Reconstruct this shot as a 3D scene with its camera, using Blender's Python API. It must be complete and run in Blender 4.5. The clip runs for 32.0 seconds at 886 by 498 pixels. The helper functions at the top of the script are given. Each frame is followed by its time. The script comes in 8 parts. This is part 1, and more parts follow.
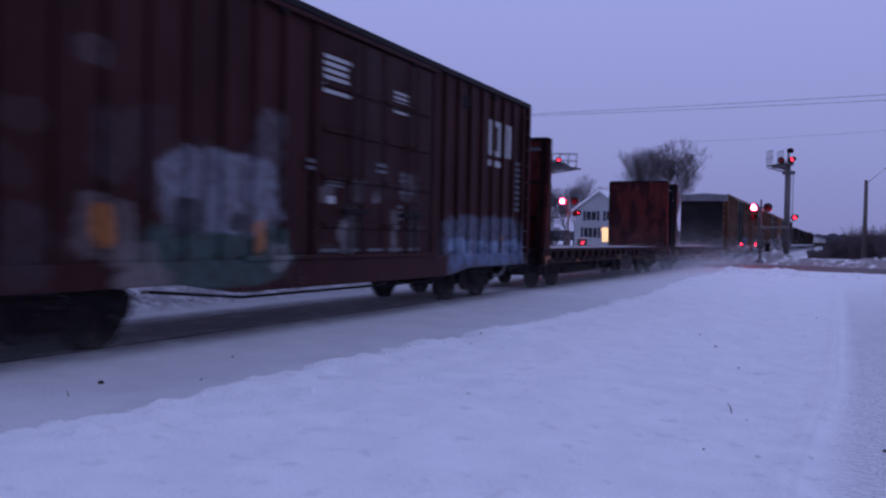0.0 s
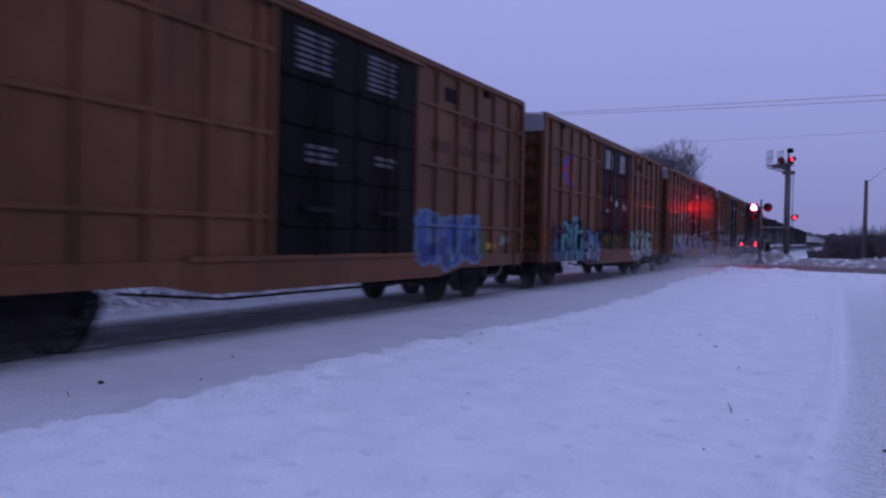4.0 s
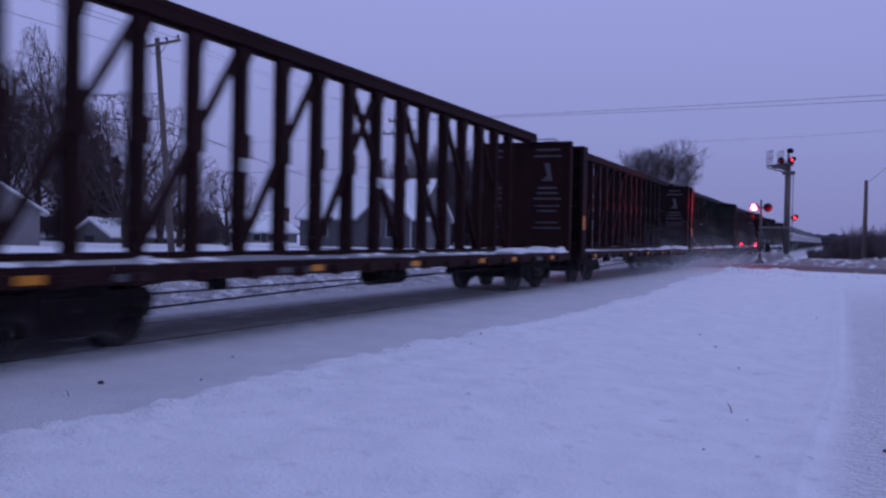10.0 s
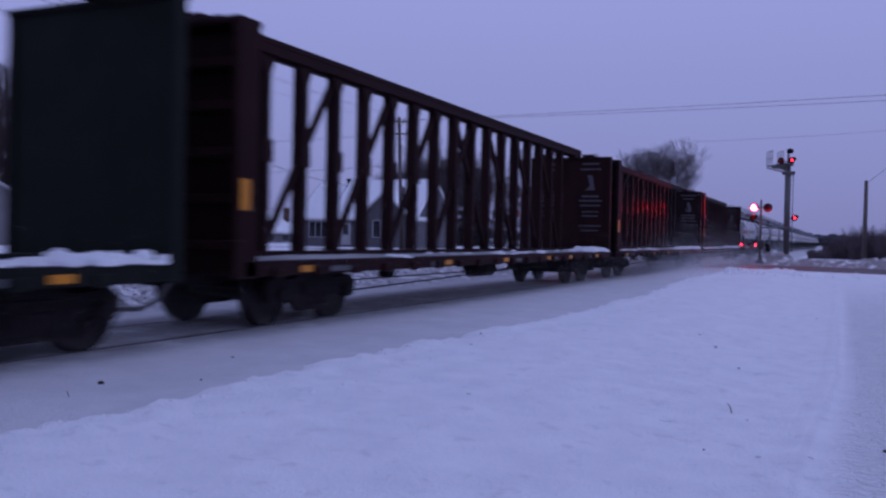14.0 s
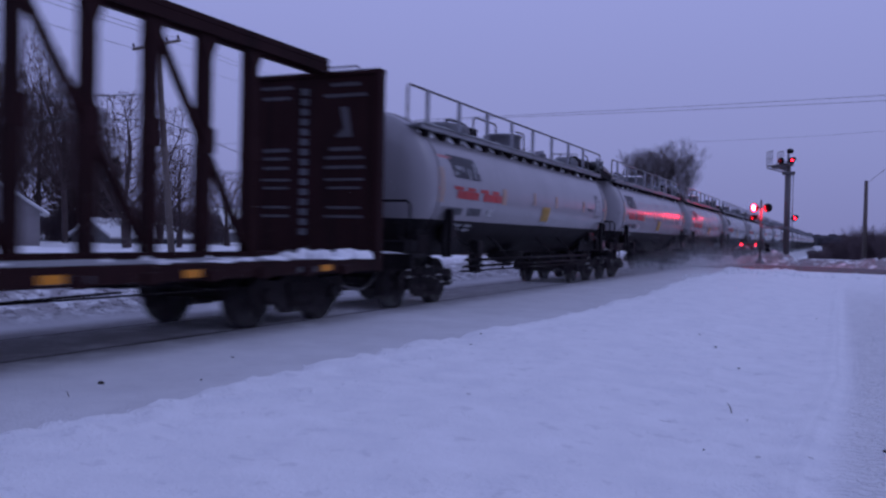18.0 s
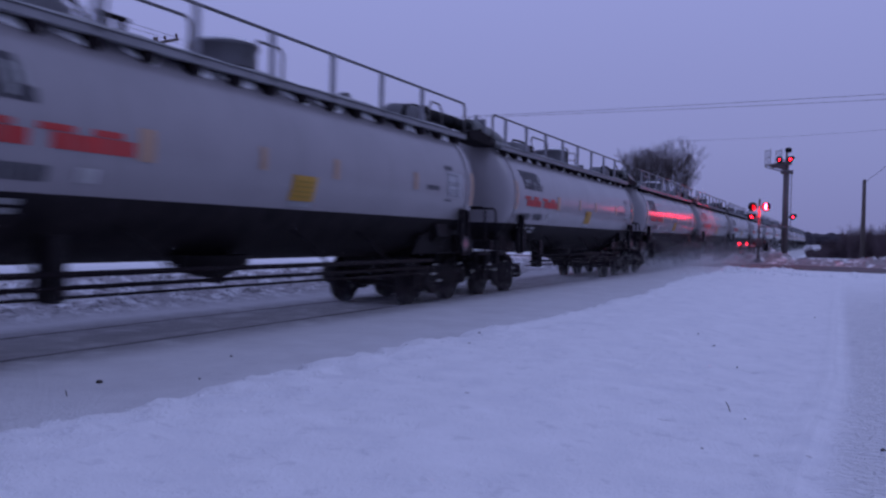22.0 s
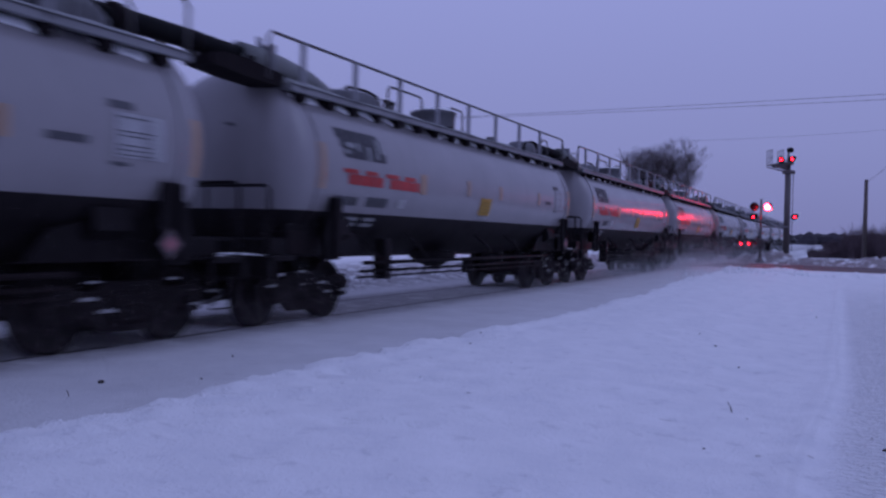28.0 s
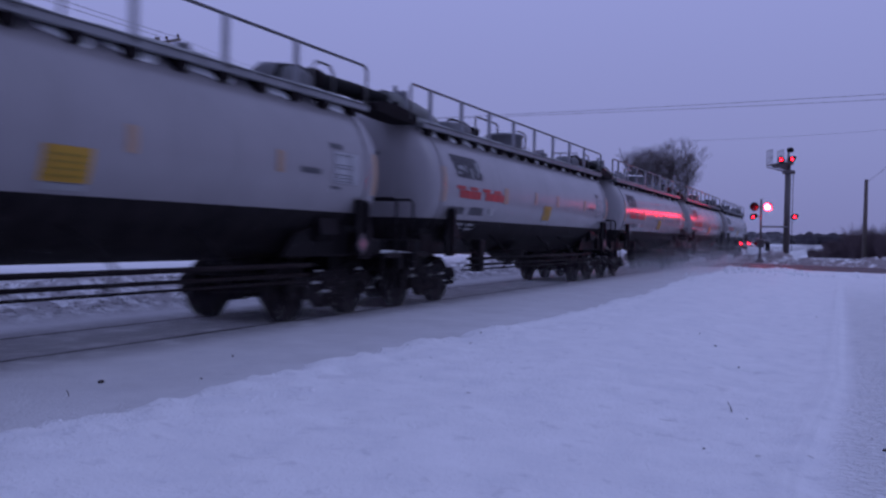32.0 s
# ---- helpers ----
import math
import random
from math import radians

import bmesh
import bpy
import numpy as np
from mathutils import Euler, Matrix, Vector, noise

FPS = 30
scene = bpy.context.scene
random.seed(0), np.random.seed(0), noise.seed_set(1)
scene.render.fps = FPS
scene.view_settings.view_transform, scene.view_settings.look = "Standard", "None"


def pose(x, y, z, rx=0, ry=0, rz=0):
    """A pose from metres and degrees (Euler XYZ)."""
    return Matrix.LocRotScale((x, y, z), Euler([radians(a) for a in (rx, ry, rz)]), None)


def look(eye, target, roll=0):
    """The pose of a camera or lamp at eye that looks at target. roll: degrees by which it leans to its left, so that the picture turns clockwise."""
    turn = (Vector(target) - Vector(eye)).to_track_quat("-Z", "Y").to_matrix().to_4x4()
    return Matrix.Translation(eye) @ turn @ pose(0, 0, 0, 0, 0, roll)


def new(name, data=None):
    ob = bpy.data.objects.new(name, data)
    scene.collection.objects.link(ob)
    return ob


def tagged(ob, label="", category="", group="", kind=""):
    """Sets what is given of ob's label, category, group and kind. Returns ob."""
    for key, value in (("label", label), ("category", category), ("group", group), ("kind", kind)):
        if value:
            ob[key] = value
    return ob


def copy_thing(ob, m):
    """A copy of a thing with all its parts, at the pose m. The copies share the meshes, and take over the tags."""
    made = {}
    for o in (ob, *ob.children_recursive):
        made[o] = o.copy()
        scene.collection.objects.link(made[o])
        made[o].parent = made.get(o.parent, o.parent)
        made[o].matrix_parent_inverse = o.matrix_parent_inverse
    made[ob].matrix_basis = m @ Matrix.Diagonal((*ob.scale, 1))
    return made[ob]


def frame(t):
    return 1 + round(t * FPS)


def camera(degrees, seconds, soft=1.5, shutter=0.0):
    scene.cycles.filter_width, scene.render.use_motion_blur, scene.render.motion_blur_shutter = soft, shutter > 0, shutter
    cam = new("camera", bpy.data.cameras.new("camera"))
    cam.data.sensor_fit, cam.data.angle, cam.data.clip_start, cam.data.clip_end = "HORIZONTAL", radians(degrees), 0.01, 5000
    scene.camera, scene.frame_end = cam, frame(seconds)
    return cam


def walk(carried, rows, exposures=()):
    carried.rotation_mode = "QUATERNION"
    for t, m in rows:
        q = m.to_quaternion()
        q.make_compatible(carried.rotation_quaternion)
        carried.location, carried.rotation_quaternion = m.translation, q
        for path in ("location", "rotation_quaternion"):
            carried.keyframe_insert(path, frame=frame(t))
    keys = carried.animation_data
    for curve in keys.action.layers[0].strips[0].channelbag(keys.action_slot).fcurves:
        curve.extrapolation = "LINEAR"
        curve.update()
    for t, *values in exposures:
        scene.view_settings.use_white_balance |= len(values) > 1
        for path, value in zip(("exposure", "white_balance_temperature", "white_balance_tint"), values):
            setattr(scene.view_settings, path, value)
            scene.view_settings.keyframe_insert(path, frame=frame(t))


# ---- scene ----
import collections
TRACK_X = -8.36          # centre line of the track; the camera stands at x = 0
SPEED = 14.14            # metres a second, towards -y
CLIP = 32.0

# ---- camera ----
cam = camera(54.24, CLIP, soft=2.4, shutter=0.42)
EYE = (0.0, 0.0, 1.32)


def aim(dyaw=0.0, dpitch=0.0):
    return pose(*EYE, 90 - 0.853 + dpitch, -1.2, 24.66 + dyaw)


walk(cam, [(0.0, aim()), (2.5, aim()), (4.5, aim()), (18.0, aim(0.0, 0.03)), (18.6, aim()), (19.0, aim(0.0, -0.11)),
           (19.5, aim(0.0, -0.11)), (20.0, aim(0.0, -0.07)), (20.5, aim(-0.05, -0.1)), (21.0, aim(-0.23, -0.05)),
           (21.5, aim(-0.17, -0.05)), (22.0, aim(-0.1, -0.04)), (22.5, aim(-0.02, 0.0)), (23.5, aim()), (27.5, aim(0, -0.02)),
           (28.5, aim(0.0, -0.05)), (32.0, aim(0.0, -0.04))],
     exposures=[(0.0, 0.12), (0.8, 0.05), (1.3, 0.0), (2.4, 0.02), (4.5, 0.17), (9.0, 0.15), (10.5, 0.04), (18.0, 0.0), (19.0, -0.05), (32.0, -0.07)])

# ---- world and light: an even, snow-grey dusk sky, bluest overhead ----
world = bpy.data.worlds.new("dusk")
scene.world = world
world.use_nodes = True
wn, wl = world.node_tree.nodes, world.node_tree.links
wn.clear()
w_out, w_bg = wn.new("ShaderNodeOutputWorld"), wn.new("ShaderNodeBackground")
w_co, w_sep, w_ramp = wn.new("ShaderNodeTexCoord"), wn.new("ShaderNodeSeparateXYZ"), wn.new("ShaderNodeValToRGB")
w_ramp.color_ramp.elements[0].position, w_ramp.color_ramp.elements[0].color = 0.0, (0.205, 0.216, 0.455, 1)
w_ramp.color_ramp.elements[1].position, w_ramp.color_ramp.elements[1].color = 1.0, (0.270, 0.317, 0.662, 1)
for w_pos, w_col in ((0.10, (0.250, 0.272, 0.560, 1)), (0.26, (0.292, 0.322, 0.668, 1)), (0.55, (0.295, 0.333, 0.695, 1))):
    w_el = w_ramp.color_ramp.elements.new(w_pos)
    w_el.color = w_col
wl.new(w_co.outputs["Generated"], w_sep.inputs[0])
wl.new(w_sep.outputs["Z"], w_ramp.inputs[0])
wl.new(w_ramp.outputs[0], w_bg.inputs["Color"])
w_bg.inputs["Strength"].default_value = 1.0
wl.new(w_bg.outputs[0], w_out.inputs["Surface"])
# the last glow of the set sun behind cloud, very wide and weak
glow = new("sun", bpy.data.lights.new("sun", "SUN"))
glow.data.energy, glow.data.angle, glow.data.color = 0.30, radians(35), (0.55, 0.64, 1.0)
glow.matrix_world = look((40, 46, 36), (0, 30, 0))

# ---- mesh building ----
class Shape:
    """Gathers vertices and faces of one part."""

    def __init__(self):
        self.v, self.f, self.s = [], [], []

    def add(self, verts, faces, smooth=False):
        n = len(self.v)
        self.v += [tuple(p) for p in verts]
        self.f += [tuple(i + n for i in q) for q in faces]
        self.s += [smooth] * len(faces)
        return self

    def box(self, x0, x1, y0, y1, z0, z1, b=0.0, m=None):
        b = min(b, 0.45 * (x1 - x0), 0.45 * (y1 - y0), 0.45 * (z1 - z0))
        if b <= 0:
            vs = [(x, y, z) for x in (x0, x1) for y in (y0, y1) for z in (z0, z1)]
            fs = [(0, 1, 3, 2), (4, 6, 7, 5), (0, 4, 5, 1), (2, 3, 7, 6), (0, 2, 6, 4), (1, 5, 7, 3)]
        else:
            vs, fs, key = [], [], {}
            for i, x in enumerate((x0, x1)):
                for j, y in enumerate((y0, y1)):
                    for k, z in enumerate((z0, z1)):
                        sx, sy, sz = b * (1 - 2 * i), b * (1 - 2 * j), b * (1 - 2 * k)
                        for a, p in enumerate(((x, y + sy, z + sz), (x + sx, y, z + sz), (x + sx, y + sy, z))):
                            key[i, j, k, a] = len(vs)
                            vs.append(p)
            K = key
            for i in (0, 1):
                q = [K[i, 0, 0, 0], K[i, 0, 1, 0], K[i, 1, 1, 0], K[i, 1, 0, 0]]
                fs.append(tuple(q if i == 0 else q[::-1]))
                q = [K[0, i, 0, 1], K[1, i, 0, 1], K[1, i, 1, 1], K[0, i, 1, 1]]
                fs.append(tuple(q if i == 0 else q[::-1]))
                q = [K[0, 0, i, 2], K[0, 1, i, 2], K[1, 1, i, 2], K[1, 0, i, 2]]
                fs.append(tuple(q if i == 0 else q[::-1]))
                for j in (0, 1):
                    q = [K[i, j, 0, 0], K[i, j, 0, 1], K[i, j, 1, 1], K[i, j, 1, 0]]
                    fs.append(tuple(q if i == j else q[::-1]))
                    q = [K[i, 0, j, 0], K[i, 1, j, 0], K[i, 1, j, 2], K[i, 0, j, 2]]
                    fs.append(tuple(q if i == j else q[::-1]))
                    q = [K[0, i, j, 1], K[0, i, j, 2], K[1, i, j, 2], K[1, i, j, 1]]
                    fs.append(tuple(q if i == j else q[::-1]))
                    for k in (0, 1):
                        q = [K[i, j, k, a] for a in (0, 1, 2)]
                        fs.append(tuple(q if (i + j + k) % 2 else q[::-1]))
        if m is not None:
            vs = [m @ Vector(p) for p in vs]
        return self.add(vs, fs)

    def cyl(self, p0, p1, r0, r1=None, n=10, caps=True, smooth=True):
        p0, p1 = Vector(p0), Vector(p1)
        r1 = r0 if r1 is None else r1
        d = (p1 - p0)
        if d.length < 1e-6:
            return self
        q = d.to_track_quat("Z", "Y").to_matrix()
        ring = [q @ Vector((math.cos(2 * math.pi * i / n), math.sin(2 * math.pi * i / n), 0)) for i in range(n)]
        vs = [p0 + c * r0 for c in ring] + [p1 + c * r1 for c in ring]
        self.add(vs, [(i, (i + 1) % n, n + (i + 1) % n, n + i) for i in range(n)], smooth)
        if caps:
            b = len(self.v) - 2 * n
            self.f += [tuple(b + i for i in reversed(range(n))), tuple(b + n + i for i in range(n))]
            self.s += [False, False]
        return self

    def tube(self, pts, r, n=6):
        pts = [Vector(p) for p in pts]
        vs, fs, side = [], [], None
        for i, p in enumerate(pts):
            d = (pts[min(i + 1, len(pts) - 1)] - pts[max(i - 1, 0)]).normalized()
            if side is None:
                side = d.orthogonal().normalized()
            side = (side - d * side.dot(d)).normalized()
            up = d.cross(side)
            vs += [p + (side * math.cos(2 * math.pi * k / n) + up * math.sin(2 * math.pi * k / n)) * r for k in range(n)]
            if i:
                b = (i - 1) * n
                fs += [(b + k, b + (k + 1) % n, b + n + (k + 1) % n, b + n + k) for k in range(n)]
        self.add(vs, fs, True)
        b = len(self.v) - len(vs)
        self.f += [tuple(b + k for k in reversed(range(n))), tuple(b + len(vs) - n + k for k in range(n))]
        self.s += [False, False]
        return self

    def lathe(self, prof, m=None, n=24, smooth=True):
        """prof: (radius, height) from bottom to top, turned about z."""
        vs, fs = [], []
        for r, h in prof:
            vs += [(r * math.cos(2 * math.pi * i / n), r * math.sin(2 * math.pi * i / n), h) for i in range(n)]
        for k in range(len(prof) - 1):
            fs += [(k * n + i, k * n + (i + 1) % n, (k + 1) * n + (i + 1) % n, (k + 1) * n + i) for i in range(n)]
        if m is not None:
            vs = [m @ Vector(p) for p in vs]
        return self.add(vs, fs, smooth)

    def slab(self, poly, axis, a0, a1):
        """A polygon drawn in the plane across the axis, given thickness along it."""
        def at(p, a):
            return {"x": (a, p[0], p[1]), "y": (p[0], a, p[1]), "z": (p[0], p[1], a)}[axis]
        n = len(poly)
        vs = [at(p, a0) for p in poly] + [at(p, a1) for p in poly]
        return self.add(vs, [tuple(range(n)), tuple(reversed(range(n, 2 * n)))] + [(i, n + i, n + (i + 1) % n, (i + 1) % n) for i in range(n)])

    def mesh(self, name, mat):
        me = bpy.data.meshes.new(name)
        me.from_pydata(self.v, [], self.f)
        me.polygons.foreach_set("use_smooth", self.s)
        mats = mat if isinstance(mat, (list, tuple)) else [mat]
        for q in mats:
            me.materials.append(q)
        bm = bmesh.new()
        bm.from_mesh(me)
        bmesh.ops.recalc_face_normals(bm, faces=bm.faces)
        bm.to_mesh(me)
        bm.free()
        return me


def part(name, shape, mat, parent=None, label="", at=None):
    me = shape if isinstance(shape, bpy.types.Mesh) else shape.mesh(name, mat)
    ob = new(name, me)
    if parent is not None:
        ob.parent = parent
    if at is not None:
        ob.matrix_local = at if isinstance(at, Matrix) else Matrix.Translation(at)
    if label:
        ob["label"] = label
    return ob


def thing(name, at, label, category, group="", kind=""):
    ob = new(name)
    ob.empty_display_size = 0.3
    ob.matrix_world = at if isinstance(at, Matrix) else Matrix.Translation(at)
    return tagged(ob, label, category, group, kind)


# ---- materials ----
class Nodes:
    def __init__(self, name, rough=0.6, metal=0.0):
        self.mat = bpy.data.materials.new(name)
        self.mat.use_nodes = True
        self.n, self.l = self.mat.node_tree.nodes, self.mat.node_tree.links
        self.bsdf = self.n["Principled BSDF"]
        self.bsdf.inputs["Roughness"].default_value = rough
        self.bsdf.inputs["Metallic"].default_value = metal
        self.co = self.n.new("ShaderNodeTexCoord").outputs["Object"]

    def link(self, a, b):
        self.l.new(a, b)

    def scaled(self, s):
        mp = self.n.new("ShaderNodeMapping")
        mp.inputs["Scale"].default_value = s
        self.link(self.co, mp.inputs["Vector"])
        return mp.outputs[0]

    def noise(self, scale, detail=3, vec=None, rough=0.55):
        t = self.n.new("ShaderNodeTexNoise")
        t.inputs["Scale"].default_value, t.inputs["Detail"].default_value = scale, detail
        t.inputs["Roughness"].default_value = rough
        self.link(self.co if vec is None else vec, t.inputs["Vector"])
        return t.outputs["Fac"]

    def ramp(self, fac, stops, constant=False):
        r = self.n.new("ShaderNodeValToRGB")
        e = r.color_ramp.elements
        r.color_ramp.interpolation = "CONSTANT" if constant else "LINEAR"
        while len(e) < len(stops):
            e.new(0.5)
        for q, (p, c) in zip(e, stops):
            q.position, q.color = p, (*c, 1) if len(c) == 3 else c
        self.link(fac, r.inputs[0])
        return r.outputs[0]

    def mix(self, fac, a, b, how="MIX"):
        m = self.n.new("ShaderNodeMix")
        m.data_type, m.blend_type = "RGBA", how
        for sock, val in ((m.inputs[0], fac), (m.inputs[6], a), (m.inputs[7], b)):
            if isinstance(val, bpy.types.NodeSocket):
                self.link(val, sock)
            else:
                sock.default_value = val if not isinstance(val, tuple) or len(val) == 4 else (*val, 1)
        return m.outputs[2]

    def math(self, op, a, b=0.0, c=0.0):
        m = self.n.new("ShaderNodeMath")
        m.operation = op
        for sock, val in zip(m.inputs, (a, b, c)):
            if isinstance(val, bpy.types.NodeSocket):
                self.link(val, sock)
            else:
                sock.default_value = val
        return m.outputs[0]

    def smooth(self, v, a, b):
        m = self.n.new("ShaderNodeMapRange")
        m.interpolation_type = "SMOOTHSTEP"
        self.link(v, m.inputs[0])
        m.inputs[1].default_value, m.inputs[2].default_value = a, b
        return m.outputs[0]

    def xyz(self):
        s = self.n.new("ShaderNodeSeparateXYZ")
        self.link(self.co, s.inputs[0])
        return s.outputs

    def bump(self, height, strength, distance=0.02):
        b = self.n.new("ShaderNodeBump")
        b.inputs["Strength"].default_value, b.inputs["Distance"].default_value = strength, distance
        self.link(height, b.inputs["Height"])
        self.link(b.outputs[0], self.bsdf.inputs["Normal"])

    def done(self, color=None, rough=None):
        if color is not None:
            if isinstance(color, tuple):
                self.bsdf.inputs["Base Color"].default_value = (*color, 1)
            else:
                self.link(color, self.bsdf.inputs["Base Color"])
        if rough is not None:
            self.link(rough, self.bsdf.inputs["Roughness"])
        return self.mat


def shade(c, k):
    return tuple(min(1, q * k) for q in c)


def worn_base(N, col, dirt, amount):
    big = N.noise(0.9, 4)
    streak = N.noise(1.0, 4, N.scaled((5, 5, 0.35)))
    grain = N.noise(26, 3)
    c = N.ramp(big, [(0.3, shade(col, 0.8)), (0.7, shade(col, 1.15))])
    c = N.mix(N.math("MULTIPLY", N.smooth(streak, 0.45, 0.75), amount), c, dirt)
    c = N.mix(N.math("MULTIPLY", N.smooth(grain, 0.55, 0.8), amount * 0.7), c, shade(dirt, 0.7))
    N.bump(N.math("ADD", N.math("MULTIPLY", grain, 0.4), big), 0.25, 0.01)
    return c, grain


def worn(name, col, dirt=(0.05, 0.035, 0.03), amount=0.5, rough=0.6, metal=0.0):
    N = Nodes(name, rough, metal)
    N.bsdf.inputs["Specular IOR Level"].default_value = 0.08 if max(col) < 0.03 else 0.3
    c, grain = worn_base(N, col, dirt, amount)
    r = N.ramp(grain, [(0.3, (rough * 0.85,) * 3), (0.75, (min(1, rough * 1.2),) * 3)])
    return N.done(c, r)


def letters(N, c, yw, zw, art, k):
    """A row of sprayed block letters: outlined, filled lighter towards the top, each with its own counter and notch."""
    y0, y1, z0, z1, n, fill, second, line, seed, back = art
    u = N.math("MULTIPLY", N.math("SUBTRACT", yw, y0), n / (y1 - y0))
    v = N.math("DIVIDE", N.math("SUBTRACT", zw, z0), z1 - z0)
    cell = N.math("FLOOR", u)
    rnd = N.n.new("ShaderNodeTexWhiteNoise")
    rnd.noise_dimensions = "1D"
    N.link(N.math("ADD", cell, seed + 0.5), rnd.inputs["W"])
    sep = N.n.new("ShaderNodeSeparateColor")
    N.link(rnd.outputs["Color"], sep.inputs[0])
    r1, r2, r3 = sep.outputs
    a = N.math("SUBTRACT", N.math("MULTIPLY", N.math("FRACT", u), 2.0), 1.0)
    b = N.math("SUBTRACT", N.math("MULTIPLY", v, 2.0), N.math("ADD", 0.9, N.math("MULTIPLY", r2, 0.2)))
    lean = N.math("ADD", a, N.math("MULTIPLY", b, N.math("MULTIPLY", N.math("SUBTRACT", r3, 0.5), 0.35)))
    d = N.math("ADD", N.math("POWER", N.math("ABSOLUTE", lean), 3.0), N.math("POWER", N.math("ABSOLUTE", b), 5.0))
    row = N.math("MULTIPLY", N.math("MULTIPLY", N.math("GREATER_THAN", u, 0.0), N.math("LESS_THAN", u, float(n))), N.smooth(d, 1.30, 1.12))
    hx = N.math("DIVIDE", N.math("SUBTRACT", a, N.math("MULTIPLY", N.math("SUBTRACT", r1, 0.5), 0.5)), 0.26)
    hz = N.math("DIVIDE", N.math("SUBTRACT", b, N.math("MULTIPLY", N.math("SUBTRACT", r2, 0.5), 1.1)), 0.30)
    hole = N.smooth(N.math("ADD", N.math("MULTIPLY", hx, hx), N.math("MULTIPLY", hz, hz)), 1.15, 0.85)
    way = N.math("SUBTRACT", N.math("MULTIPLY", N.math("GREATER_THAN", r1, 0.5), 2.0), 1.0)
    slot = N.math("MULTIPLY", N.smooth(N.math("ABSOLUTE", N.math("SUBTRACT", b, N.math("SUBTRACT", N.math("MULTIPLY", r3, 1.3), 0.65))), 0.17, 0.11), N.math("GREATER_THAN", N.math("MULTIPLY", a, way), 0.05))
    rim = N.smooth(d, 0.55, 0.66)
    stem = N.math("MULTIPLY", N.smooth(N.math("ABSOLUTE", N.math("SUBTRACT", lean, N.math("SUBTRACT", r2, 0.5))), 0.16, 0.09), N.math("GREATER_THAN", N.math("MULTIPLY", b, N.math("SUBTRACT", r1, 0.5)), 0.02))
    ink = N.math("MAXIMUM", N.math("MAXIMUM", rim, slot), N.math("MAXIMUM", hole, stem))
    body = N.mix(N.smooth(N.math("ADD", b, N.math("MULTIPLY", N.math("SUBTRACT", N.noise(2.3, 2), 0.5), 2.2)), -0.35, 0.25), second, fill)
    pic = N.mix(ink, body, line)
    old = N.math("ADD", N.math("MULTIPLY", N.smooth(N.noise(6.0, 4), 0.35, 0.6), 0.38), 0.58)
    if back is not None:
        y_in = N.math("MULTIPLY", N.smooth(yw, y0 - 0.12, y0 + 0.02), N.smooth(yw, y1 + 0.12, y1 - 0.02))
        z_in = N.math("MULTIPLY", N.smooth(zw, z0 - 0.12, z0), N.smooth(zw, z1 + 0.06, z1 - 0.06))
        c = N.mix(N.math("MULTIPLY", N.math("MULTIPLY", y_in, z_in), 0.95), c, back)
    return N.mix(N.math("MULTIPLY", row, old), c, pic)


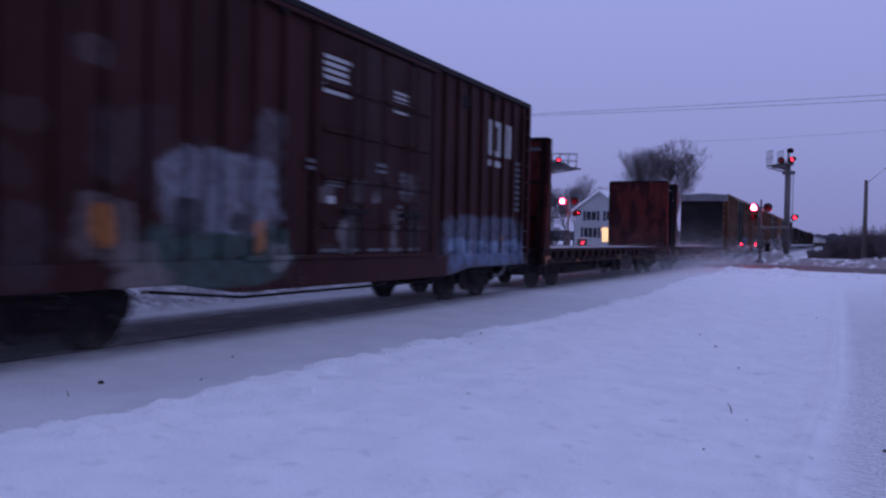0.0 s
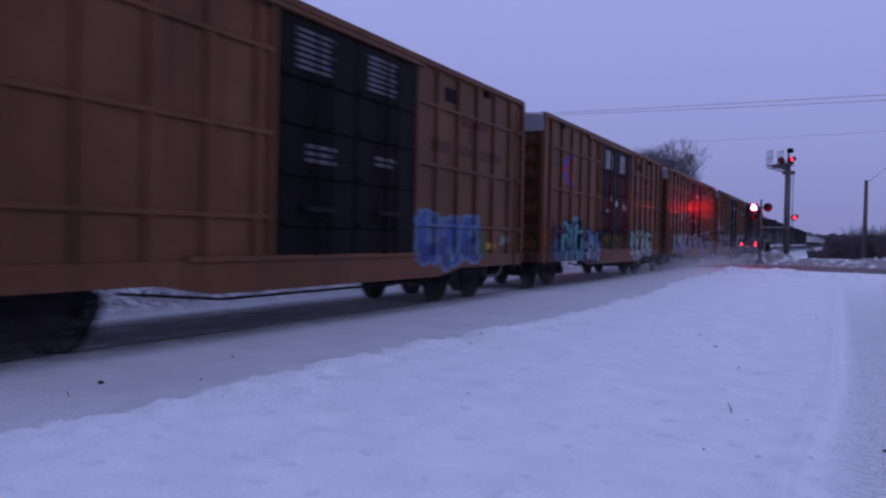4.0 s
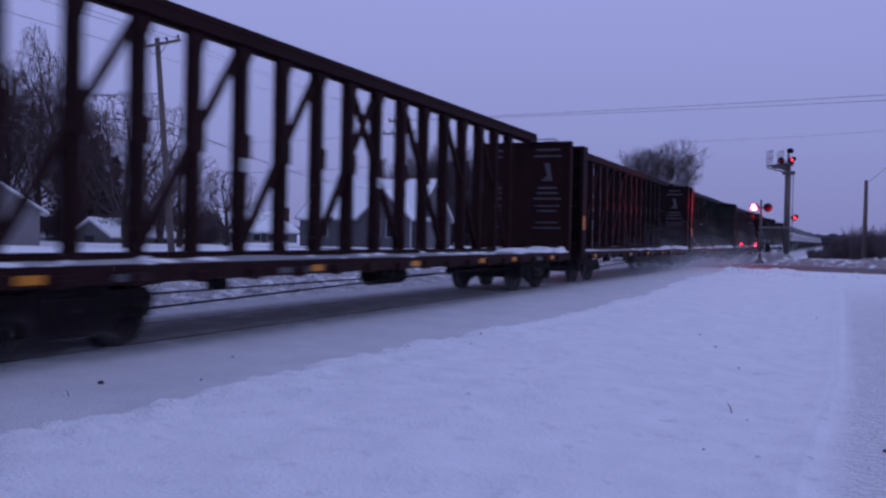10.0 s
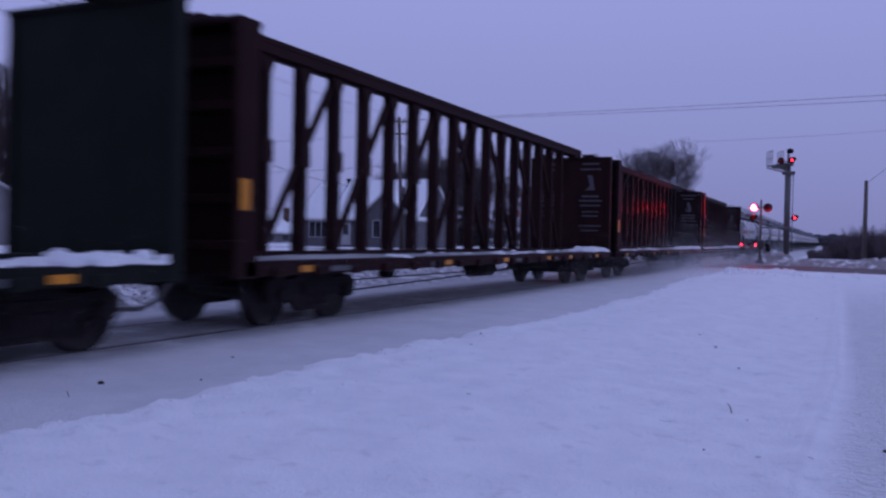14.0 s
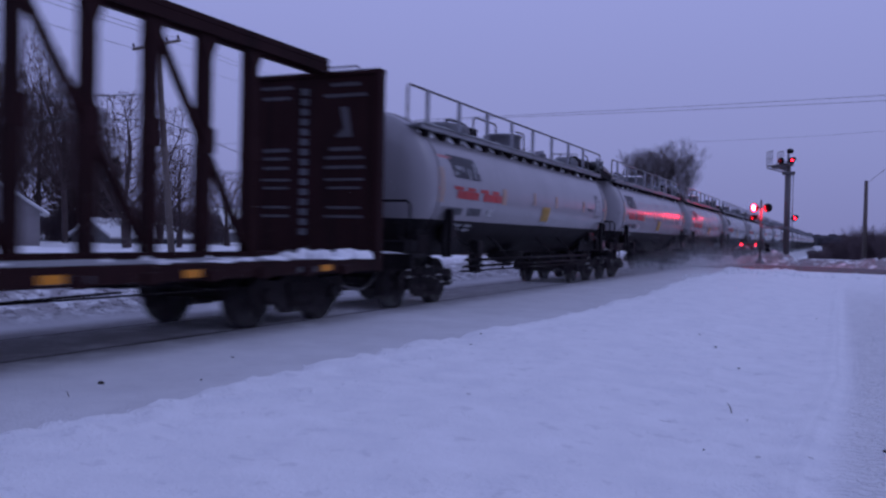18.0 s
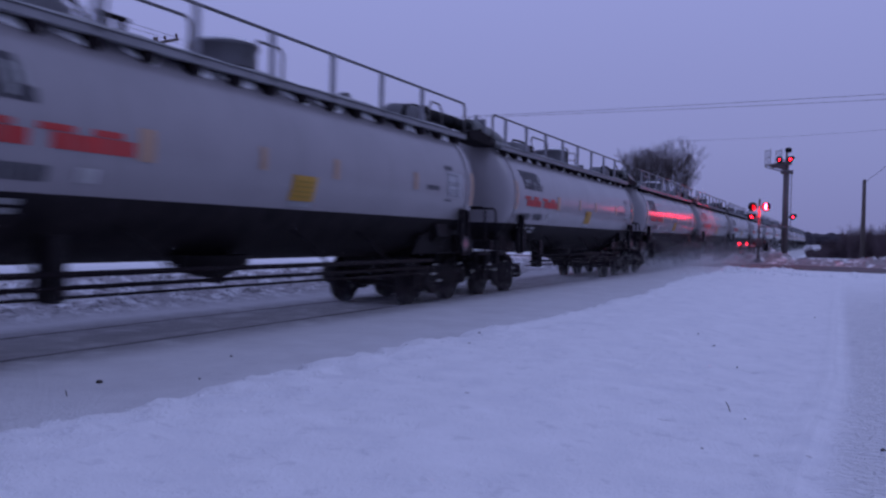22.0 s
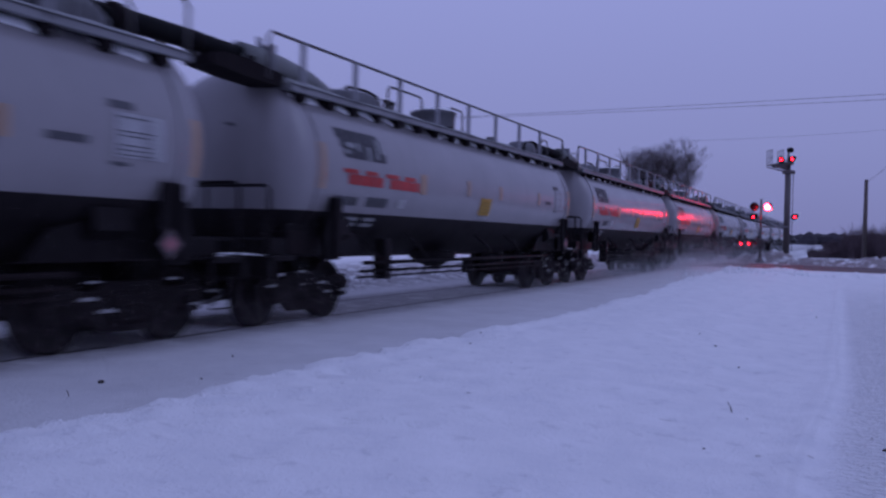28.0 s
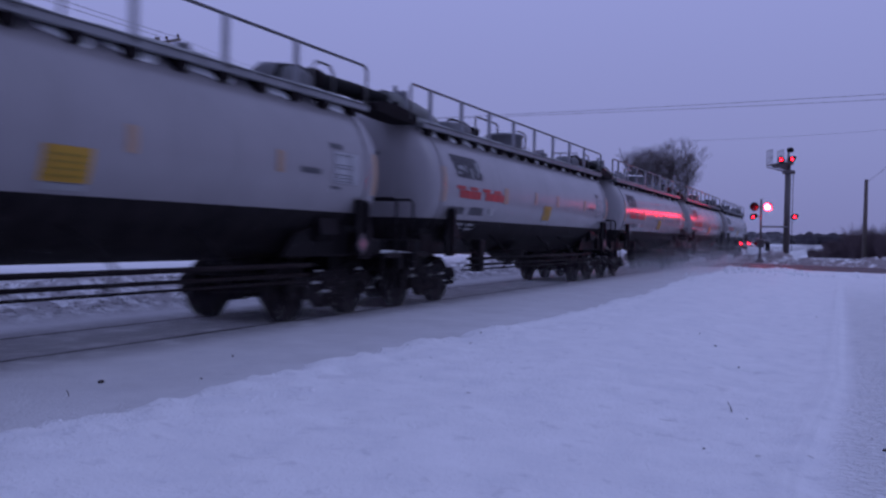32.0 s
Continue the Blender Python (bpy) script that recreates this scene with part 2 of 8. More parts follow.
def car_paint(name, col, dirt, amount, rough, arts=(), cross=None, blobs=(), panels=(), blotch_hue=None):
    """Painted steel of a wagon. arts: rows of letters (y0, y1, z0, z1, count, fill, second, line, seed, back);
    blobs: soft sprayed or worn patches (y, z, half width, half height, colour, strength);
    panels: painted rectangles (y0, y1, z0, z1, colour, strength)."""
    N = Nodes(name, rough)
    N.bsdf.inputs["Specular IOR Level"].default_value = 0.035
    N.bsdf.inputs["Coat Weight"].default_value, N.bsdf.inputs["Coat Roughness"].default_value = 0.025, 0.16
    c, grain = worn_base(N, col, dirt, amount)
    if blotch_hue:
        c = N.mix(N.math("MULTIPLY", N.smooth(N.noise(1.5, 6, N.scaled((1.7, 1.7, 0.7)), 0.66), 0.47, 0.55), 0.82), c, blotch_hue)
    X, Y, Z = N.xyz()
    wob = N.math("MULTIPLY", N.math("SUBTRACT", N.noise(2.6, 2), 0.5), 0.34)
    wob2 = N.math("MULTIPLY", N.math("SUBTRACT", N.noise(2.1, 2, N.scaled((1, 1.3, -1))), 0.5), 0.34)
    yw, zw = N.math("ADD", Y, wob), N.math("ADD", Z, wob2)
    scratch = N.noise(5.5, 5, N.scaled((1, 1, 0.5)), 0.65) if blobs else None
    blotch = N.math("ADD", 0.55, N.math("MULTIPLY", N.smooth(N.noise(7.0, 4), 0.35, 0.6), 0.45)) if blobs else None
    for y, z, ry, rz, hue, amt in blobs:
        p, q = N.math("DIVIDE", N.math("SUBTRACT", yw, y), ry), N.math("DIVIDE", N.math("SUBTRACT", zw, z), rz)
        d = N.math("ADD", N.math("POWER", N.math("ABSOLUTE", p), 4.0), N.math("POWER", N.math("ABSOLUTE", q), 4.0))
        d = N.math("ADD", d, N.math("MULTIPLY", N.math("SUBTRACT", scratch, 0.5), 2.6))
        c = N.mix(N.math("MULTIPLY", N.math("MULTIPLY", N.smooth(d, 1.3, 0.6), blotch), amt), c, hue)
    for k, art in enumerate(arts):
        c = letters(N, c, yw, zw, art, k)
    for y0, y1, z0, z1, hue, amt in panels:
        d = N.math("MAXIMUM", N.math("ABSOLUTE", N.math("DIVIDE", N.math("SUBTRACT", Y, (y0 + y1) / 2), (y1 - y0) / 2)), N.math("ABSOLUTE", N.math("DIVIDE", N.math("SUBTRACT", Z, (z0 + z1) / 2), (z1 - z0) / 2)))
        near_side = N.math("MULTIPLY", N.math("LESS_THAN", d, 1.0), N.math("GREATER_THAN", X, 0.0))
        c = N.mix(N.math("MULTIPLY", near_side, amt), c, hue)
    if cross:
        yc, zc, hw, hh, vivid = cross
        a, b = N.math("DIVIDE", N.math("SUBTRACT", Y, yc), hw), N.math("DIVIDE", N.math("SUBTRACT", Z, zc), hh)
        aa, bb = N.math("ABSOLUTE", a), N.math("ABSOLUTE", b)
        arm = N.math("LESS_THAN", N.math("ABSOLUTE", N.math("SUBTRACT", aa, bb)), 0.36)
        arm = N.math("MULTIPLY", arm, N.math("LESS_THAN", N.math("MAXIMUM", aa, bb), 1.0))
        arm = N.math("MULTIPLY", arm, N.math("GREATER_THAN", X, 0.0))
        hue = N.mix(N.math("GREATER_THAN", N.math("SUBTRACT", bb, aa), 0.0), shade((0.32, 0.022, 0.03), vivid), shade((0.035, 0.065, 0.34), vivid))
        c = N.mix(N.math("MULTIPLY", arm, N.math("ADD", 0.62, N.math("MULTIPLY", N.smooth(grain, 0.62, 0.42), 0.3))), c, hue)
    return N.done(c)


def snow_mat(name, bright=0.86, dirt=0.0, lump=14.0, depth=0.03):
    N = Nodes(name, 0.75)
    big, mid, fine = N.noise(0.35, 4), N.noise(lump * 0.35, 4), N.noise(lump * 5, 3)
    c = N.ramp(mid, [(0.3, (bright * 0.93, bright * 0.95, bright * 0.97)), (0.65, (bright, bright, bright))])
    c = N.mix(N.math("MULTIPLY", N.smooth(big, 0.52, 0.72), 0.12 + dirt), c, (0.55, 0.54, 0.53))
    c = N.mix(N.math("MULTIPLY", N.smooth(N.noise(9, 4), 0.66, 0.74), dirt), c, (0.16, 0.13, 0.11))
    N.bsdf.inputs["Subsurface Weight"].default_value = 0.0
    N.bump(N.math("ADD", mid, N.math("MULTIPLY", fine, 0.35)), 0.45, depth)
    return N.done(c)


def glowing(name, col, strength):
    N = Nodes(name, 0.3)
    N.bsdf.inputs["Emission Color"].default_value = (*col, 1)
    N.bsdf.inputs["Emission Strength"].default_value = strength
    return N.done(col)


M_SNOW = snow_mat("snow", 0.87)
M_SNOW_ROOF = snow_mat("roof_snow", 0.88, 0.02, 8, 0.03)
M_STEEL = worn("dark_steel", (0.0125, 0.0095, 0.0110), (0.026, 0.019, 0.020), 0.4, 0.75)
M_WHEEL = worn("wheel_steel", (0.0125, 0.0095, 0.0110), (0.025, 0.019, 0.020), 0.4, 0.75)
M_FAINT_MARK = worn("faint_stencil", (0.085, 0.078, 0.084), (0.04, 0.035, 0.036), 0.6, 0.6)
M_DECK_SNOW = snow_mat("gritty_deck_snow", 0.26, 0.3, 12, 0.03)
M_RAIL = worn("rail_steel", (0.09, 0.08, 0.085), (0.05, 0.03, 0.02), 0.4, 0.4, 0.6)
M_ROOF_FILM = snow_mat("blown_snow_film", 0.5, 0.25, 10, 0.01)
M_GALV = worn("galvanised", (0.22, 0.22, 0.23), (0.14, 0.14, 0.15), 0.5, 0.5, 0.2)
M_GALV_DARK = worn("weathered_galvanised", (0.11, 0.105, 0.105), (0.05, 0.045, 0.045), 0.5, 0.5, 0.2)
M_RUBBER = worn("black_rubber", (0.008, 0.008, 0.009), (0.02, 0.02, 0.02), 0.3, 0.7)
M_WHITE_MARK = worn("white_stencil", (0.40, 0.40, 0.40), (0.16, 0.15, 0.15), 0.6, 0.6)
M_SMUDGED_MARK = worn("smudged_stencil", (0.07, 0.07, 0.08), (0.14, 0.14, 0.15), 0.6, 0.6)
M_DATA_PANEL = worn("pale_data_panel", (0.38, 0.38, 0.40), (0.22, 0.22, 0.23), 0.7, 0.6)
M_GREY_MARK = worn("grey_stencil", (0.10, 0.10, 0.11), (0.05, 0.048, 0.048), 0.6, 0.6)
M_BLACK_MARK = worn("black_stencil", (0.010, 0.010, 0.012), (0.025, 0.024, 0.024), 0.4, 0.5)
M_RED_MARK = worn("red_stencil", (0.42, 0.03, 0.028), (0.3, 0.16, 0.15), 0.4, 0.5)
M_AMBER = worn("amber_reflector", (0.68, 0.25, 0.015), (0.3, 0.11, 0.03), 0.4, 0.35)
M_AMBER_DULL = worn("dull_amber_reflector", (0.27, 0.10, 0.02), (0.14, 0.05, 0.02), 0.5, 0.5)
M_YELLOW = worn("yellow_placard", (0.38, 0.215, 0.02), (0.24, 0.14, 0.035), 0.45, 0.45)
M_ORANGE_PALE = worn("pale_orange_decal", (0.38, 0.25, 0.17), (0.34, 0.26, 0.2), 0.4, 0.4)
M_BLACK_PAINT = worn("black_paint", (0.0105, 0.0085, 0.0100), (0.020, 0.017, 0.018), 0.5, 0.55)
M_WOOD_POLE = worn("weathered_pole_wood", (0.13, 0.105, 0.095), (0.06, 0.05, 0.045), 0.6, 0.85)

# ---- rolling stock: shared pieces; a car's own y runs from its front end back along the track ----
CARS = []                # (car, y of its front end at the start)
WHEELSETS = []


def build_wheelset():
    s = Shape()
    turn = Matrix.Rotation(radians(90), 4, "Y")
    for side in (-1, 1):
        m = Matrix.Translation((side * 0.745, 0, 0)) @ turn
        k = 1 if side > 0 else -1
        s.lathe([(0.09, -0.09), (0.13, -0.085), (0.15, -0.03), (0.36, -0.035), (0.40, -0.065), (0.457, -0.065), (0.457, 0.06),
                 (0.485, 0.07), (0.485, 0.095), (0.41, 0.095), (0.36, 0.035), (0.15, 0.05), (0.12, 0.09), (0.09, 0.09)],
                m @ Matrix.Diagonal((1, 1, -k, 1)), 28)
        for a in range(6):
            c = Vector((side * 0.80, 0.25 * math.cos(a * math.pi / 3), 0.25 * math.sin(a * math.pi / 3)))
            s.cyl(c, c + Vector((side * 0.012, 0, 0)), 0.035, n=6)
    s.cyl((-1.02, 0, 0), (1.02, 0, 0), 0.075, n=10)
    return s.mesh("wheelset", M_WHEEL)


def build_side_frame(side):
    s = Shape()
    poly = [(-1.22, 0.60), (-1.08, 0.70), (-0.55, 0.66), (-0.38, 0.76), (0.38, 0.76), (0.55, 0.66), (1.08, 0.70), (1.22, 0.60),
            (1.16, 0.36), (0.98, 0.34), (0.72, 0.42), (0.42, 0.19), (-0.42, 0.19), (-0.72, 0.42), (-0.98, 0.34), (-1.16, 0.36)]
    x = side * 0.98
    s.slab(poly, "x", x - 0.055, x + 0.055)
    s.slab([(-0.36, 0.62), (0.36, 0.62), (0.30, 0.28), (-0.30, 0.28)], "x", x - 0.10, x + 0.10)
    for yy in (-0.18, 0.0, 0.18):
        s.cyl((x + side * 0.09, yy, 0.28), (x + side * 0.09, yy, 0.50), 0.07, n=8)
    return s.mesh("side_frame", M_STEEL)


MESH_WHEELSET = build_wheelset()
MESH_FRAME = {1: build_side_frame(1), -1: build_side_frame(-1)}
MESH_CAP = Shape().cyl((0, 0, 0), (0.11, 0, 0), 0.115, 0.095, n=12).mesh("bearing_cap", M_WHEEL)
MESH_BOLSTER = Shape().box(-0.95, 0.95, -0.2, 0.2, 0.42, 0.66, 0.03).box(-0.3, 0.3, -0.3, 0.3, 0.62, 0.74, 0.02).box(
    -0.8, 0.8, -0.46, -0.38, 0.30, 0.42, 0.01).box(-0.8, 0.8, 0.38, 0.46, 0.30, 0.42, 0.01).mesh("truck", M_STEEL)
MESH_COUPLER = Shape().box(-0.09, 0.09, -0.42, 0.45, 0.72, 0.92, 0.02).box(-0.17, 0.17, -0.68, -0.40, 0.66, 0.98, 0.05).box(
    -0.26, 0.26, -0.10, 0.10, 0.62, 1.02, 0.02).mesh("coupler", M_STEEL)
M_HOSE = worn("frosted_hose", (0.13, 0.125, 0.13), (0.03, 0.03, 0.03), 0.6, 0.7)
MESH_HOSE = Shape().tube([(0.36, 0.20, 0.78), (0.44, 0.0, 0.60), (0.46, -0.22, 0.42), (0.42, -0.45, 0.33), (0.30, -0.66, 0.34), (0.14, -0.78, 0.40)], 0.032, 7).cyl(
    (0.18, -0.74, 0.38), (0.08, -0.84, 0.43), 0.05, n=7).mesh("air_hose", M_HOSE)



def running_gear(car, y_front, y_rear, length):
    for yc in (y_front, y_rear):
        truck = part("truck", MESH_BOLSTER, None, car, "two-axle black steel truck", (0, yc, -0.03))
        for side in (1, -1):
            part("side_frame", MESH_FRAME[side], None, truck)
            for yy in (-0.89, 0.89):
                part("bearing_cap", MESH_CAP, None, truck, at=Matrix.Translation((side * 1.03, yy, 0.457)) @ Matrix.Rotation(0 if side > 0 else math.pi, 4, "Z"))
        for yy in (-0.89, 0.89):
            WHEELSETS.append((part("wheelset", MESH_WHEELSET, None, truck, at=(0, yy, 0.457)), yy))
    for y, a in ((0, 0), (length, 180)):
        part("coupler", MESH_COUPLER, None, car, at=pose(0, y, 0, 0, 0, a))
        part("air_hose", MESH_HOSE, None, car, at=pose(0, y, 0, 0, 0, a))


def bars(car, mat, name, x, y0, y1, z0, z1, rows, seed=0, ragged=0.25, columns=1):
    """A block of stencilled lines too small to read: plain bars."""
    rnd = random.Random(seed)
    s, h, w = Shape(), (z1 - z0) / rows, (y1 - y0) / columns
    for r in range(rows):
        for c in range(columns):
            a = y0 + c * w
            s.box(x - 0.002, x + 0.006, a, a + w * (0.92 - ragged * rnd.random()), z0 + h * (r + 0.22), z0 + h * (r + 0.78))
    return tagged(part(name, s, mat, car), kind="stuff")


def ladder(car, mat, x, y, z0, z1, w=0.42, step=0.38, along="y"):
    s = Shape()
    ax = Vector((0, 1, 0)) if along == "y" else Vector((1, 0, 0))
    a, b = Vector((x, y, 0)) - ax * w / 2, Vector((x, y, 0)) + ax * w / 2
    for p in (a, b):
        s.cyl(p + Vector((0, 0, z0)), p + Vector((0, 0, z1)), 0.02, n=6)
    z = z0 + 0.1
    while z < z1:
        s.cyl(a + Vector((0, 0, z)), b + Vector((0, 0, z)), 0.014, n=6)
        z += step
    return part("ladder", s, mat, car)


# ---- boxcars ----
def boxcar(y_start, length, paint, door_paint, label, rib=0.96, battens=True, door=(5.8, 9.95), end_paint=None, seed=0, sill_paint=None):
    car = thing("boxcar", (TRACK_X, y_start, 0), label, "freight car", "cars of the freight train")
    CARS.append((car, y_start))
    L, W, z0, z1 = length, 1.48, 0.95, 4.42
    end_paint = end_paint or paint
    d0, d1 = door
    # walls
    for side in (1, -1):
        x = side * W
        for a, b in ((0.0, d0), (d1, L)):
            part("side_wall", Shape().box(min(x, x - side * 0.05), max(x, x - side * 0.05), a + 0.02, b - 0.01, z0, z1), paint, car)
        n = [y for y in np.arange(0.62, d0 - 0.3, rib)] + [d0 - 0.06] + [d1 + 0.06] + [y for y in np.arange(d1 + rib * 0.95, L - 0.25, rib)]
        lo, hi = min(x, x + side * 0.065), max(x, x + side * 0.065)
        for y in n:
            w = 0.055
            part("side_post", Shape().box(lo, hi, y - w, y + w, z0 + 0.003, z1 - 0.03, 0.02), paint, car)
        for y in (0.06, L - 0.06):
            part("corner_post", Shape().box(min(x - side * 0.06, x + side * 0.07), max(x - side * 0.06, x + side * 0.07), y - 0.09, y + 0.09, z0 - 0.2, z1 + 0.02, 0.02), paint, car)
        if battens:
            for z in (1.52, 2.63, 3.73):
                for a, b in ((0.62, d0 - 0.1), (d1 + 0.1, L - 0.1)):
                    part("side_batten", Shape().box(min(x, x + side * 0.05), max(x, x + side * 0.05), a, b, z - 0.035, z + 0.035, 0.012), paint, car)
        # sill, deeper in the middle
        lo, hi = min(x - side * 0.06, x + side * 0.06), max(x - side * 0.06, x + side * 0.06)
        part("side_sill", Shape().slab([(0.0, 0.97), (L, 0.97), (L, 0.70), (L - 3.6, 0.70), (L - 4.6, 0.56), (4.6, 0.56), (3.6, 0.70), (0.0, 0.70)], "x", lo, hi), sill_paint or paint, car)
        part("eave", Shape().box(lo - 0.01, hi + 0.01, 0.0, L, z1 - 0.02, z1 + 0.10, 0.015), M_BLACK_PAINT if seed % 2 else paint, car)
        for yy in np.arange(1.6, L - 1.2, 3.9):
            part("roof_lug", Shape().box(min(x - side * 0.02, x + side * 0.085), max(x - side * 0.02, x + side * 0.085), yy - 0.10, yy + 0.10, z1 - 0.16, z1 - 0.02, 0.02), M_STEEL, car)
        # two plug doors
        mid = (d0 + d1) / 2
        for a, b in ((d0 + 0.04, mid - 0.02), (mid + 0.02, d1 - 0.04)):
            lo, hi = min(x - side * 0.03, x + side * 0.045), max(x - side * 0.03, x + side * 0.045)
            dr = part("door", Shape().box(lo, hi, a, b, 0.99, z1 - 0.12, 0.015), door_paint, car, "sliding plug door of pressed steel")
            for z in (1.45, 2.15, 2.85, 3.5):
                part("door_rib", Shape().box(min(x + side * 0.04, x + side * 0.085), max(x + side * 0.04, x + side * 0.085), a + 0.08, b - 0.08, z - 0.05, z + 0.05, 0.02), door_paint, dr)
            for yy in (a + 0.42 * (b - a), a + 0.6 * (b - a)):
                part("lock_bar", Shape().cyl((x + side * 0.115, yy, 1.0), (x + side * 0.115, yy, z1 - 0.2), 0.022, n=7), door_paint, dr)
            part("door_handle", Shape().box(min(x + side * 0.1, x + side * 0.15), max(x + side * 0.1, x + side * 0.15), a + 0.55, b - 0.55, 1.62, 1.70, 0.01), M_STEEL, dr)
        for z in (0.985, z1 - 0.07):
            lo, hi = min(x, x + side * 0.10), max(x, x + side * 0.10)
            part("door_track", Shape().box(lo, hi, d0 - 1.7, d1 + 0.2, z - 0.035, z + 0.035, 0.01), paint, car)
    # ends with pressed corrugations
    for y, k in ((0.0, -1), (L, 1)):
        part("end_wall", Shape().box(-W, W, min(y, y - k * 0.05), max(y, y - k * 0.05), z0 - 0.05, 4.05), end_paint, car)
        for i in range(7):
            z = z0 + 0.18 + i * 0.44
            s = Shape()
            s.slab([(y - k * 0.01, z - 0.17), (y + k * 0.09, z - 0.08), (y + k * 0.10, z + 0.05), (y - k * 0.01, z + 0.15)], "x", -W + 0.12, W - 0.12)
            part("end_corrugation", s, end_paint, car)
        part("gable_panel", Shape().slab([(-W - 0.02, 4.03), (W + 0.02, 4.03), (W + 0.02, 4.44), (0, 4.53), (-W - 0.02, 4.44)], "y", min(y, y + k * 0.05), max(y, y + k * 0.05)), M_GALV, car, "frosted galvanised end panel under the roof")
        part("end_sill", Shape().box(-W, W, min(y, y + k * 0.09), max(y, y + k * 0.09), 0.70, 0.98, 0.02), end_paint, car)
        ladder(car, M_STEEL, -1.15 if k < 0 else 1.15, y + k * 0.13, 0.75, 4.0, along="x")
    s = Shape().slab([(-W, 4.44), (0, 4.54), (W, 4.44), (W, 4.49), (0, 4.59), (-W, 4.49)], "y", -0.03, L + 0.03)
    part("roof", s, M_ROOF_FILM, car, "steel roof under a film of blown snow")
    for y in np.arange(0.9, L - 0.5, 1.06):
        part("roof_rib", Shape().slab([(-W + 0.1, 4.495), (0, 4.59), (W - 0.1, 4.495), (W - 0.1, 4.51), (0, 4.62), (-W + 0.1, 4.51)], "y", y - 0.03, y + 0.03), M_GALV, car)
    # underframe
    part("floor", Shape().box(-W + 0.05, W - 0.05, 0.1, L - 0.1, 0.93, 0.99), M_STEEL, car)
    part("centre_sill", Shape().box(-0.28, 0.28, 0.1, L - 0.1, 0.62, 0.94, 0.02), M_STEEL, car)
    part("brake_cylinder", Shape().cyl((0.75, L * 0.42, 0.66), (0.75, L * 0.42 + 0.7, 0.66), 0.16, n=14), M_STEEL, car)
    part("air_reservoir", Shape().cyl((-0.8, L * 0.5, 0.66), (-0.8, L * 0.5 + 1.3, 0.66), 0.2, n=14), M_STEEL, car)
    part("brake_rod", Shape().tube([(1.25, 3.3, 0.62), (1.3, 5.0, 0.47), (1.3, L - 5.0, 0.47), (1.25, L - 3.3, 0.62)], 0.02, 6), M_STEEL, car)
    ladder(car, paint, W + 0.11, 0.45, 0.62, 1.9)
    ladder(car, paint, W + 0.11, L - 0.45, 0.62, 4.2)
    part("brake_wheel", Shape().lathe([(0.24, -0.015), (0.28, -0.015), (0.28, 0.015), (0.24, 0.015), (0.24, -0.015)], pose(-0.7, -0.2, 2.9, 90), 18).cyl((-0.7, -0.2, 2.9), (-0.7, 0.0, 2.9), 0.03, n=6).cyl((-0.95, -0.2, 2.9), (-0.45, -0.2, 2.9), 0.012, n=5).cyl((-0.7, -0.2, 2.65), (-0.7, -0.2, 3.15), 0.012, n=5), M_STEEL, car)
    part("placard_board", Shape().box(W + 0.002, W + 0.03, d1 + 1.3, d1 + 1.75, 3.9, 4.15, 0.01), M_STEEL, car)
    running_gear(car, 2.15, L - 2.15, L)
    return car


BROWN = (0.040, 0.0150, 0.0145)
OCHRE = (0.130, 0.058, 0.031)
WHITE, PALE, NAVY, SLATE = (0.34, 0.34, 0.37), (0.19, 0.22, 0.30), (0.02, 0.02, 0.05), (0.10, 0.12, 0.22)
INK = (0.007, 0.006, 0.011)
HERALD = [(11.9, 13.4, 3.5, 3.66, (0.06, 0.011, 0.011), 0.8), (12.4, 12.62, 3.2, 3.5, (0.06, 0.011, 0.011), 0.7), (12.85, 13.05, 3.3, 3.5, (0.06, 0.011, 0.011), 0.6), (10.6, 11.6, 2.9, 3.12, (0.04, 0.02, 0.013), 0.6), (11.8, 12.7, 2.9, 3.12, (0.04, 0.02, 0.013), 0.6), (12.9, 14.3, 2.9, 3.12, (0.04, 0.02, 0.013), 0.6)]
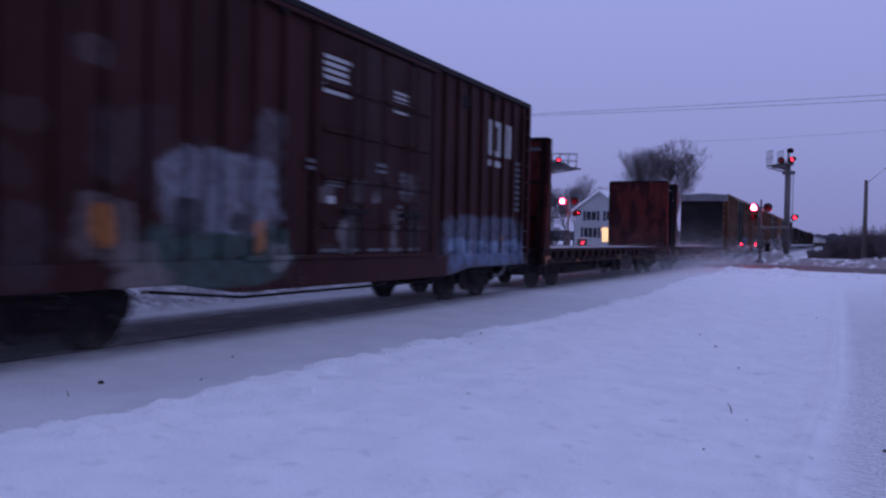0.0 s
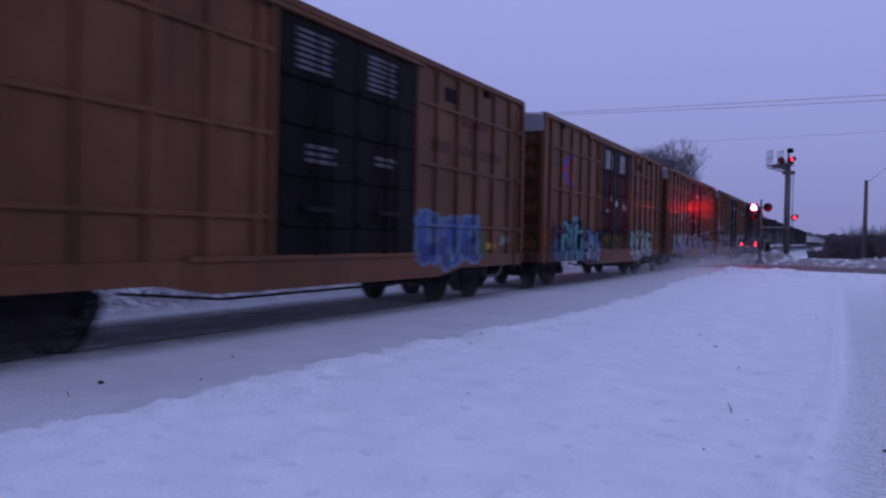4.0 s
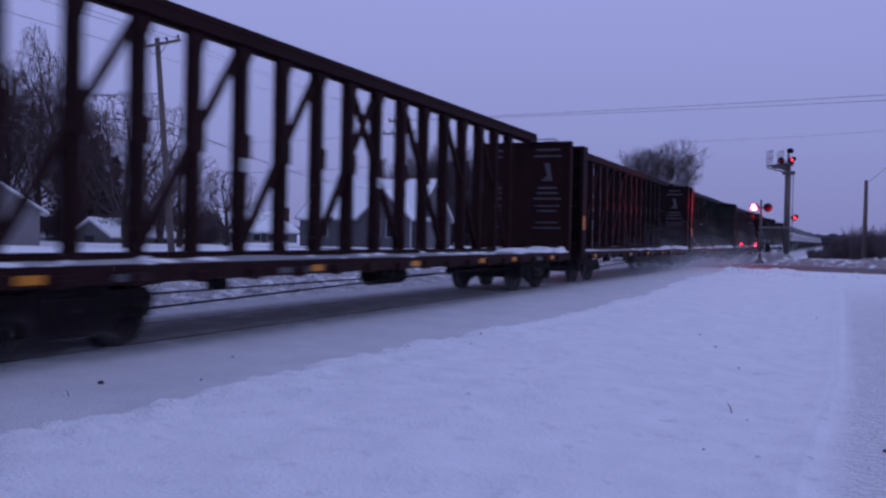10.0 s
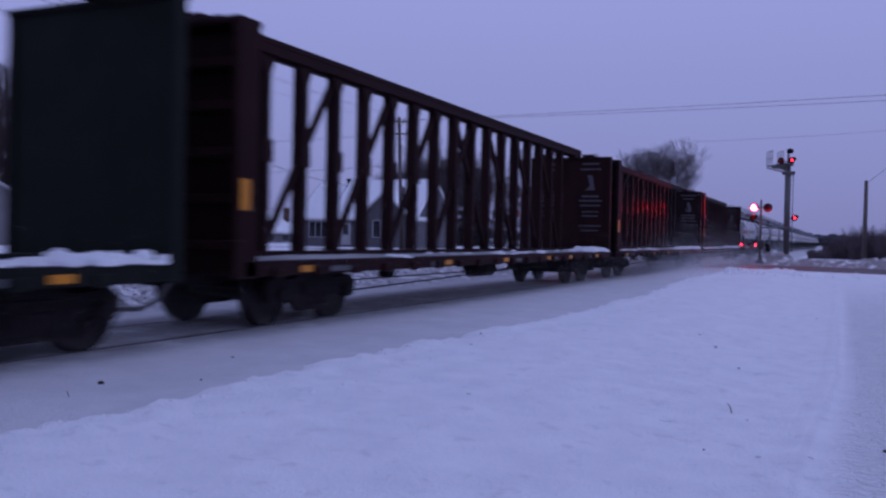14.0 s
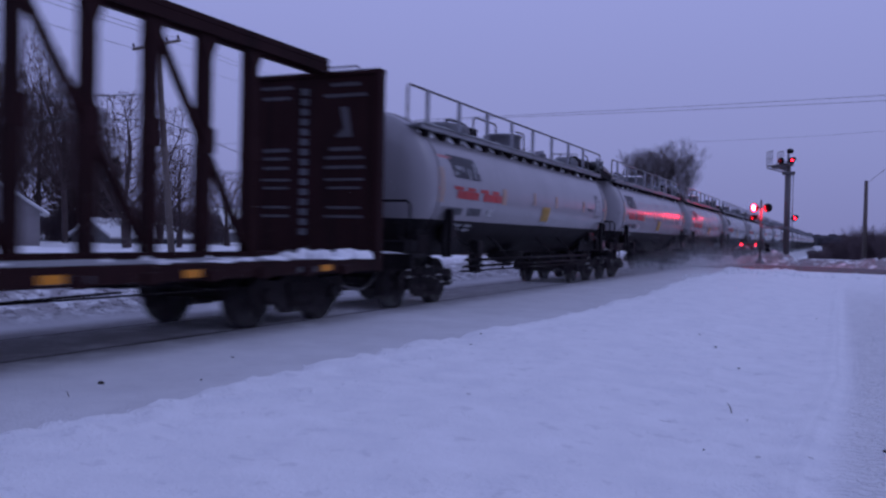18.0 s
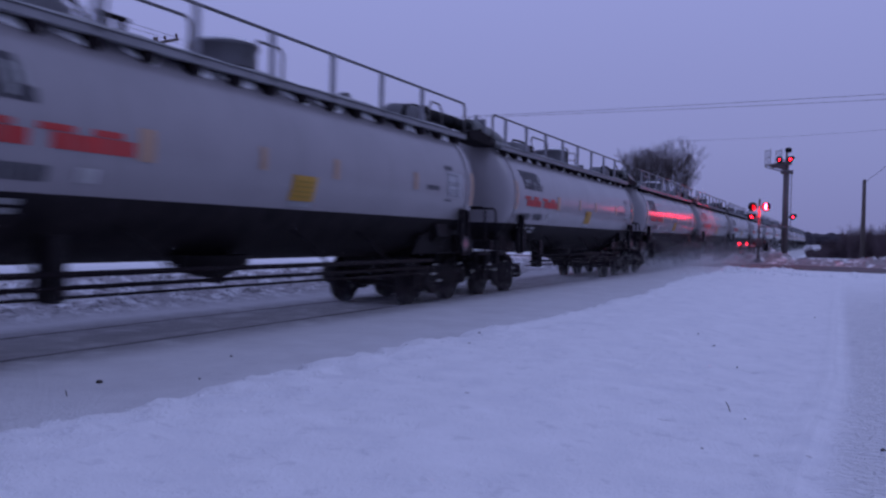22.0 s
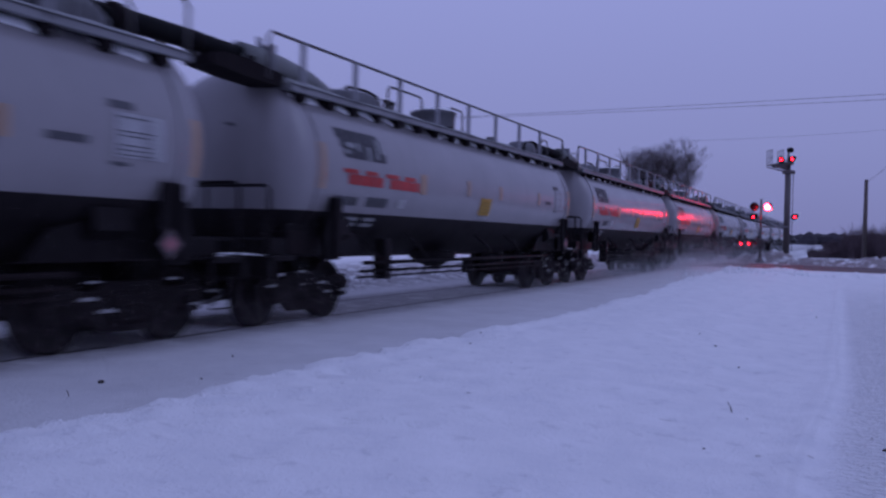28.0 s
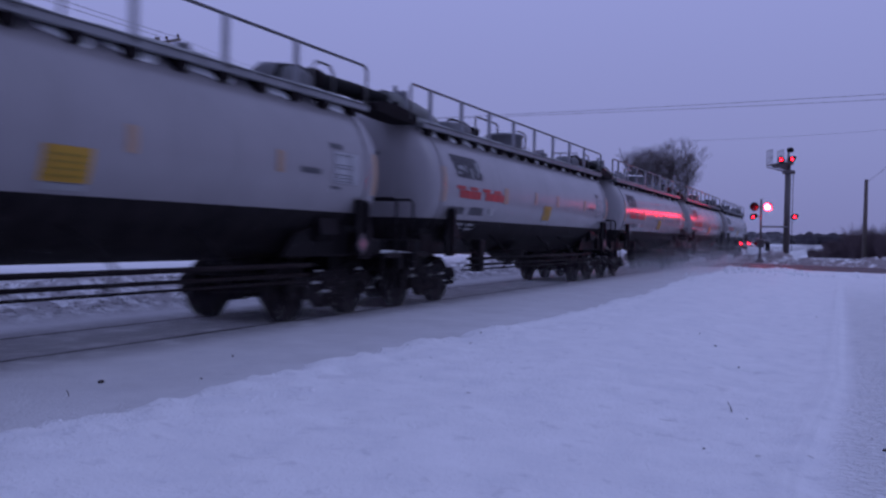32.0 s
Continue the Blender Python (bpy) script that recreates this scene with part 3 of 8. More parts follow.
P_BROWN_A = car_paint("brown_boxcar_paint", BROWN, (0.012, 0.006, 0.006), 0.6, 0.5,
                      [(11.0, 15.2, 0.72, 1.30, 6, (0.20, 0.26, 0.36), (0.11, 0.15, 0.24), (0.08, 0.10, 0.15), 3, None)], None,
                      [(13.0, 1.15, 2.25, 0.62, (0.13, 0.155, 0.205), 0.65), (12.2, 1.1, 0.18, 0.2, (0.34, 0.15, 0.06), 0.6), (14.0, 1.15, 0.2, 0.2, (0.32, 0.13, 0.06), 0.6),
                       (4.3, 1.02, 1.5, 0.42, (0.05, 0.085, 0.078), 0.85), (5.35, 2.5, 0.22, 0.42, (0.10, 0.09, 0.10), 0.7), (2.3, 3.1, 0.2, 0.16, (0.09, 0.07, 0.075), 0.5), (3.2, 2.2, 0.35, 0.5, (0.05, 0.035, 0.038), 0.4), (5.5, 0.98, 0.2, 0.2, (0.22, 0.21, 0.21), 0.7), (3.0, 0.72, 0.5, 0.2, (0.13, 0.11, 0.11), 0.75), (4.4, 1.80, 1.15, 0.50, (0.18, 0.185, 0.215), 0.9), (4.05, 1.9, 0.09, 0.5, (0.05, 0.04, 0.045), 0.7), (4.75, 1.75, 0.07, 0.5, (0.06, 0.05, 0.055), 0.7), (3.75, 1.5, 0.30, 0.22, (0.02, 0.016, 0.018), 0.85), (4.7, 1.42, 0.2, 0.09, (0.02, 0.016, 0.018), 0.8),
                       (2.5, 1.32, 0.40, 0.36, (0.12, 0.095, 0.095), 0.7), (2.5, 1.34, 0.18, 0.24, (0.36, 0.13, 0.035), 0.8), (5.08, 1.25, 0.15, 0.24, (0.36, 0.14, 0.05), 0.8), (2.95, 0.85, 0.36, 0.32, (0.16, 0.13, 0.13), 0.6),
                       (2.6, 2.2, 0.34, 0.36, (0.075, 0.06, 0.065), 0.35), (5.05, 2.55, 0.2, 0.3, (0.075, 0.065, 0.08), 0.7), (1.5, 1.15, 0.3, 0.4, (0.06, 0.05, 0.06), 0.4), (1.2, 1.85, 0.4, 0.2, (0.06, 0.04, 0.04), 0.3), (1.45, 2.35, 0.3, 0.16, (0.09, 0.06, 0.06), 0.25)])
P_DOOR_BROWN = car_paint("brown_door_paint", shade(BROWN, 0.75), (0.05, 0.042, 0.042), 0.3, 0.5, (), None,
                         [(7.3, 1.35, 0.3, 0.4, (0.06, 0.05, 0.052), 0.7), (6.65, 1.9, 0.18, 0.14, (0.14, 0.12, 0.125), 0.7), (7.5, 2.0, 0.25, 0.2, (0.10, 0.085, 0.09), 0.7), (7.1, 1.25, 0.12, 0.32, (0.20, 0.19, 0.20), 0.7), (8.75, 1.4, 0.14, 0.4, (0.16, 0.15, 0.155), 0.7), (9.2, 2.15, 0.3, 0.25, (0.11, 0.095, 0.10), 0.7), (8.1, 1.9, 0.16, 0.12, (0.15, 0.13, 0.135), 0.7), (9.4, 1.35, 0.28, 0.5, (0.045, 0.042, 0.045), 0.7), (8.2, 2.2, 0.5, 0.3, (0.04, 0.025, 0.026), 0.6), (6.7, 1.0, 0.3, 0.2, (0.05, 0.04, 0.04), 0.6)])
P_DOOR_TAGGED = car_paint("brown_door_paint_tagged", shade(BROWN, 0.75), (0.05, 0.042, 0.042), 0.3, 0.5,
                          [(6.4, 9.1, 1.05, 1.78, 3, WHITE, (0.30, 0.27, 0.27), (0.07, 0.02, 0.025), 14, None)], None, [(7.98, 1.45, 0.16, 0.34, (0.36, 0.19, 0.05), 0.85)])
P_OCHRE_A = car_paint("ochre_boxcar_paint", OCHRE, (0.062, 0.030, 0.019), 0.55, 0.4,
                      [(9.95, 13.1, 0.75, 1.75, 3, (0.05, 0.10, 0.26), (0.03, 0.06, 0.18), (0.10, 0.17, 0.28), 5, None)], None,
                      [(13.15, 1.15, 0.28, 0.30, (0.03, 0.10, 0.06), 0.85), (14.45, 1.27, 0.16, 0.1, (0.22, 0.30, 0.25), 0.7)], HERALD)
# ochre of the ends darkened for their shade, plus soot streaks and blotches
P_END_OCHRE = car_paint("shaded_sooty_end_paint", shade(OCHRE, 0.8), (0.022, 0.012, 0.010), 1.0, 0.6, blotch_hue=(0.045, 0.022, 0.015))
P_OCHRE_B = car_paint("ochre_boxcar_paint_teal", OCHRE, (0.062, 0.030, 0.019), 0.55, 0.4,
                      [(1.75, 4.0, 0.56, 1.82, 2, (0.10, 0.27, 0.27), (0.06, 0.17, 0.20), (0.012, 0.012, 0.025), 8, (0.012, 0.014, 0.028)), (4.15, 5.75, 0.62, 1.58, 3, (0.12, 0.20, 0.33), (0.22, 0.28, 0.34), (0.012, 0.010, 0.022), 97, (0.014, 0.014, 0.028)), (0.8, 1.7, 0.56, 1.15, 2, (0.04, 0.09, 0.15), (0.02, 0.04, 0.08), (0.012, 0.012, 0.03), 99, None), (9.9, 13.9, 0.70, 1.72, 4, (0.19, 0.32, 0.23), (0.30, 0.36, 0.31), (0.04, 0.022, 0.045), 21, None)],
                      (2.08, 3.22, 0.50, 0.42, 1.0),
                      [(3.0, 1.70, 0.5, 0.26, (0.09, 0.24, 0.27), 0.85), (1.25, 1.2, 0.75, 0.5, (0.012, 0.015, 0.035), 0.85), (1.55, 1.0, 0.4, 0.3, (0.06, 0.15, 0.19), 0.8), (0.35, 1.35, 0.14, 0.3, (0.30, 0.09, 0.02), 0.8), (0.8, 1.1, 0.35, 0.3, (0.10, 0.03, 0.03), 0.5), (12.0, 0.72, 1.6, 0.16, (0.28, 0.30, 0.32), 0.8),
                       (14.0, 0.95, 0.35, 0.3, (0.045, 0.02, 0.045), 0.8), (14.7, 1.25, 0.16, 0.3, (0.30, 0.10, 0.02), 0.75), (10.3, 1.55, 0.35, 0.22, (0.04, 0.02, 0.045), 0.8)], HERALD)
P_OCHRE_C = car_paint("ochre_boxcar_paint_white", OCHRE, (0.062, 0.030, 0.019), 0.55, 0.4,
                      [(2.0, 5.75, 0.68, 1.68, 4, WHITE, PALE, (0.04, 0.035, 0.05), 2, None), (9.4, 11.15, 0.54, 1.82, 2, WHITE, (0.25, 0.27, 0.33), INK, 31, INK), (11.3, 13.5, 1.52, 2.0, 5, WHITE, PALE, INK, 36, INK),
                       (11.3, 13.8, 1.0, 1.40, 5, WHITE, PALE, INK, 40, INK), (12.0, 13.3, 0.56, 0.82, 3, PALE, SLATE, INK, 47, INK), (14.05, 15.05, 1.02, 1.36, 3, PALE, SLATE, INK, 44, None)], (2.0, 3.25, 0.50, 0.40, 0.6),
                      [(12.3, 0.80, 1.75, 0.42, INK, 0.95), (11.25, 1.3, 0.3, 0.75, INK, 0.9), (12.5, 1.46, 1.5, 0.14, INK, 0.95), (13.9, 0.9, 0.35, 0.3, INK, 0.7), (13.75, 1.62, 0.2, 0.12, (0.17, 0.15, 0.16), 0.8)], HERALD)
P_OCHRE_E = car_paint("light_ochre_boxcar_paint", shade(OCHRE, 1.5), (0.10, 0.045, 0.022), 0.4, 0.45,
                      [(0.15, 6.1, 0.50, 1.86, 6, (0.36, 0.36, 0.40), (0.10, 0.08, 0.15), (0.020, 0.013, 0.032), 51, None), (0.5, 5.8, 0.58, 1.62, 4, (0.15, 0.075, 0.03), (0.06, 0.04, 0.09), (0.30, 0.30, 0.34), 83, None), (9.9, 15.1, 0.62, 2.02, 5, (0.36, 0.36, 0.40), (0.12, 0.20, 0.20), (0.012, 0.011, 0.022), 60, (0.030, 0.036, 0.042))], (1.85, 3.4, 0.60, 0.5, 0.45),
                      [(0.48, 2.4, 0.16, 0.45, (0.34, 0.33, 0.36), 0.85), (0.12, 2.4, 0.16, 0.4, (0.28, 0.27, 0.30), 0.7), (1.05, 2.2, 0.42, 0.4, (0.17, 0.075, 0.018), 0.8), (0.25, 1.85, 0.34, 0.26, (0.03, 0.13, 0.13), 0.9), (1.25, 2.05, 0.08, 0.34, (0.34, 0.33, 0.36), 0.85),
                       (2.4, 2.2, 0.22, 0.22, (0.30, 0.33, 0.35), 0.85), (2.2, 2.0, 0.2, 0.2, (0.04, 0.15, 0.14), 0.8), (2.7, 1.8, 0.3, 0.3, (0.17, 0.075, 0.018), 0.8), (3.5, 1.92, 0.6, 0.2, (0.04, 0.15, 0.14), 0.85), (4.15, 2.1, 0.12, 0.45, (0.016, 0.011, 0.028), 0.9),
                       (5.1, 1.86, 0.45, 0.16, (0.04, 0.15, 0.14), 0.8), (5.95, 1.2, 0.25, 0.55, (0.03, 0.11, 0.11), 0.85),
                       (10.4, 1.0, 0.5, 0.25, (0.03, 0.10, 0.10), 0.8), (13.3, 1.3, 0.3, 0.45, (0.30, 0.13, 0.02), 0.8), (12.9, 2.05, 0.3, 0.12, (0.03, 0.11, 0.09), 0.8), (14.6, 1.4, 0.4, 0.5, (0.25, 0.26, 0.30), 0.5)],
                      [(12.35, 14.5, 3.28, 3.86, (0.008, 0.008, 0.010), 0.95), (12.48, 13.55, 3.60, 3.76, WHITE, 0.9), (12.48, 12.82, 3.38, 3.54, WHITE, 0.9), (12.9, 13.2, 3.38, 3.54, WHITE, 0.9), (13.28, 13.6, 3.38, 3.54, WHITE, 0.9),
                       (13.68, 14.36, 3.60, 3.76, WHITE, 0.9), (13.68, 13.98, 3.38, 3.54, WHITE, 0.9), (14.06, 14.36, 3.38, 3.54, WHITE, 0.9),
                       (12.15, 12.9, 2.94, 3.10, (0.03, 0.018, 0.016), 0.7), (13.05, 13.5, 2.94, 3.10, (0.03, 0.018, 0.016), 0.7), (13.6, 14.8, 2.94, 3.10, (0.03, 0.018, 0.016), 0.7), (12.9, 14.1, 2.66, 2.76, (0.03, 0.018, 0.016), 0.7), (12.9, 14.2, 2.52, 2.6, (0.03, 0.018, 0.016), 0.7)])
P_BROWN_F = car_paint("brown_boxcar_paint_blue", BROWN, (0.012, 0.006, 0.006), 0.6, 0.5,
                      [(1.6, 6.2, 0.66, 2.0, 5, (0.065, 0.065, 0.115), (0.10, 0.10, 0.15), (0.012, 0.009, 0.020), 70, (0.022, 0.018, 0.036)), (10.05, 14.1, 0.80, 1.92, 5, (0.15, 0.15, 0.23), (0.20, 0.20, 0.27), (0.02, 0.018, 0.035), 77, None)], None,
                      [(12.2, 0.74, 2.0, 0.14, (0.15, 0.16, 0.27), 0.8), (10.12, 1.2, 0.11, 0.22, (0.36, 0.17, 0.03), 0.85), (12.55, 1.4, 0.12, 0.22, (0.36, 0.18, 0.03), 0.8)])
P_DOOR_BLACK = car_paint("black_door_paint", (0.0060, 0.0046, 0.0046), (0.012, 0.010, 0.010), 0.35, 0.5)
P_DOOR_C = car_paint("black_door_paint_sprayed", (0.0060, 0.0046, 0.0046), (0.012, 0.010, 0.010), 0.35, 0.5, [(5.75, 9.95, 0.66, 1.72, 4, WHITE, PALE, INK, 33, None)])
P_DOOR_B = car_paint("black_door_paint_flecked", (0.0060, 0.0046, 0.0046), (0.012, 0.010, 0.010), 0.35, 0.5,
                     [(5.9, 8.2, 0.95, 1.5, 4, (0.10, 0.065, 0.015), (0.06, 0.05, 0.02), INK, 90, None)], None, [(8.9, 1.2, 0.8, 0.3, (0.07, 0.045, 0.015), 0.6)])
P_DOOR_E = car_paint("black_door_paint_spotted", (0.0036, 0.0028, 0.0030), (0.007, 0.006, 0.006), 0.35, 0.5, (), None, [(7.84, 1.45, 0.1, 0.16, (0.16, 0.06, 0.02), 0.7), (9.5, 1.4, 0.3, 0.3, (0.03, 0.06, 0.06), 0.5)])

# sill ochre darkened for its shade, plus grime streaks, blotches and sprayed letters
P_SILL_SHADED = car_paint("shaded_grimy_sill_paint", shade(OCHRE, 0.6), (0.020, 0.012, 0.010), 0.95, 0.6, [(0.2, 6.0, 0.42, 1.0, 6, (0.34, 0.34, 0.38), (0.10, 0.08, 0.15), (0.025, 0.018, 0.04), 73, None), (0.5, 5.8, 0.38, 1.1, 4, (0.15, 0.075, 0.03), (0.05, 0.035, 0.08), (0.20, 0.20, 0.24), 86, None), (10.0, 15.2, 0.40, 1.0, 7, (0.22, 0.22, 0.24), (0.06, 0.10, 0.10), (0.03, 0.02, 0.03), 66, None)], blotch_hue=(0.035, 0.017, 0.012))

X1 = 1.485               # outer face of a boxcar's side sheet


def door_blocks(car, d0, d1, seed, mat=None):
    mid = (d0 + d1) / 2
    for a, b in ((d0 + 0.45, mid - 0.55), (mid + 0.35, d1 - 0.65)):
        bars(car, mat or M_GREY_MARK, "data_block", 1.528, a, b, 3.58, 4.18, 7, seed)


b0 = boxcar(4.15, 15.6, P_BROWN_A, P_DOOR_BROWN, "dark brown boxcar with faded graffiti, on the track", 0.62, False, (6.4, 10.2), seed=1)
bars(b0, M_WHITE_MARK, "data_block", 1.53, 6.5, 7.35, 3.35, 3.95, 6, 3)
bars(b0, M_WHITE_MARK, "data_block", 1.53, 8.65, 9.3, 3.35, 3.75, 5, 4)
bars(b0, M_GREY_MARK, "data_block", 1.53, 6.6, 7.15, 2.0, 2.2, 3, 41)
bars(b0, M_WHITE_MARK, "data_block", 1.53, 6.65, 6.9, 1.72, 1.92, 1, 42)
bars(b0, M_GREY_MARK, "data_block", 1.53, 8.9, 9.4, 2.0, 2.4, 4, 43)
bars(b0, M_GREY_MARK, "data_block", 1.53, 8.85, 9.1, 1.55, 1.85, 3, 44)
bars(b0, M_GREY_MARK, "data_block", 1.53, 8.1, 8.5, 2.3, 2.5, 2, 45)
bars(b0, M_GREY_MARK, "data_block", 1.53, 6.1, 6.38, 2.2, 2.4, 2, 46)
bars(b0, M_GREY_MARK, "stencil", 1.54, 6.45, 9.9, 1.03, 1.12, 1, 47, 0.5, 5)
bars(b0, M_GREY_MARK, "stencil", X1, 14.45, 14.75, 1.3, 1.55, 3, 48)
lg = Shape()
lg.box(X1, X1 + 0.008, 13.05, 13.75, 3.72, 3.84).box(X1, X1 + 0.008, 13.05, 13.2, 3.2, 3.72).box(X1, X1 + 0.008, 13.05, 13.75, 3.08, 3.2)
lg.box(X1, X1 + 0.008, 13.6, 13.75, 3.2, 3.72).box(X1, X1 + 0.008, 14.0, 14.16, 3.1, 3.84).box(X1, X1 + 0.008, 14.25, 14.41, 3.1, 3.84).box(X1, X1 + 0.008, 14.5, 14.66, 3.1, 3.84).box(X1, X1 + 0.008, 13.05, 13.75, 2.85, 2.98)
part("emblem", lg, M_WHITE_MARK, b0, "worn white painted emblem bars")
bars(b0, M_GREY_MARK, "stencil", X1, 14.75, 15.3, 1.9, 3.1, 9, 5)
b1 = boxcar(60.3, 15.6, P_OCHRE_A, P_DOOR_BLACK, "ochre boxcar with black doors and blue graffiti", 0.96, True, seed=2)
door_blocks(b1, 5.8, 9.95, 7)
M_FADED_BLACK = worn("faded_black_stencil", (0.045, 0.022, 0.016), (0.07, 0.034, 0.02), 0.5)
part("reflector", Shape().box(X1, X1 + 0.012, 13.43, 13.96, 1.06, 1.2), M_YELLOW, b1, "yellow reflector strip")
bars(b1, M_GREY_MARK, "data_block", 1.53, 6.5, 7.4, 2.3, 2.6, 3, 51)
bars(b1, M_GREY_MARK, "data_block", 1.53, 8.5, 9.3, 2.4, 2.6, 2, 52)
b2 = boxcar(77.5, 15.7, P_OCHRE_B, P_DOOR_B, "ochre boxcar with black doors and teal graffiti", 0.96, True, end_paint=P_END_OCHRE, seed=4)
door_blocks(b2, 5.8, 9.95, 9, M_WHITE_MARK)
for i, (y, z) in enumerate(((6.9, 2.55), (7.7, 2.42), (8.75, 2.35), (6.5, 2.1), (9.2, 2.3))):
    part("sticker", Shape().box(1.528, 1.536, y, y + 0.2, z, z + 0.2), M_WHITE_MARK, b2)
bars(b2, M_GREY_MARK, "data_block", 1.53, 8.8, 9.4, 2.4, 2.52, 2, 55)
bars(b2, M_FADED_BLACK, "stencil", X1, 0.9, 1.4, 3.2, 3.6, 3, 56)
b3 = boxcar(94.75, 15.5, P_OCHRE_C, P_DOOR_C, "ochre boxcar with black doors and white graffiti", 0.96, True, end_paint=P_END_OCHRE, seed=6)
part("sticker", Shape().box(X1, X1 + 0.008, 3.95, 4.2, 2.3, 2.6), M_WHITE_MARK, b3)
bars(b3, M_WHITE_MARK, "data_block", 1.53, 8.2, 9.2, 3.42, 3.75, 3, 57, 0.1)
bars(b3, M_GREY_MARK, "data_block", 1.53, 7.75, 8.05, 2.82, 3.0, 3, 58)
bars(b3, M_WHITE_MARK, "data_block", 1.53, 6.55, 7.1, 2.32, 2.42, 1, 59)
bars(b3, M_WHITE_MARK, "data_block", 1.53, 7.75, 8.0, 2.3, 2.38, 1, 60)
bars(b3, M_GREY_MARK, "data_block", 1.53, 8.75, 9.35, 2.38, 2.55, 3, 61)
bars(b3, M_GREY_MARK, "data_block", 1.53, 8.2, 8.6, 1.9, 2.0, 1, 62)
b4 = boxcar(112.0, 15.5, P_OCHRE_E, P_DOOR_E, "light ochre boxcar with black doors and mixed graffiti", 0.62, False, end_paint=P_END_OCHRE, seed=8, sill_paint=P_SILL_SHADED)
bars(b4, M_WHITE_MARK, "data_block", 1.53, 6.7, 7.4, 3.4, 3.75, 4, 14)
bars(b4, M_WHITE_MARK, "data_block", 1.53, 8.2, 9.15, 3.45, 3.78, 4, 15, 0.1)
bars(b4, M_GREY_MARK, "data_block", 1.53, 7.8, 8.35, 2.58, 2.76, 3, 63)
bars(b4, M_GREY_MARK, "data_block", 1.53, 7.42, 7.66, 2.06, 2.55, 1, 64, 0)
bars(b4, M_WHITE_MARK, "data_block", 1.53, 8.12, 8.46, 2.33, 2.42, 1, 65)
bars(b4, M_GREY_MARK, "data_block", 1.53, 8.78, 9.28, 2.26, 2.44, 3, 66)
bars(b4, M_GREY_MARK, "data_block", 1.53, 8.1, 8.35, 1.92, 2.02, 1, 67)
bars(b4, M_WHITE_MARK, "data_block", 1.53, 8.48, 8.7, 1.64, 1.78, 1, 68)
bars(b4, M_GREY_MARK, "data_block", 1.53, 8.05, 8.45, 1.34, 1.46, 2, 69)
bars(b4, M_GREY_MARK, "data_block", 1.53, 6.9, 7.15, 1.75, 1.9, 1, 70)
bars(b4, M_BLACK_MARK, "stencil", X1, 1.0, 1.5, 3.3, 3.6, 2, 17)
b5 = boxcar(128.97, 15.5, P_BROWN_F, P_DOOR_TAGGED, "dark brown boxcar with blue-grey graffiti", 0.62, False, (6.3, 10.0), seed=11)
lg = Shape().box(X1, X1 + 0.008, 0.75, 1.3, 3.70, 3.80).box(X1, X1 + 0.008, 0.75, 0.87, 3.3, 3.70).box(X1, X1 + 0.008, 0.75, 1.3, 3.22, 3.32).box(X1, X1 + 0.008, 1.42, 1.54, 3.22, 3.8)
lg.box(X1, X1 + 0.008, 1.18, 1.3, 3.32, 3.70).box(X1, X1 + 0.008, 1.66, 1.78, 3.22, 3.8).box(X1, X1 + 0.008, 1.9, 2.02, 3.22, 3.8)
part("emblem", lg, M_WHITE_MARK, b5, "worn white painted emblem bars")
bars(b5, M_GREY_MARK, "stencil", X1, 0.75, 2.0, 2.95, 3.08, 1, 18, 0.1, 2)
bars(b5, M_GREY_MARK, "stencil", X1, 0.75, 1.3, 2.5, 2.7, 2, 19)
bars(b5, M_GREY_MARK, "stencil", X1, 0.75, 2.0, 2.1, 2.3, 2, 20, 0.1, 2)
bars(b5, M_GREY_MARK, "stencil", X1, 0.75, 1.1, 1.2, 1.5, 2, 21)
bars(b5, M_WHITE_MARK, "data_block", 1.53, 6.85, 7.7, 3.35, 4.1, 8, 22)
bars(b5, M_WHITE_MARK, "data_block", 1.53, 8.75, 9.4, 3.35, 4.0, 7, 23)
bars(b5, M_GREY_MARK, "data_block", 1.53, 6.6, 7.6, 2.2, 2.35, 1, 24)
bars(b5, M_GREY_MARK, "stencil", X1, 10.15, 10.35, 2.7, 3.9, 8, 25)

# ---- bulkhead flatcars ----
P_FLAT_RED = car_paint("rusty_red_flatcar_paint", (0.088, 0.0185, 0.0165), (0.03, 0.010, 0.009), 0.6, 0.7, blotch_hue=(0.020, 0.009, 0.010))
P_FLAT_BLACK = car_paint("black_flatcar_paint", (0.014, 0.013, 0.015), (0.026, 0.022, 0.023), 0.5, 0.6)
P_FLAT_BROWN = car_paint("brown_flatcar_paint", (0.022, 0.0095, 0.0095), (0.040, 0.020, 0.017), 0.5, 0.6, blotch_hue=(0.010, 0.006, 0.0065))
M_DECK = worn("deck_planks", (0.04, 0.03, 0.025), (0.015, 0.0125, 0.01), 0.6, 0.85)


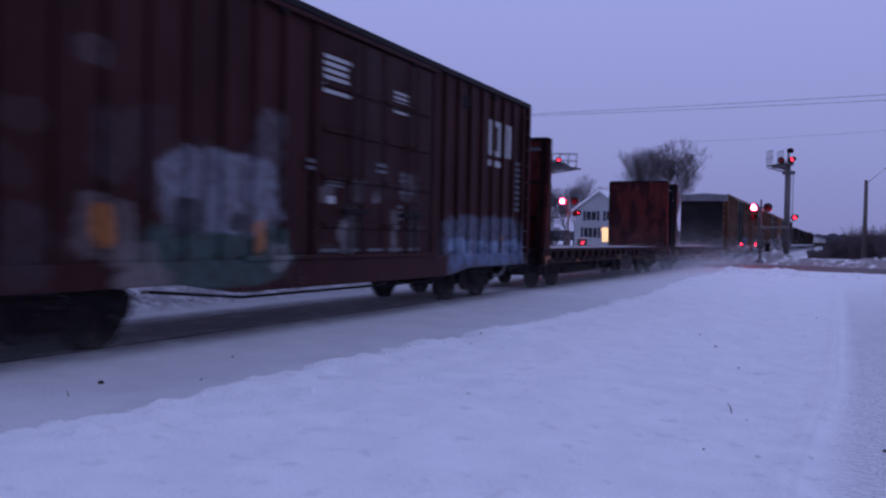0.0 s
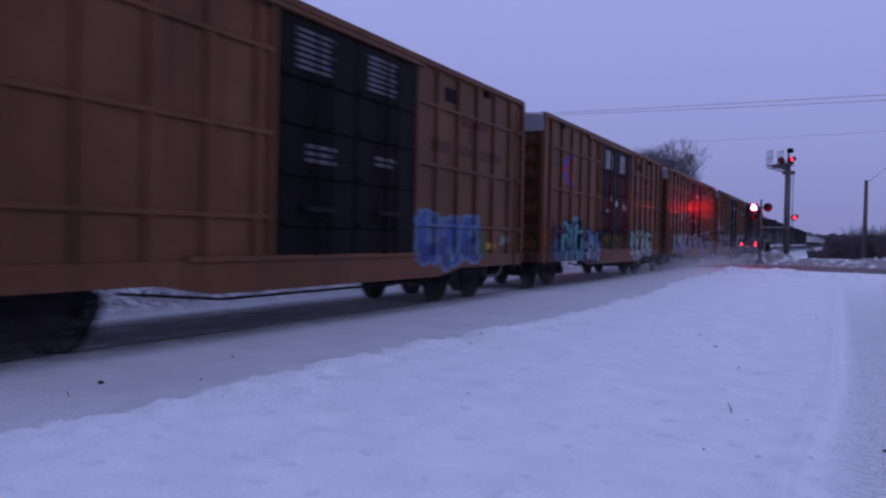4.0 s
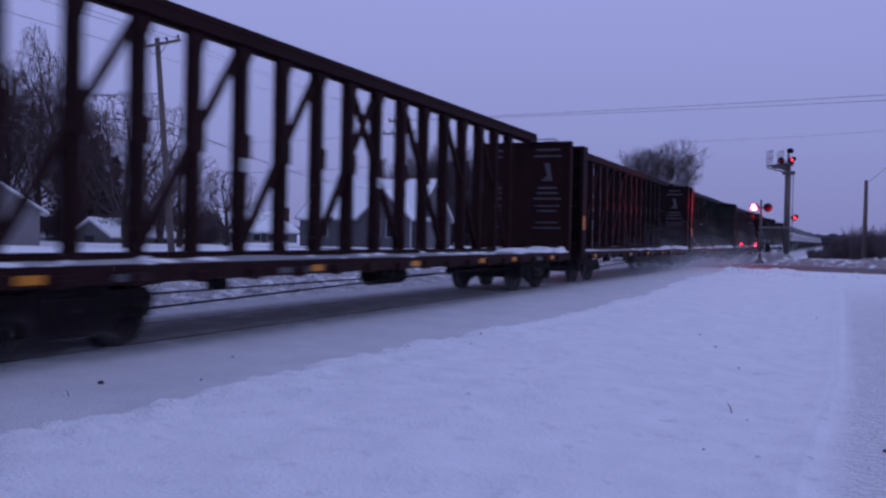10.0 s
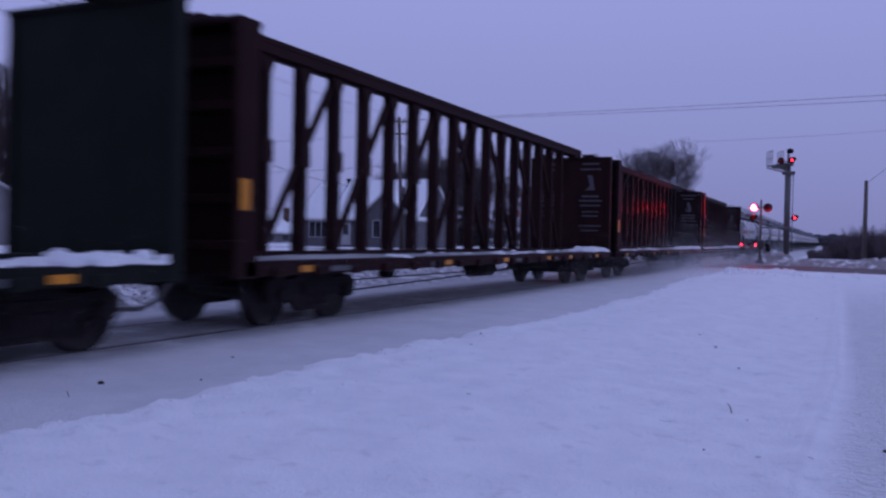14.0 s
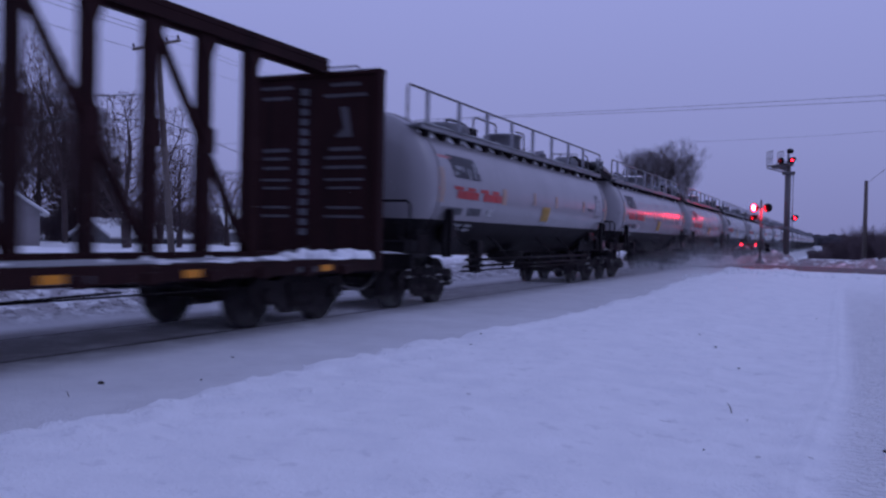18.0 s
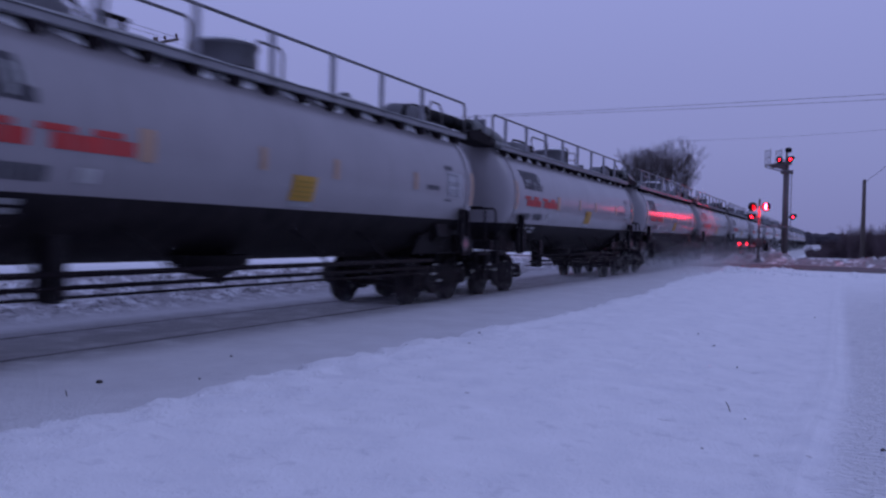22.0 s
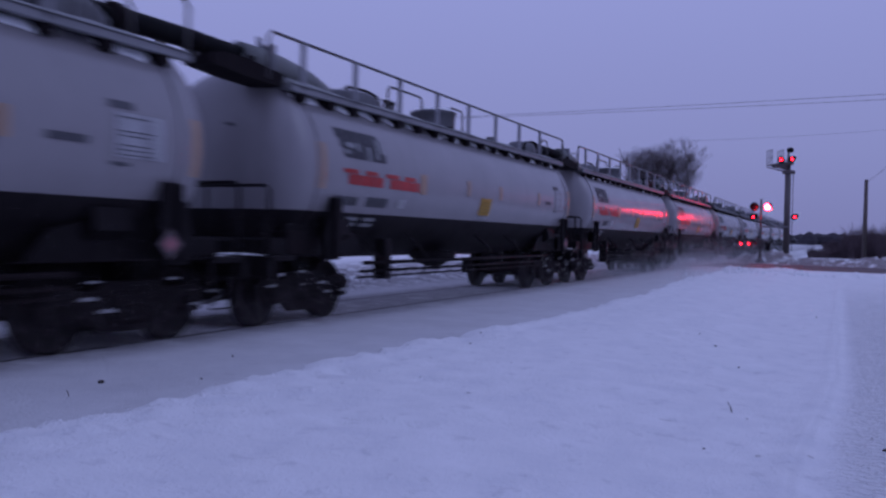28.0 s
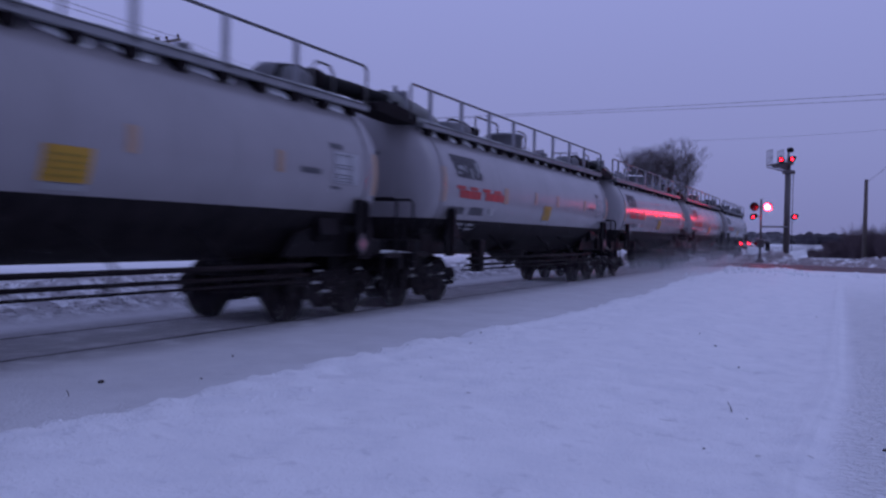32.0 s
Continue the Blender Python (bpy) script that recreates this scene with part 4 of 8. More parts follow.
def drift(x0, x1, y0, y1, z, h, seed, ny=40, nx=8):
    """Snow lying on a deck, thin at its edges and lumpy."""
    rnd = random.Random(seed)
    ox = rnd.random() * 50
    vs, fs = [], []
    for i in range(ny + 1):
        for j in range(nx + 1):
            y, x = y0 + (y1 - y0) * i / ny, x0 + (x1 - x0) * j / nx
            e = min(1, min(i, ny - i) / 2.5) * min(1, min(j, nx - j) / 1.5)
            n = 0.5 + 0.5 * noise.noise(Vector((x * 0.9 + ox, y * 0.7, 0))) + 0.25 * noise.noise(Vector((x * 3, y * 3 + ox, 0)))
            vs.append((x, y, z + h * e * max(0.12, n)))
    for i in range(ny):
        for j in range(nx):
            a = i * (nx + 1) + j
            fs.append((a, a + 1, a + nx + 2, a + nx + 1))
    n = len(vs)
    vs += [(x, y, z - 0.01) for x, y in ((x0, y0), (x1, y0), (x1, y1), (x0, y1))]
    fs.append((n, n + 3, n + 2, n + 1))
    return Shape().add(vs, fs, True)


def bulkhead_flat(y_start, length, paint, face_paint, label, seed, box=False):
    car = thing("bulkhead_flatcar", (TRACK_X, y_start, 0), label, "freight car", "cars of the freight train")
    CARS.append((car, y_start))
    L, W, dz = length, 1.5, 1.05
    plank = Shape().box(-W + 0.06, W - 0.06, -0.13, 0.13, dz - 0.06, dz, 0.006).mesh("deck_plank", M_DECK)
    y = 0.95
    while y < L - 0.9:
        part("deck_plank", plank, None, car, at=(0, y, 0))
        y += 0.27
    part("deck_snow", drift(-W + 0.1, W - 0.06, 0.9, L - 0.8, dz - 0.004, 0.035, seed, 90), M_DECK_SNOW, car, "thin layer of snow on the deck")
    for side in (1, -1):
        x = side * W
        part("side_sill", Shape().box(min(x - side * 0.12, x - side * 0.07), max(x - side * 0.12, x - side * 0.07), 0, L, 0.68, dz), paint, car)
        part("sill_flange", Shape().box(min(x - side * 0.12, x), max(x - side * 0.12, x), 0, L, dz - 0.06, dz + 0.012, 0.008), paint, car)
        part("sill_flange", Shape().box(min(x - side * 0.12, x), max(x - side * 0.12, x), 0, L, 0.655, 0.69, 0.008), paint, car)
        for k in range(23):
            yy = 1.0 + k * (L - 2.0) / 22
            part("stake_pocket", Shape().box(min(x - side * 0.09, x + side * 0.02), max(x - side * 0.09, x + side * 0.02), yy - 0.11, yy + 0.11, 0.80, dz - 0.04, 0.015), paint, car)
            part("tie_eye", Shape().tube([(x - side * 0.06, yy + 0.28, 0.74), (x + side * 0.02, yy + 0.30, 0.77), (x + side * 0.02, yy + 0.48, 0.77), (x - side * 0.06, yy + 0.50, 0.74)], 0.018, 5), M_STEEL, car)
        if side > 0:
            for yy in (3.0, 8.2, 11.2, 15.4):
                part("reflector", Shape().box(x + 0.002, x + 0.012, yy, yy + 0.24, 0.668, 0.728), M_AMBER_DULL, car)
    part("centre_sill", Shape().slab([(0.1, 0.50), (3.3, 0.50), (5.0, 0.24), (L - 5.0, 0.24), (L - 3.3, 0.50), (L - 0.1, 0.50), (L - 0.1, dz - 0.06), (0.1, dz - 0.06)], "x", -0.45, 0.45), M_STEEL, car)
    part("belly_flange", Shape().slab([(3.3, 0.48), (5.0, 0.22), (L - 5.0, 0.22), (L - 3.3, 0.48), (L - 3.3, 0.505), (L - 5.0, 0.245), (5.0, 0.245), (3.3, 0.505)], "x", -0.55, 0.55), M_GALV_DARK, car, "snow-brushed bottom flange of the centre sill")
    for k in range(9):
        yy = 2.6 + k * (L - 5.2) / 8
        part("cross_bearer", Shape().slab([(0.42, 0.45), (1.4, 0.66), (1.4, 0.92), (0.42, 0.92)], "y", yy - 0.03, yy + 0.03), M_STEEL, car)
    part("brake_rod", Shape().tube([(1.2, 2.7, 0.62), (1.25, 3.6, 0.58), (1.2, 4.6, 0.42), (1.1, 6.0, 0.40)], 0.022, 6).tube([(1.1, L - 6.4, 0.42), (1.25, L - 5.3, 0.56), (1.25, L - 4.6, 0.54), (1.2, L - 3.2, 0.40)], 0.03, 6), M_STEEL, car)
    if box:
        part("equipment_box", Shape().box(1.0, 1.36, 9.05, 10.8, 0.25, 0.66, 0.03), M_BLACK_PAINT, car, "black equipment box under the sill")
        patches = ((8.1, 8.8, 0.715, 0.83), (9.5, 9.72, 0.71, 0.84), (9.78, 9.95, 0.72, 0.80))
    else:
        patches = ((4.36, 4.52, 0.70, 0.84), (4.95, 5.1, 0.70, 0.84), (5.5, 6.05, 0.70, 0.85))
    for ya, yb, za, zb in patches:
        part("sill_patch", Shape().box(1.432, 1.44, ya, yb, za, zb), M_FAINT_MARK, car, "pale worn patch of stencils")
    part("brake_cylinder", Shape().cyl((0.8, L * 0.5, 0.5), (0.8, L * 0.5 + 0.8, 0.5), 0.17, n=14), M_STEEL, car)
    for y, k in ((0.0, 1), (L, -1)):
        a, b = y + k * 0.56, y + k * 0.64
        face = part("bulkhead", Shape().box(-1.04, 1.32, min(a, b), max(a, b), dz, 3.90, 0.01), face_paint, car, "tall steel bulkhead at the end of the deck")
        for x in (-0.97, -0.42, 0.13, 0.68, 1.23):
            part("bulkhead_post", Shape().slab([(y + k * 0.10, 0.72), (a, 0.72), (a, 3.90), (a - k * 0.07, 3.90), (a - k * 0.12, 2.6)], "x", x - 0.05, x + 0.05), paint, face)
        for z in (1.85, 2.8):
            rail = part("bulkhead_rail", Shape().box(-1.12, 1.30, min(a - k * 0.1, a), max(a - k * 0.1, a), z - 0.05, z + 0.05, 0.01), paint, face)
            part("rail_snow", Shape().box(-1.0, -0.1, min(a - k * 0.09, a - k * 0.02), max(a - k * 0.09, a - k * 0.02), z + 0.05, z + 0.066, 0.006), M_DECK_SNOW, rail)
        part("bulkhead_cap", Shape().box(-1.10, 1.37, min(a - k * 0.08, b + k * 0.02), max(a - k * 0.08, b + k * 0.02), 3.90, 3.96, 0.012), M_BLACK_PAINT, face)
        for side in (1, -1):
            x = 1.39 if side > 0 else -1.10
            part("bulkhead_cheek", Shape().slab([(y + k * 0.06, 0.72), (b, 0.72), (b, 3.92), (a - k * 0.06, 3.92), (a - k * 0.12, 2.6)], "x", x - 0.07, x + 0.05), face_paint, face)
        ladder(car, M_STEEL, -1.0, y + k * 0.40, 0.8, 3.8, along="x")
    bars(car, M_GREY_MARK, "stencil", 1.505, L - 0.4, L - 0.05, 0.78, 0.95, 2, seed)
    for x in (0.55, 1.05):
        part("stencil", Shape().box(x - 0.18, x + 0.14, 0.545, 0.557, 3.62, 3.70), M_GREY_MARK, car)
    part("reflector", Shape().box(1.502, 1.512, 0.1, 0.5, 0.78, 0.86).box(1.502, 1.512, 0.1, 0.17, 0.62, 0.78), M_AMBER_DULL, car)
    running_gear(car, 2.2, L - 2.2, L)
    return car


bulkhead_flat(21.17, 18.1, P_FLAT_BROWN, P_FLAT_RED, "empty rusty-red bulkhead flatcar with a snow-dusted deck", 31, True)
bulkhead_flat(40.5, 18.3, P_FLAT_BLACK, P_FLAT_BLACK, "empty black bulkhead flatcar with a snow-dusted deck", 33)


# ---- centre-beam flatcars ----
def centrebeam(y_start, paint, label, seed, plain=False):
    car = thing("centerbeam_flatcar", (TRACK_X, y_start, 0), label, "freight car", "cars of the freight train")
    CARS.append((car, y_start))
    L, W, dz = 19.25, 1.48, 0.95
    for side in (1, -1):
        x = side * W
        part("side_sill", Shape().box(min(x, x - side * 0.1), max(x, x - side * 0.1), 0.25, L + 0.1, 0.74, dz, 0.015), paint, car)
        for k in range(18):
            yy = 0.95 + k * (L - 1.9) / 17
            part("winch_pocket", Shape().box(min(x - side * 0.02, x + side * 0.07), max(x - side * 0.02, x + side * 0.07), yy - 0.11, yy + 0.11, 0.72, 0.86, 0.015), paint, car)
        if side > 0:
            for yy in (1.5, 6.4, 9.6, 12.75, 14.75, 17.65):
                part("reflector", Shape().box(x + 0.004, x + 0.014, yy, yy + 0.30, 0.78, 0.87), M_AMBER, car)
        part("deck", Shape().box(min(x * 0.97, side * 0.2), max(x * 0.97, side * 0.2), 0.4, L + 0.1, dz - 0.05, dz - 0.005), M_STEEL, car)
        part("deck_snow", drift(min(side * 0.12, side * 1.46), max(side * 0.12, side * 1.46), 0.55, L + 0.1, dz - 0.01, 0.05, seed + side, 110), M_DECK_SNOW, car, "snow lying along the deck")
    for k in range(8):
        yy = 2.9 + k * (L - 5.8) / 7
        part("cross_bearer", Shape().slab([(-1.4, 0.9), (1.4, 0.9), (1.4, 0.80), (0.3, 0.64), (-0.3, 0.64), (-1.4, 0.80)], "y", yy - 0.05, yy + 0.05), M_STEEL, car)
    part("centre_sill", Shape().slab([(0.2, 0.92), (L - 0.2, 0.92), (L - 0.2, 0.58), (L - 4.2, 0.58), (L - 5.0, 0.64), (5.0, 0.64), (4.2, 0.58), (0.2, 0.58)], "x", -0.22, 0.22), M_STEEL, car)
    part("brake_rod", Shape().tube([(0.9, 2.2, 0.56), (0.9, L - 2.2, 0.56)], 0.012, 6), M_STEEL, car)
    part("brake_rod", Shape().tube([(1.2, 2.2, 0.40), (1.05, L - 5.0, 0.62)], 0.014, 6), M_STEEL, car)
    part("tool_box", Shape().box(0.9, 1.12, 4.78, 5.04, 0.58, 0.76, 0.02), M_STEEL, car)
    part("air_reservoir", Shape().cyl((0.85, 9.15, 0.60), (0.85, 10.35, 0.60), 0.17, n=14), M_STEEL, car)
    part("brake_cylinder", Shape().cyl((0.55, 10.3, 0.62), (0.55, 10.85, 0.62), 0.14, n=12), M_STEEL, car)
    part("brake_valve", Shape().box(0.5, 1.0, 9.5, 9.7, 0.6, 0.86, 0.02), M_STEEL, car)
    # the beam
    xb, ye = 0.28, L + 0.12
    part("top_chord", Shape().box(xb - 0.19, xb + 0.19, 0.5, ye, 4.17, 4.27, 0.01).box(xb - 0.05, xb + 0.05, 0.5, ye, 4.00, 4.17, 0.0), paint, car)
    part("chord_lip", Shape().box(xb + 0.15, xb + 0.19, 0.5, ye, 4.03, 4.17, 0.006), paint, car)
    for k in range(34 if plain else 0):
        yy = 0.8 + k * (L - 1.2) / 33
        part("chord_slot", Shape().box(xb + 0.191, xb + 0.197, yy - 0.12, yy + 0.12, 4.12, 4.155, 0.0), M_GREY_MARK, car)
    part("bottom_chord", Shape().box(xb - 0.12, xb + 0.12, 0.5, ye, dz - 0.01, dz + 0.09, 0.008), paint, car)
    pitch, first = 1.020, 1.25
    ys = [first + pitch * i for i in range(17)]
    off = 9.28 - ys[8]
    ys = [y + off for y in ys]
    for i, y in enumerate(ys):
        part("beam_post", Shape().box(xb - 0.10, xb + 0.10, y - 0.05, y + 0.05, dz + 0.05, 4.05, 0.01).box(xb + 0.095, xb + 0.13, y - 0.075, y + 0.075, dz + 0.05, 4.05, 0.005), paint, car)
        part("gusset", Shape().slab([(y - 0.22, 4.06), (y + 0.22, 4.06), (y + 0.08, 3.75), (y - 0.08, 3.75)], "x", xb + 0.10, xb + 0.125), paint, car)
        part("gusset", Shape().slab([(y - 0.13, 2.75), (y + 0.13, 2.75), (y + 0.13, 2.4), (y - 0.13, 2.4)], "x", xb + 0.131, xb + 0.145), paint, car)

    def strut(a, za, b, zb):
        d = Vector((0, b - a, zb - za))
        m = Matrix.Translation((xb + 0.03, (a + b) / 2, (za + zb) / 2)) @ Vector((0, 1, 0)).rotation_difference(d).to_matrix().to_4x4()
        part("diagonal", Shape().box(-0.05, 0.05, -d.length / 2, d.length / 2, -0.05, 0.05, 0.008, m), paint, car)
    strut(ys[0], 2.55, ys[1], 4.05)
    for i in (1, 3, 5):
        strut(ys[i], 1.0, ys[i + 1], 2.55)
        strut(ys[i + 1], 2.55, ys[i + 2], 4.05)
    strut(ys[7], 1.0, ys[8], 2.6)
    strut(ys[8], 2.6, ys[9], 4.05)
    strut(ys[8], 4.05, ys[9], 2.6)
    strut(ys[9], 2.6, ys[10], 1.0)
    for i in (10, 12, 14):
        strut(ys[i], 4.05, ys[i + 1], 2.55)
        strut(ys[i + 1], 2.55, ys[i + 2], 1.0)
    for i in (5, 9) if seed == 41 else ():
        part("white_label", Shape().box(xb + 0.132, xb + 0.14, ys[i] - 0.085, ys[i] + 0.085, 2.2, 2.5), M_WHITE_MARK, car)
    # bulkheads: sheet between two cheeks, riser ribs outside
    for y, k in ((0.0, 1), (L, -1)):
        a, b = (y + 0.40, y + 0.48) if k > 0 else (ye + 0.06, ye)
        far = -1.36 if k > 0 else -1.14
        p, q = (y + 0.08, b + 0.04) if k > 0 else (ye - 0.04, ye + 0.16)
        rib = y + 0.16 if k > 0 else ye + 0.15
        face = part("bulkhead", Shape().box(far, 1.36, min(a, b), max(a, b), dz - 0.2, 3.97, 0.01), paint, car, "solid end bulkhead")
        for side in (1, -1):
            x = 1.42 if side > 0 else far - 0.06
            part("bulkhead_cheek", Shape().box(x - 0.06, x + 0.06, p, q, 0.72, 4.0, 0.02), paint, face)
        for z in (1.15, 1.75, 2.35, 2.95, 3.5):
            part("bulkhead_rib", Shape().box(far, 1.36, min(rib, a), max(rib, a), z - 0.06, z + 0.06, 0.015), paint, face)
        part("bulkhead_cap", Shape().box(far - 0.12, 1.48, p - 0.02, q + 0.02, 3.97, 4.05, 0.012), paint, face)
        part("cap_handle", Shape().tube([(0.25, (p + q) / 2, 4.05), (0.3, (p + q) / 2, 4.13), (1.0, (p + q) / 2, 4.13), (1.05, (p + q) / 2, 4.05)], 0.015, 6), paint, face)
        ladder(car, M_STEEL, -1.1 * k, (y + 0.1 if k > 0 else ye + 0.2), 0.8, 3.9, along="x")
        inner = b + k * 0.003
        if not plain:
            s = Shape()
            rnd = random.Random(seed + k)
            for x0, x1 in ((0.38, 1.22), (-0.9, -0.25)):
                for z, hh in ((3.80, 0.05), (3.62, 0.05), (2.72, 0.06), (2.58, 0.05), (2.42, 0.05), (2.22, 0.04), (2.08, 0.04), (1.75, 0.04), (1.6, 0.04)):
                    w = (x1 - x0) * (0.65 + 0.35 * rnd.random())
                    c = (x0 + x1) / 2
                    s.box(c - w / 2, c + w / 2, min(inner, inner + k * 0.006), max(inner, inner + k * 0.006), z, z + hh)
            tagged(part("stencil", s, M_FAINT_MARK, face), kind="stuff")
            s = Shape()
            s.slab([(0.70, 3.45), (0.86, 3.45), (0.95, 2.95), (0.62, 2.95), (0.78, 3.1)], "y", min(inner, inner + k * 0.006), max(inner, inner + k * 0.006))
            part("emblem", s, M_FAINT_MARK, face, "small pale emblem shape")
            s = Shape()
            for z in np.arange(1.3, 3.8, 0.17):
                s.box(-0.08, 0.08, min(inner, inner + k * 0.006), max(inner, inner + k * 0.006), z, z + 0.11)
            if seed in (44, 56) and k < 0:
                tagged(part("stencil", s, M_GREY_MARK, car), kind="stuff")
        if k > 0:
            part("reflector", Shape().box(1.482, 1.492, 0.13, 0.32, 1.6, 2.0), M_AMBER, face, "amber reflector strip")
    first_car = seed == 41
    part("snow_drift", drift(-1.0 if first_car else -0.3, 1.3, L - (2.9 if first_car else 1.3), L + 0.1, dz, 0.14 if first_car else 0.11, seed + 7, 18, 14), M_SNOW, car, "small heap of snow against the bulkhead")
    # broken crusts of snow about the pockets and against the bulkhead
    rnd, s = random.Random(seed + 3), Shape()
    for k in range(70):
        yy = rnd.uniform(0.7, L - 0.2) if k % 2 else L - abs(rnd.gauss(0, 1.1))
        xx = rnd.uniform(1.0, 1.44) if k % 3 else rnd.uniform(0.4, 1.1)
        r, hh = rnd.uniform(0.05, 0.19), rnd.uniform(0.02, 0.10) * (1.6 if yy > L - 1.6 else 0.7)
        turn = Matrix.Translation((xx, yy, dz - 0.01)) @ Matrix.Rotation(rnd.random() * 6, 4, "Z") @ Matrix.Diagonal((0.7, 1.3, 1, 1))
        s.lathe([(r, 0.0), (r * rnd.uniform(0.8, 1.0), hh * 0.6), (r * rnd.uniform(0.3, 0.7), hh), (0.001, hh * 1.05)], turn, 7)
    tagged(part("snow_crust", s, M_SNOW, car, "broken crusts of snow on the deck"), kind="stuff")
    for k in range(5):
        yy = 2.4 + k * 3.6 + rnd.uniform(-0.5, 0.5)
        part("sill_patch", Shape().box(W + 0.003, W + 0.009, yy, yy + rnd.uniform(0.4, 0.8), 0.77, 0.85), M_GREY_MARK, car)
    running_gear(car, 2.1 if plain else 2.55, L - 1.45, L)
    return car


P_BEAM_BROWN = car_paint("brown_centerbeam_paint", (0.026, 0.0108, 0.0112), (0.007, 0.005, 0.005), 0.5, 0.6)
P_BEAM_DARK = car_paint("dark_brown_centerbeam_paint", (0.0175, 0.0105, 0.0112), (0.024, 0.016, 0.016), 0.4, 0.6)
P_BEAM_GREEN = car_paint("dark_green_centerbeam_paint", (0.015, 0.0165, 0.0145), (0.011, 0.0115, 0.0108), 0.5, 0.6)
LB = "empty dark brown centerbeam lumber flatcar with snow on deck"
for i, (y, p, lab, pl) in enumerate(((145.4, P_BEAM_BROWN, LB, False), (166.0, P_BEAM_DARK, LB, False), (186.4, P_BEAM_GREEN, "empty dark green centerbeam lumber flatcar with snow on deck", True),
                                     (206.8, P_BEAM_BROWN, LB, False), (227.2, P_BEAM_DARK, LB, False), (247.6, P_BEAM_BROWN, LB, False))):
    centrebeam(y, p, lab, 41 + i * 3, pl)


# ---- tank cars ----
def tank_paint():
    N = Nodes("tank_paint", 0.28)
    N.link(N.math("ADD", 0.06, N.math("MULTIPLY", N.smooth(N.xyz()[2], 1.645, 1.655), 0.44)), N.bsdf.inputs["Specular IOR Level"])
    X, Y, Z = N.xyz()
    big, streak, grain = N.noise(0.8, 4), N.noise(1.0, 4, N.scaled((4, 4, 0.3))), N.noise(22, 3)
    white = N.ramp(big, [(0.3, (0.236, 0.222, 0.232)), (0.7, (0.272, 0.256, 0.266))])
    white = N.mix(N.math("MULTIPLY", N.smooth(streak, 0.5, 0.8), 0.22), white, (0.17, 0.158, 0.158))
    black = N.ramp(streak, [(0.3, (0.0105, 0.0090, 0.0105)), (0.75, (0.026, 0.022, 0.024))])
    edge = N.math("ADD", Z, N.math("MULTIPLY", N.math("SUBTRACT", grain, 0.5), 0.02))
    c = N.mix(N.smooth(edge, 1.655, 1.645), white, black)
    N.bump(big, 0.05, 0.01)
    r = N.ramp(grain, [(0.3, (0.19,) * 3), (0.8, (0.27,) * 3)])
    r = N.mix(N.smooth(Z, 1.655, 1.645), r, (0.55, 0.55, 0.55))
    return N.done(c, r)


M_TANK = tank_paint()
M_TANK_TOP = worn("tank_fittings_grey", (0.13, 0.13, 0.14), (0.05, 0.045, 0.045), 0.6, 0.6)
M_PLACARD_INK = worn("placard_ink", (0.26, 0.17, 0.02), (0.2, 0.13, 0.02), 0.3, 0.5)
M_TANK_MARK = worn("pale_tank_stencil", (0.26, 0.265, 0.27), (0.2, 0.2, 0.2), 0.4, 0.5)
M_FROSTED = worn("frosted_post", (0.24, 0.24, 0.26), (0.15, 0.15, 0.16), 0.4, 0.6)
M_EMBLEM = worn("dark_grey_emblem", (0.035, 0.034, 0.042), (0.06, 0.058, 0.066), 0.5, 0.5)
M_JACKET = worn("grey_green_jacket", (0.17, 0.175, 0.17), (0.1, 0.1, 0.1), 0.4, 0.5)
TR, TZ, TL = 1.42, 2.31, 13.95       # shell radius, axis height, length


